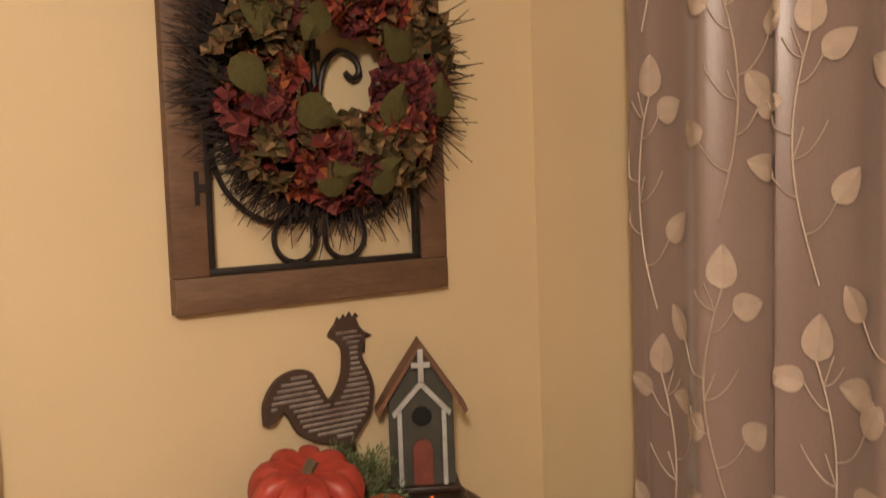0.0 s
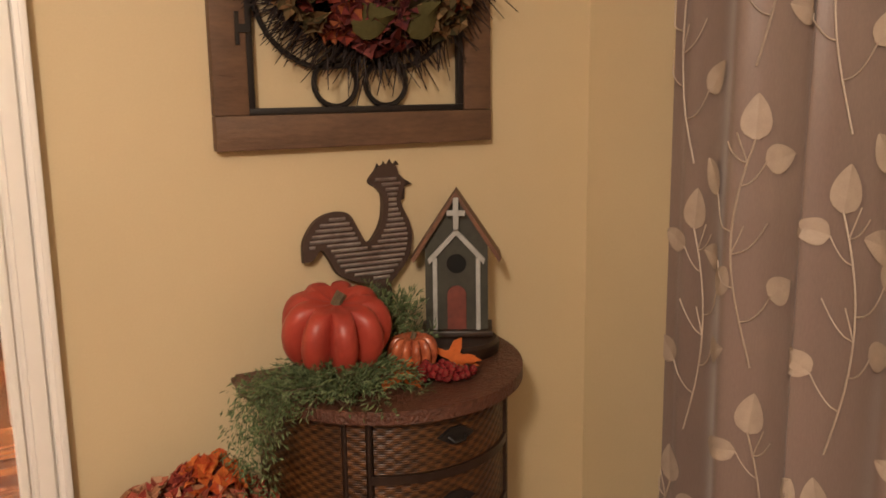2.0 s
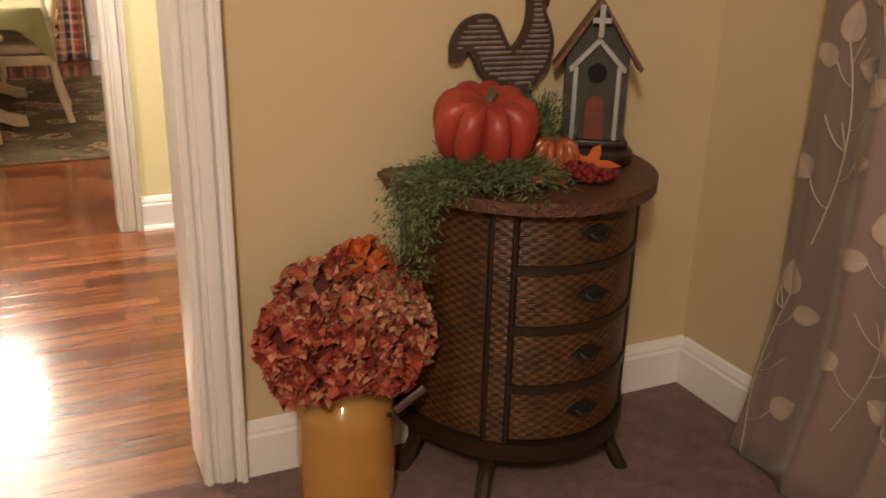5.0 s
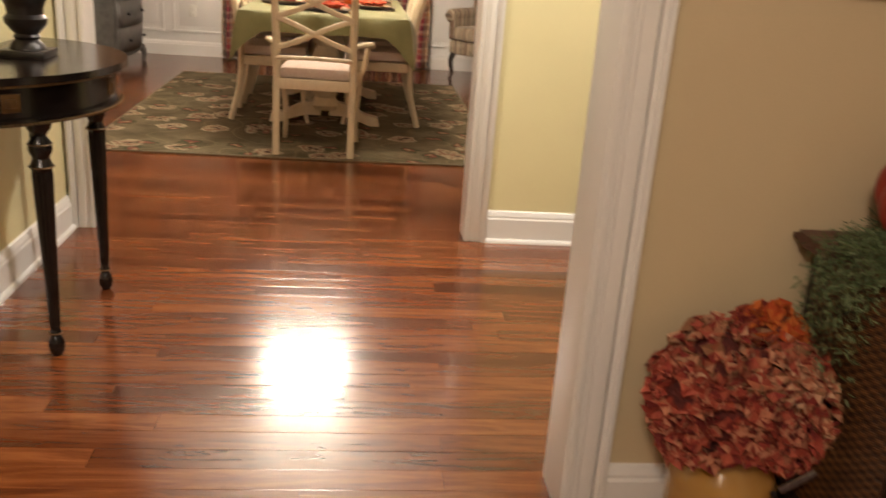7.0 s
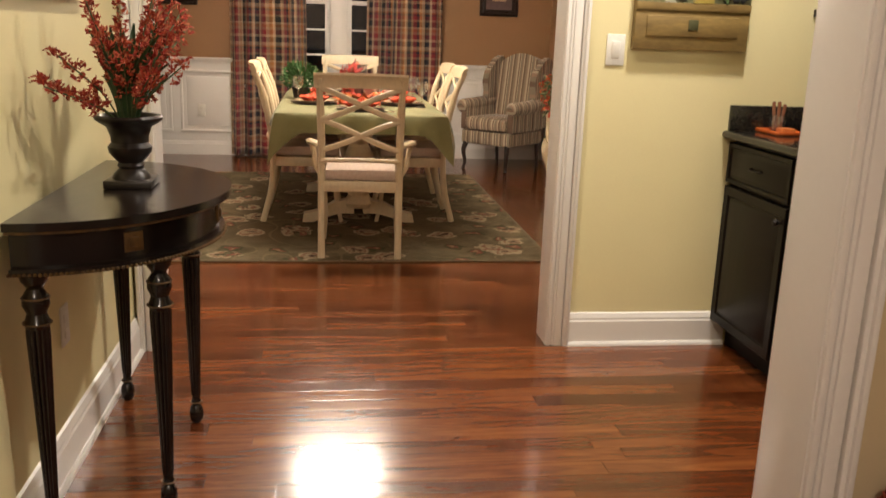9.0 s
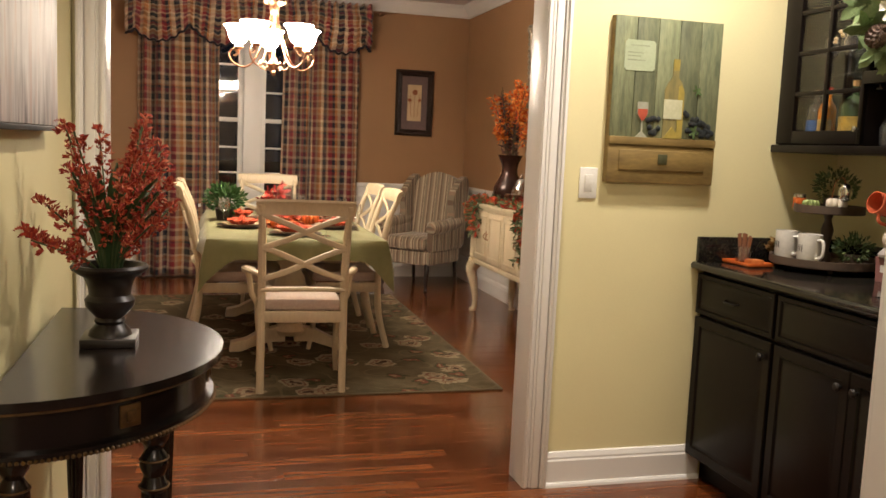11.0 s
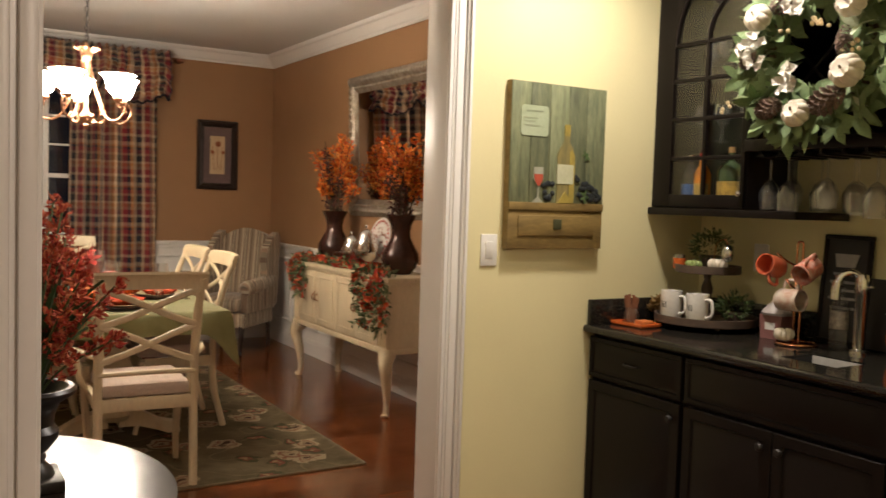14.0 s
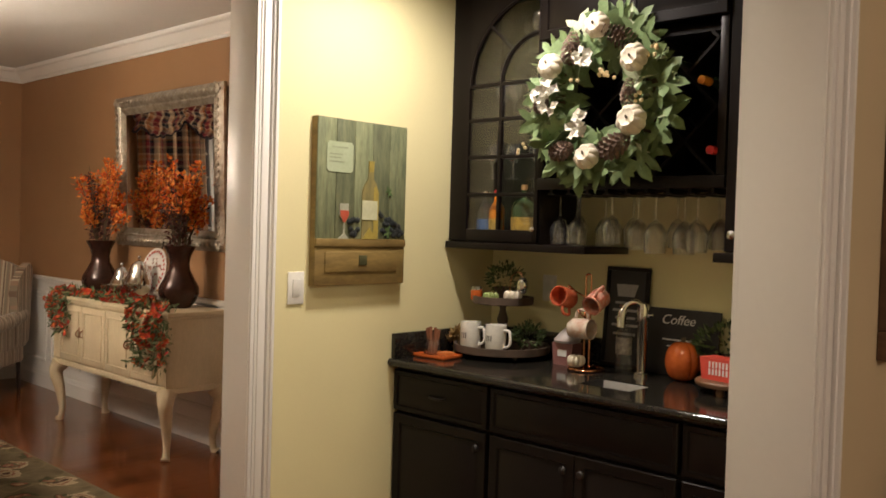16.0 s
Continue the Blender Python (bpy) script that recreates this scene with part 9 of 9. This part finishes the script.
def mug_tree():
    cx, cy = 1.235, 2.905
    root = thing("mug_tree", "copper wire mug stand with round base", "mug stand", pose(cx, cy, WT))
    cp = M["copper"]
    part("base", tube(B(), [(0.07 * math.cos(q), 0.07 * math.sin(q), 0.005) for q in [6.2832 * i / 28 for i in range(29)]], 0.0045, 7, caps=False), cp, root)
    part("base_bar", tube(B(), [(-0.07, 0, 0.005), (0.07, 0, 0.005)], 0.004, 6), cp, root)
    part("post", tube(B(), curve_pts([(0, -0.012, 0.006), (0, -0.012, 0.20), (0, -0.012, 0.35), (0, -0.008, 0.374), (0, 0.008, 0.374), (0, 0.012, 0.35), (0, 0.012, 0.20), (0, 0.012, 0.006)], 40), 0.0038, 7), cp, root)
    for s, z in ((1, 0.285), (-1, 0.285), (0, 0.20)):
        part("hook", tube(B(), [(0, 0.012 * s, z), (-0.012, 0.05 * s, z + 0.02), (-0.02, 0.085 * s, z + 0.045)] if s else [(0, 0, z), (-0.04, 0, z + 0.015), (-0.07, 0, z + 0.04)], 0.0038, 7), cp, root)
    patt = surf("floral_glaze", (0.62, 0.56, 0.48), (0.45, 0.22, 0.14), 26.0, 0.25, bump=0.0)
    chk = surf("coral_check_glaze", (0.55, 0.15, 0.09), (0.60, 0.42, 0.34), 60.0, 0.25, bump=0.0)
    mug("hanging_mug", "orange mug hanging on the copper stand", Matrix.Translation((cx - 0.03, cy + 0.065, WT + 0.275)) @ Matrix.Rotation(radians(-78), 4, "Y") @ Matrix.Rotation(radians(-70), 4, "Z"), surf("coral_glaze", (0.56, 0.13, 0.06), (0.50, 0.11, 0.05), 12.0, 0.25, bump=0.0), 0.082, 0.040, group="hanging mugs")
    mug("hanging_mug", "coral checked mug hanging on the copper stand", Matrix.Translation((cx - 0.02, cy - 0.075, WT + 0.295)) @ Matrix.Rotation(radians(-115), 4, "Y") @ Matrix.Rotation(radians(60), 4, "Z"), chk, 0.082, 0.039, group="hanging mugs")
    mug("hanging_mug", "cream flowered mug hanging on the copper stand", Matrix.Translation((cx - 0.055, cy + 0.035, WT + 0.165)) @ Matrix.Rotation(radians(88), 4, "X") @ Matrix.Rotation(radians(180), 4, "Z"), patt, 0.09, 0.040, group="hanging mugs")
    pumpkin("mini_pumpkin", cx - 0.03, cy + 0.028, WT + 0.010, 0.037, 0.74, M["whitepump"], "cream mini pumpkin at the stand's foot", 9)


mug_tree()


def words(name, body, size, m, material, parent, x="CENTER"):
    cu = bpy.data.curves.new(name, "FONT")
    cu.body, cu.size, cu.align_x, cu.extrude, cu.shear = body, size, x, 0.0006, 0.25
    tmp = bpy.data.objects.new(name, cu)
    me = bpy.data.meshes.new_from_object(tmp)
    bpy.data.objects.remove(tmp)
    me.materials.append(material)
    ob = new(name, me)
    ob.parent, ob.matrix_basis = parent, m
    return ob


def signs():
    back = EAST - 0.024
    face = Matrix.Rotation(radians(-90), 4, "Z") @ Matrix.Rotation(radians(90), 4, "X")
    r = thing("framed_sign", "black framed coffee sign standing on the worktop", "sign", pose(back - 0.035, 2.848, WT, 0, 0, 0))
    lean = Matrix.Rotation(radians(5), 4, "Y")
    bm = B()
    for b in ((-0.008, -0.098, 0, 0.008, 0.098, 0.016), (-0.008, -0.098, 0.389, 0.008, 0.098, 0.405), (-0.008, -0.098, 0.016, 0.008, -0.082, 0.389), (-0.008, 0.082, 0.016, 0.008, 0.098, 0.389)):
        box(bm, *b, 0.002, lean)
    part("frame", bm, M["cabinet"], r)
    part("board", box(B(), -0.003, -0.082, 0.016, 0.004, 0.082, 0.389, 0, lean), M["slate"], r)
    bm = prism(B(), [(0.05, 0.335), (0.04, 0.285), (-0.035, 0.285), (-0.05, 0.335)], -0.005, -0.003, "yz", lean)
    part("cup_drawing", bm, surf("grey_chalk", (0.34, 0.32, 0.30), None, 20.0, 0.8), r)
    for k, (z, w) in enumerate(((0.255, 0.05), (0.225, 0.06), (0.195, 0.045), (0.165, 0.06), (0.13, 0.05))):
        part("writing_bar", box(B(), -0.0045, -w, z, -0.003, w, z + 0.010, 0, lean), bpy.data.materials["grey_chalk"], r, smooth=False)
    r = thing("coffee_sign", "black board lettered Coffee leaning on the wall", "sign", pose(back - 0.035, 2.595, WT, 0, 0, 0))
    lean = Matrix.Rotation(radians(6), 4, "Y")
    part("board", box(B(), -0.008, -0.15, 0.0, 0.008, 0.15, 0.255, 0.003, lean), M["slate"], r)
    words("lettering", "Coffee", 0.052, lean @ Matrix.Translation((-0.0088, 0.020, 0.195)) @ face, M["chalk"], r)
    part("writing_bar", box(B(), -0.0095, -0.06, 0.132, -0.008, 0.08, 0.138, 0, lean), M["chalk"], r, smooth=False)
    part("writing_bar", box(B(), -0.0095, -0.04, 0.108, -0.008, 0.06, 0.113, 0, lean), M["chalk"], r, smooth=False)
    r = thing("framed_sign", "black framed print at the end of the worktop", "sign", pose(back - 0.030, 2.312, WT, 0, 0, 0))
    lean = Matrix.Rotation(radians(5), 4, "Y")
    part("frame", box(B(), -0.006, -0.085, 0, 0.006, 0.085, 0.35, 0.003, lean), M["cabinet"], r)
    part("print", box(B(), -0.0075, -0.065, 0.05, -0.0062, 0.065, 0.325, 0, lean), M["slate"], r, smooth=False)
    part("writing_bar", box(B(), -0.0085, -0.05, 0.08, -0.0077, 0.05, 0.16, 0, lean), bpy.data.materials["grey_chalk"], r, smooth=False)
    r = thing("cupcake_tin", "pink and white cupcake shaped tin", "tin", pose(1.29, 3.035, WT))
    part("body", prism(B(), [(-0.042, 0), (0.042, 0), (0.050, 0.09), (-0.050, 0.09)], -0.035, 0.035, "yz"), surf("dusty_pink_tin", (0.27, 0.12, 0.11), (0.20, 0.085, 0.08), 16.0, 0.4), r)
    part("swirl_lid", lathe(B(), [(0.052, 0.0905), (0.055, 0.10), (0.046, 0.112), (0.042, 0.116), (0.032, 0.13), (0.026, 0.133), (0.012, 0.148), (0.0, 0.15)], 22), surf("greyed_white", (0.42, 0.37, 0.35), None, 20.0, 0.5), r)
    part("letter_bar", box(B(), -0.0365, -0.022, 0.035, -0.0355, 0.022, 0.062), M["chalk"], r, smooth=False)


signs()


def counter_end():
    r = thing("faucet", "tall chrome bar faucet beside the sink", "faucet", pose(1.285, 2.690, WT))
    part("base", lathe(B(), [(0.030, 0), (0.030, 0.010), (0.021, 0.016), (0.020, 0.20), (0.023, 0.205), (0.023, 0.26), (0.018, 0.275), (0.0, 0.28)], 20), M["silver"], r)
    part("spout", tube(B(), curve_pts([(0, 0, 0.255), (-0.022, 0.018, 0.280), (-0.050, 0.040, 0.272), (-0.064, 0.052, 0.235), (-0.066, 0.054, 0.185)], 20), [0.012] * 14 + [0.017] * 7, 10), M["silver"], r)
    part("lever", tube(B(), [(0.0, -0.012, 0.225), (0.0, -0.040, 0.235)], 0.005, 7), M["silver"], r)
    r = thing("syrup_bottle", "clear pump bottle with a dark printed label", "bottle", pose(1.29, 2.770, WT))
    part("bottle", lathe(B(), [(0.030, 0), (0.033, 0.005), (0.033, 0.15), (0.014, 0.19), (0.013, 0.22), (0.0, 0.22)], 20), M["glass"], r)
    part("label", lathe(B(), [(0.0336, 0.075), (0.0336, 0.14)], 20, arc=(90, 270)), surf("printed_label", (0.30, 0.26, 0.21), (0.10, 0.08, 0.07), 60.0, 0.6), r)
    part("pump", tube(B(), [(0, 0, 0.22), (0, 0, 0.265), (-0.035, 0, 0.262)], 0.006, 8), M["silver"], r)
    root = thing("pumpkin_jar", "orange ceramic pumpkin jar with a dark face", "pumpkin", pose(1.315, 2.537, WT))
    pr = [(max(0.0001, 0.066 * math.sin(math.pi * k / 14) ** 0.75), 0.145 * (0.5 - 0.5 * math.cos(math.pi * k / 14))) for k in range(15)]
    part("flesh", lathe(B(), pr, 60, lobes=9, amp=0.10), M["orange"], root)
    part("stem", tube(B(), [(0, 0, 0.138), (0.004, 0, 0.16)], [0.011, 0.008], 7), M["stem"], root)
    rng = random.Random(40)
    bm = B()
    for i in range(380):
        v = rvec(rng)
        petal(bm, Vector((v.x * 0.075, v.y * 0.125, 0.135 + v.z * 0.075)), v + Vector((0, 0, 0.3)), rvec(rng), rng.uniform(0.022, 0.04), 0.014)
    rt = thing("potted_plant", "leafy green plant in a dark pot by the signs", "plant", pose(1.375, 2.375, WT))
    part("pot", lathe(B(), [(0.035, 0), (0.048, 0.08), (0.043, 0.08), (0.0, 0.075)], 18), M["slate"], rt)
    part("foliage", bm, M["green"], rt)
    rs = thing("cake_stand", "round wooden riser on three turned feet", "riser", pose(1.215, 2.30, WT))
    wd = surf("warm_wood_riser", (0.20, 0.10, 0.05), (0.13, 0.065, 0.032), 10.0, 0.5)
    part("disc", lathe(B(), [(0.0, 0.028), (0.118, 0.028), (0.122, 0.034), (0.122, 0.042), (0.118, 0.046), (0.0, 0.046)], 36), wd, rs)
    for a in (60, 180, 300):
        part("foot", lathe(B(), [(0.012, 0), (0.016, 0.012), (0.010, 0.028)], 12, (0.085 * math.cos(radians(a)), 0.085 * math.sin(radians(a)), 0)), wd, rs)
    rb = thing("red_box", "coral red box with white lettering on the riser", "box", pose(1.195, 2.315, WT + 0.0465, 0, 0, -12))
    part("box_body", prism(B(), [(-0.068, 0), (0.068, 0), (0.078, 0.075), (-0.078, 0.075)], -0.04, 0.04, "yz"), surf("coral_red_paint", (0.60, 0.075, 0.05), (0.52, 0.06, 0.042), 12.0, 0.4), rb)
    for z, w in ((0.043, 0.042), (0.018, 0.042)):
        for k in range(6):
            y = -w + 2 * w * (k + 0.5) / 6
            part("letter_bar", box(B(), -0.0412, y - 0.0035, z, -0.0400, y + 0.0035, z + 0.021), M["chalk"], rb, smooth=False)
    o = Matrix.Translation((EAST - 0.001, 3.255, 1.205)) @ Matrix.Rotation(radians(-90), 4, "Z")
    outlet("wall_outlet", o, "white wall outlet over the worktop")


counter_end()

# ---- floor boards ----
def floor_boards():
    rng = random.Random(5)
    w = 0.0826
    near, far = [], []
    y = A0 + 0.012
    while y < NORTH - 0.01:
        hall = y < W0 - 0.02
        xa, xb = (WEST_HALL, EAST) if hall else (WEST_DIN, EAST)
        x = xa - rng.uniform(0, 0.6)
        while x < xb:
            ln = rng.uniform(0.55, 1.75)
            a, b = max(x, xa), min(x + ln, xb)
            if b - a > 0.03:
                (near if y < 5.2 and b > -1.6 and a < 1.0 else far).append((a, b, y, rng.uniform(-0.0002, 0.0002)))
            x += ln
        y += w
    def board(bm, a, b, y, dz):
        e, t = 0.0005, 0.0014
        v = [bm.verts.new(p) for p in ((a + e, y + e, dz), (b - e, y + e, dz), (b - e, y + w - e, dz), (a + e, y + w - e, dz), (a + e, y + e - 0.0, -0.008), (b - e, y + e, -0.008), (b - e, y + w - e, -0.008), (a + e, y + w - e, -0.008))]
        ins = [bm.verts.new(p) for p in ((a + e + t, y + e + t, dz + 0.00012), (b - e - t, y + e + t, dz + 0.00012), (b - e - t, y + w - e - t, dz + 0.00012), (a + e + t, y + w - e - t, dz + 0.00012))]
        bm.faces.new(ins)
        for i in range(4):
            j = (i + 1) % 4
            bm.faces.new((v[i], v[j], ins[j], ins[i]))
            bm.faces.new((v[i + 4], v[j + 4], v[j], v[i]))
    for q in near[:300]:
        bm = B()
        board(bm, *q)
        part("plank", bm, M["floor"], floor, smooth=False)
    bm = B()
    for q in near[300:] + far:
        board(bm, *q)
    tagged(part("planks", bm, M["floor"], floor, smooth=False), kind="stuff")


floor_boards()
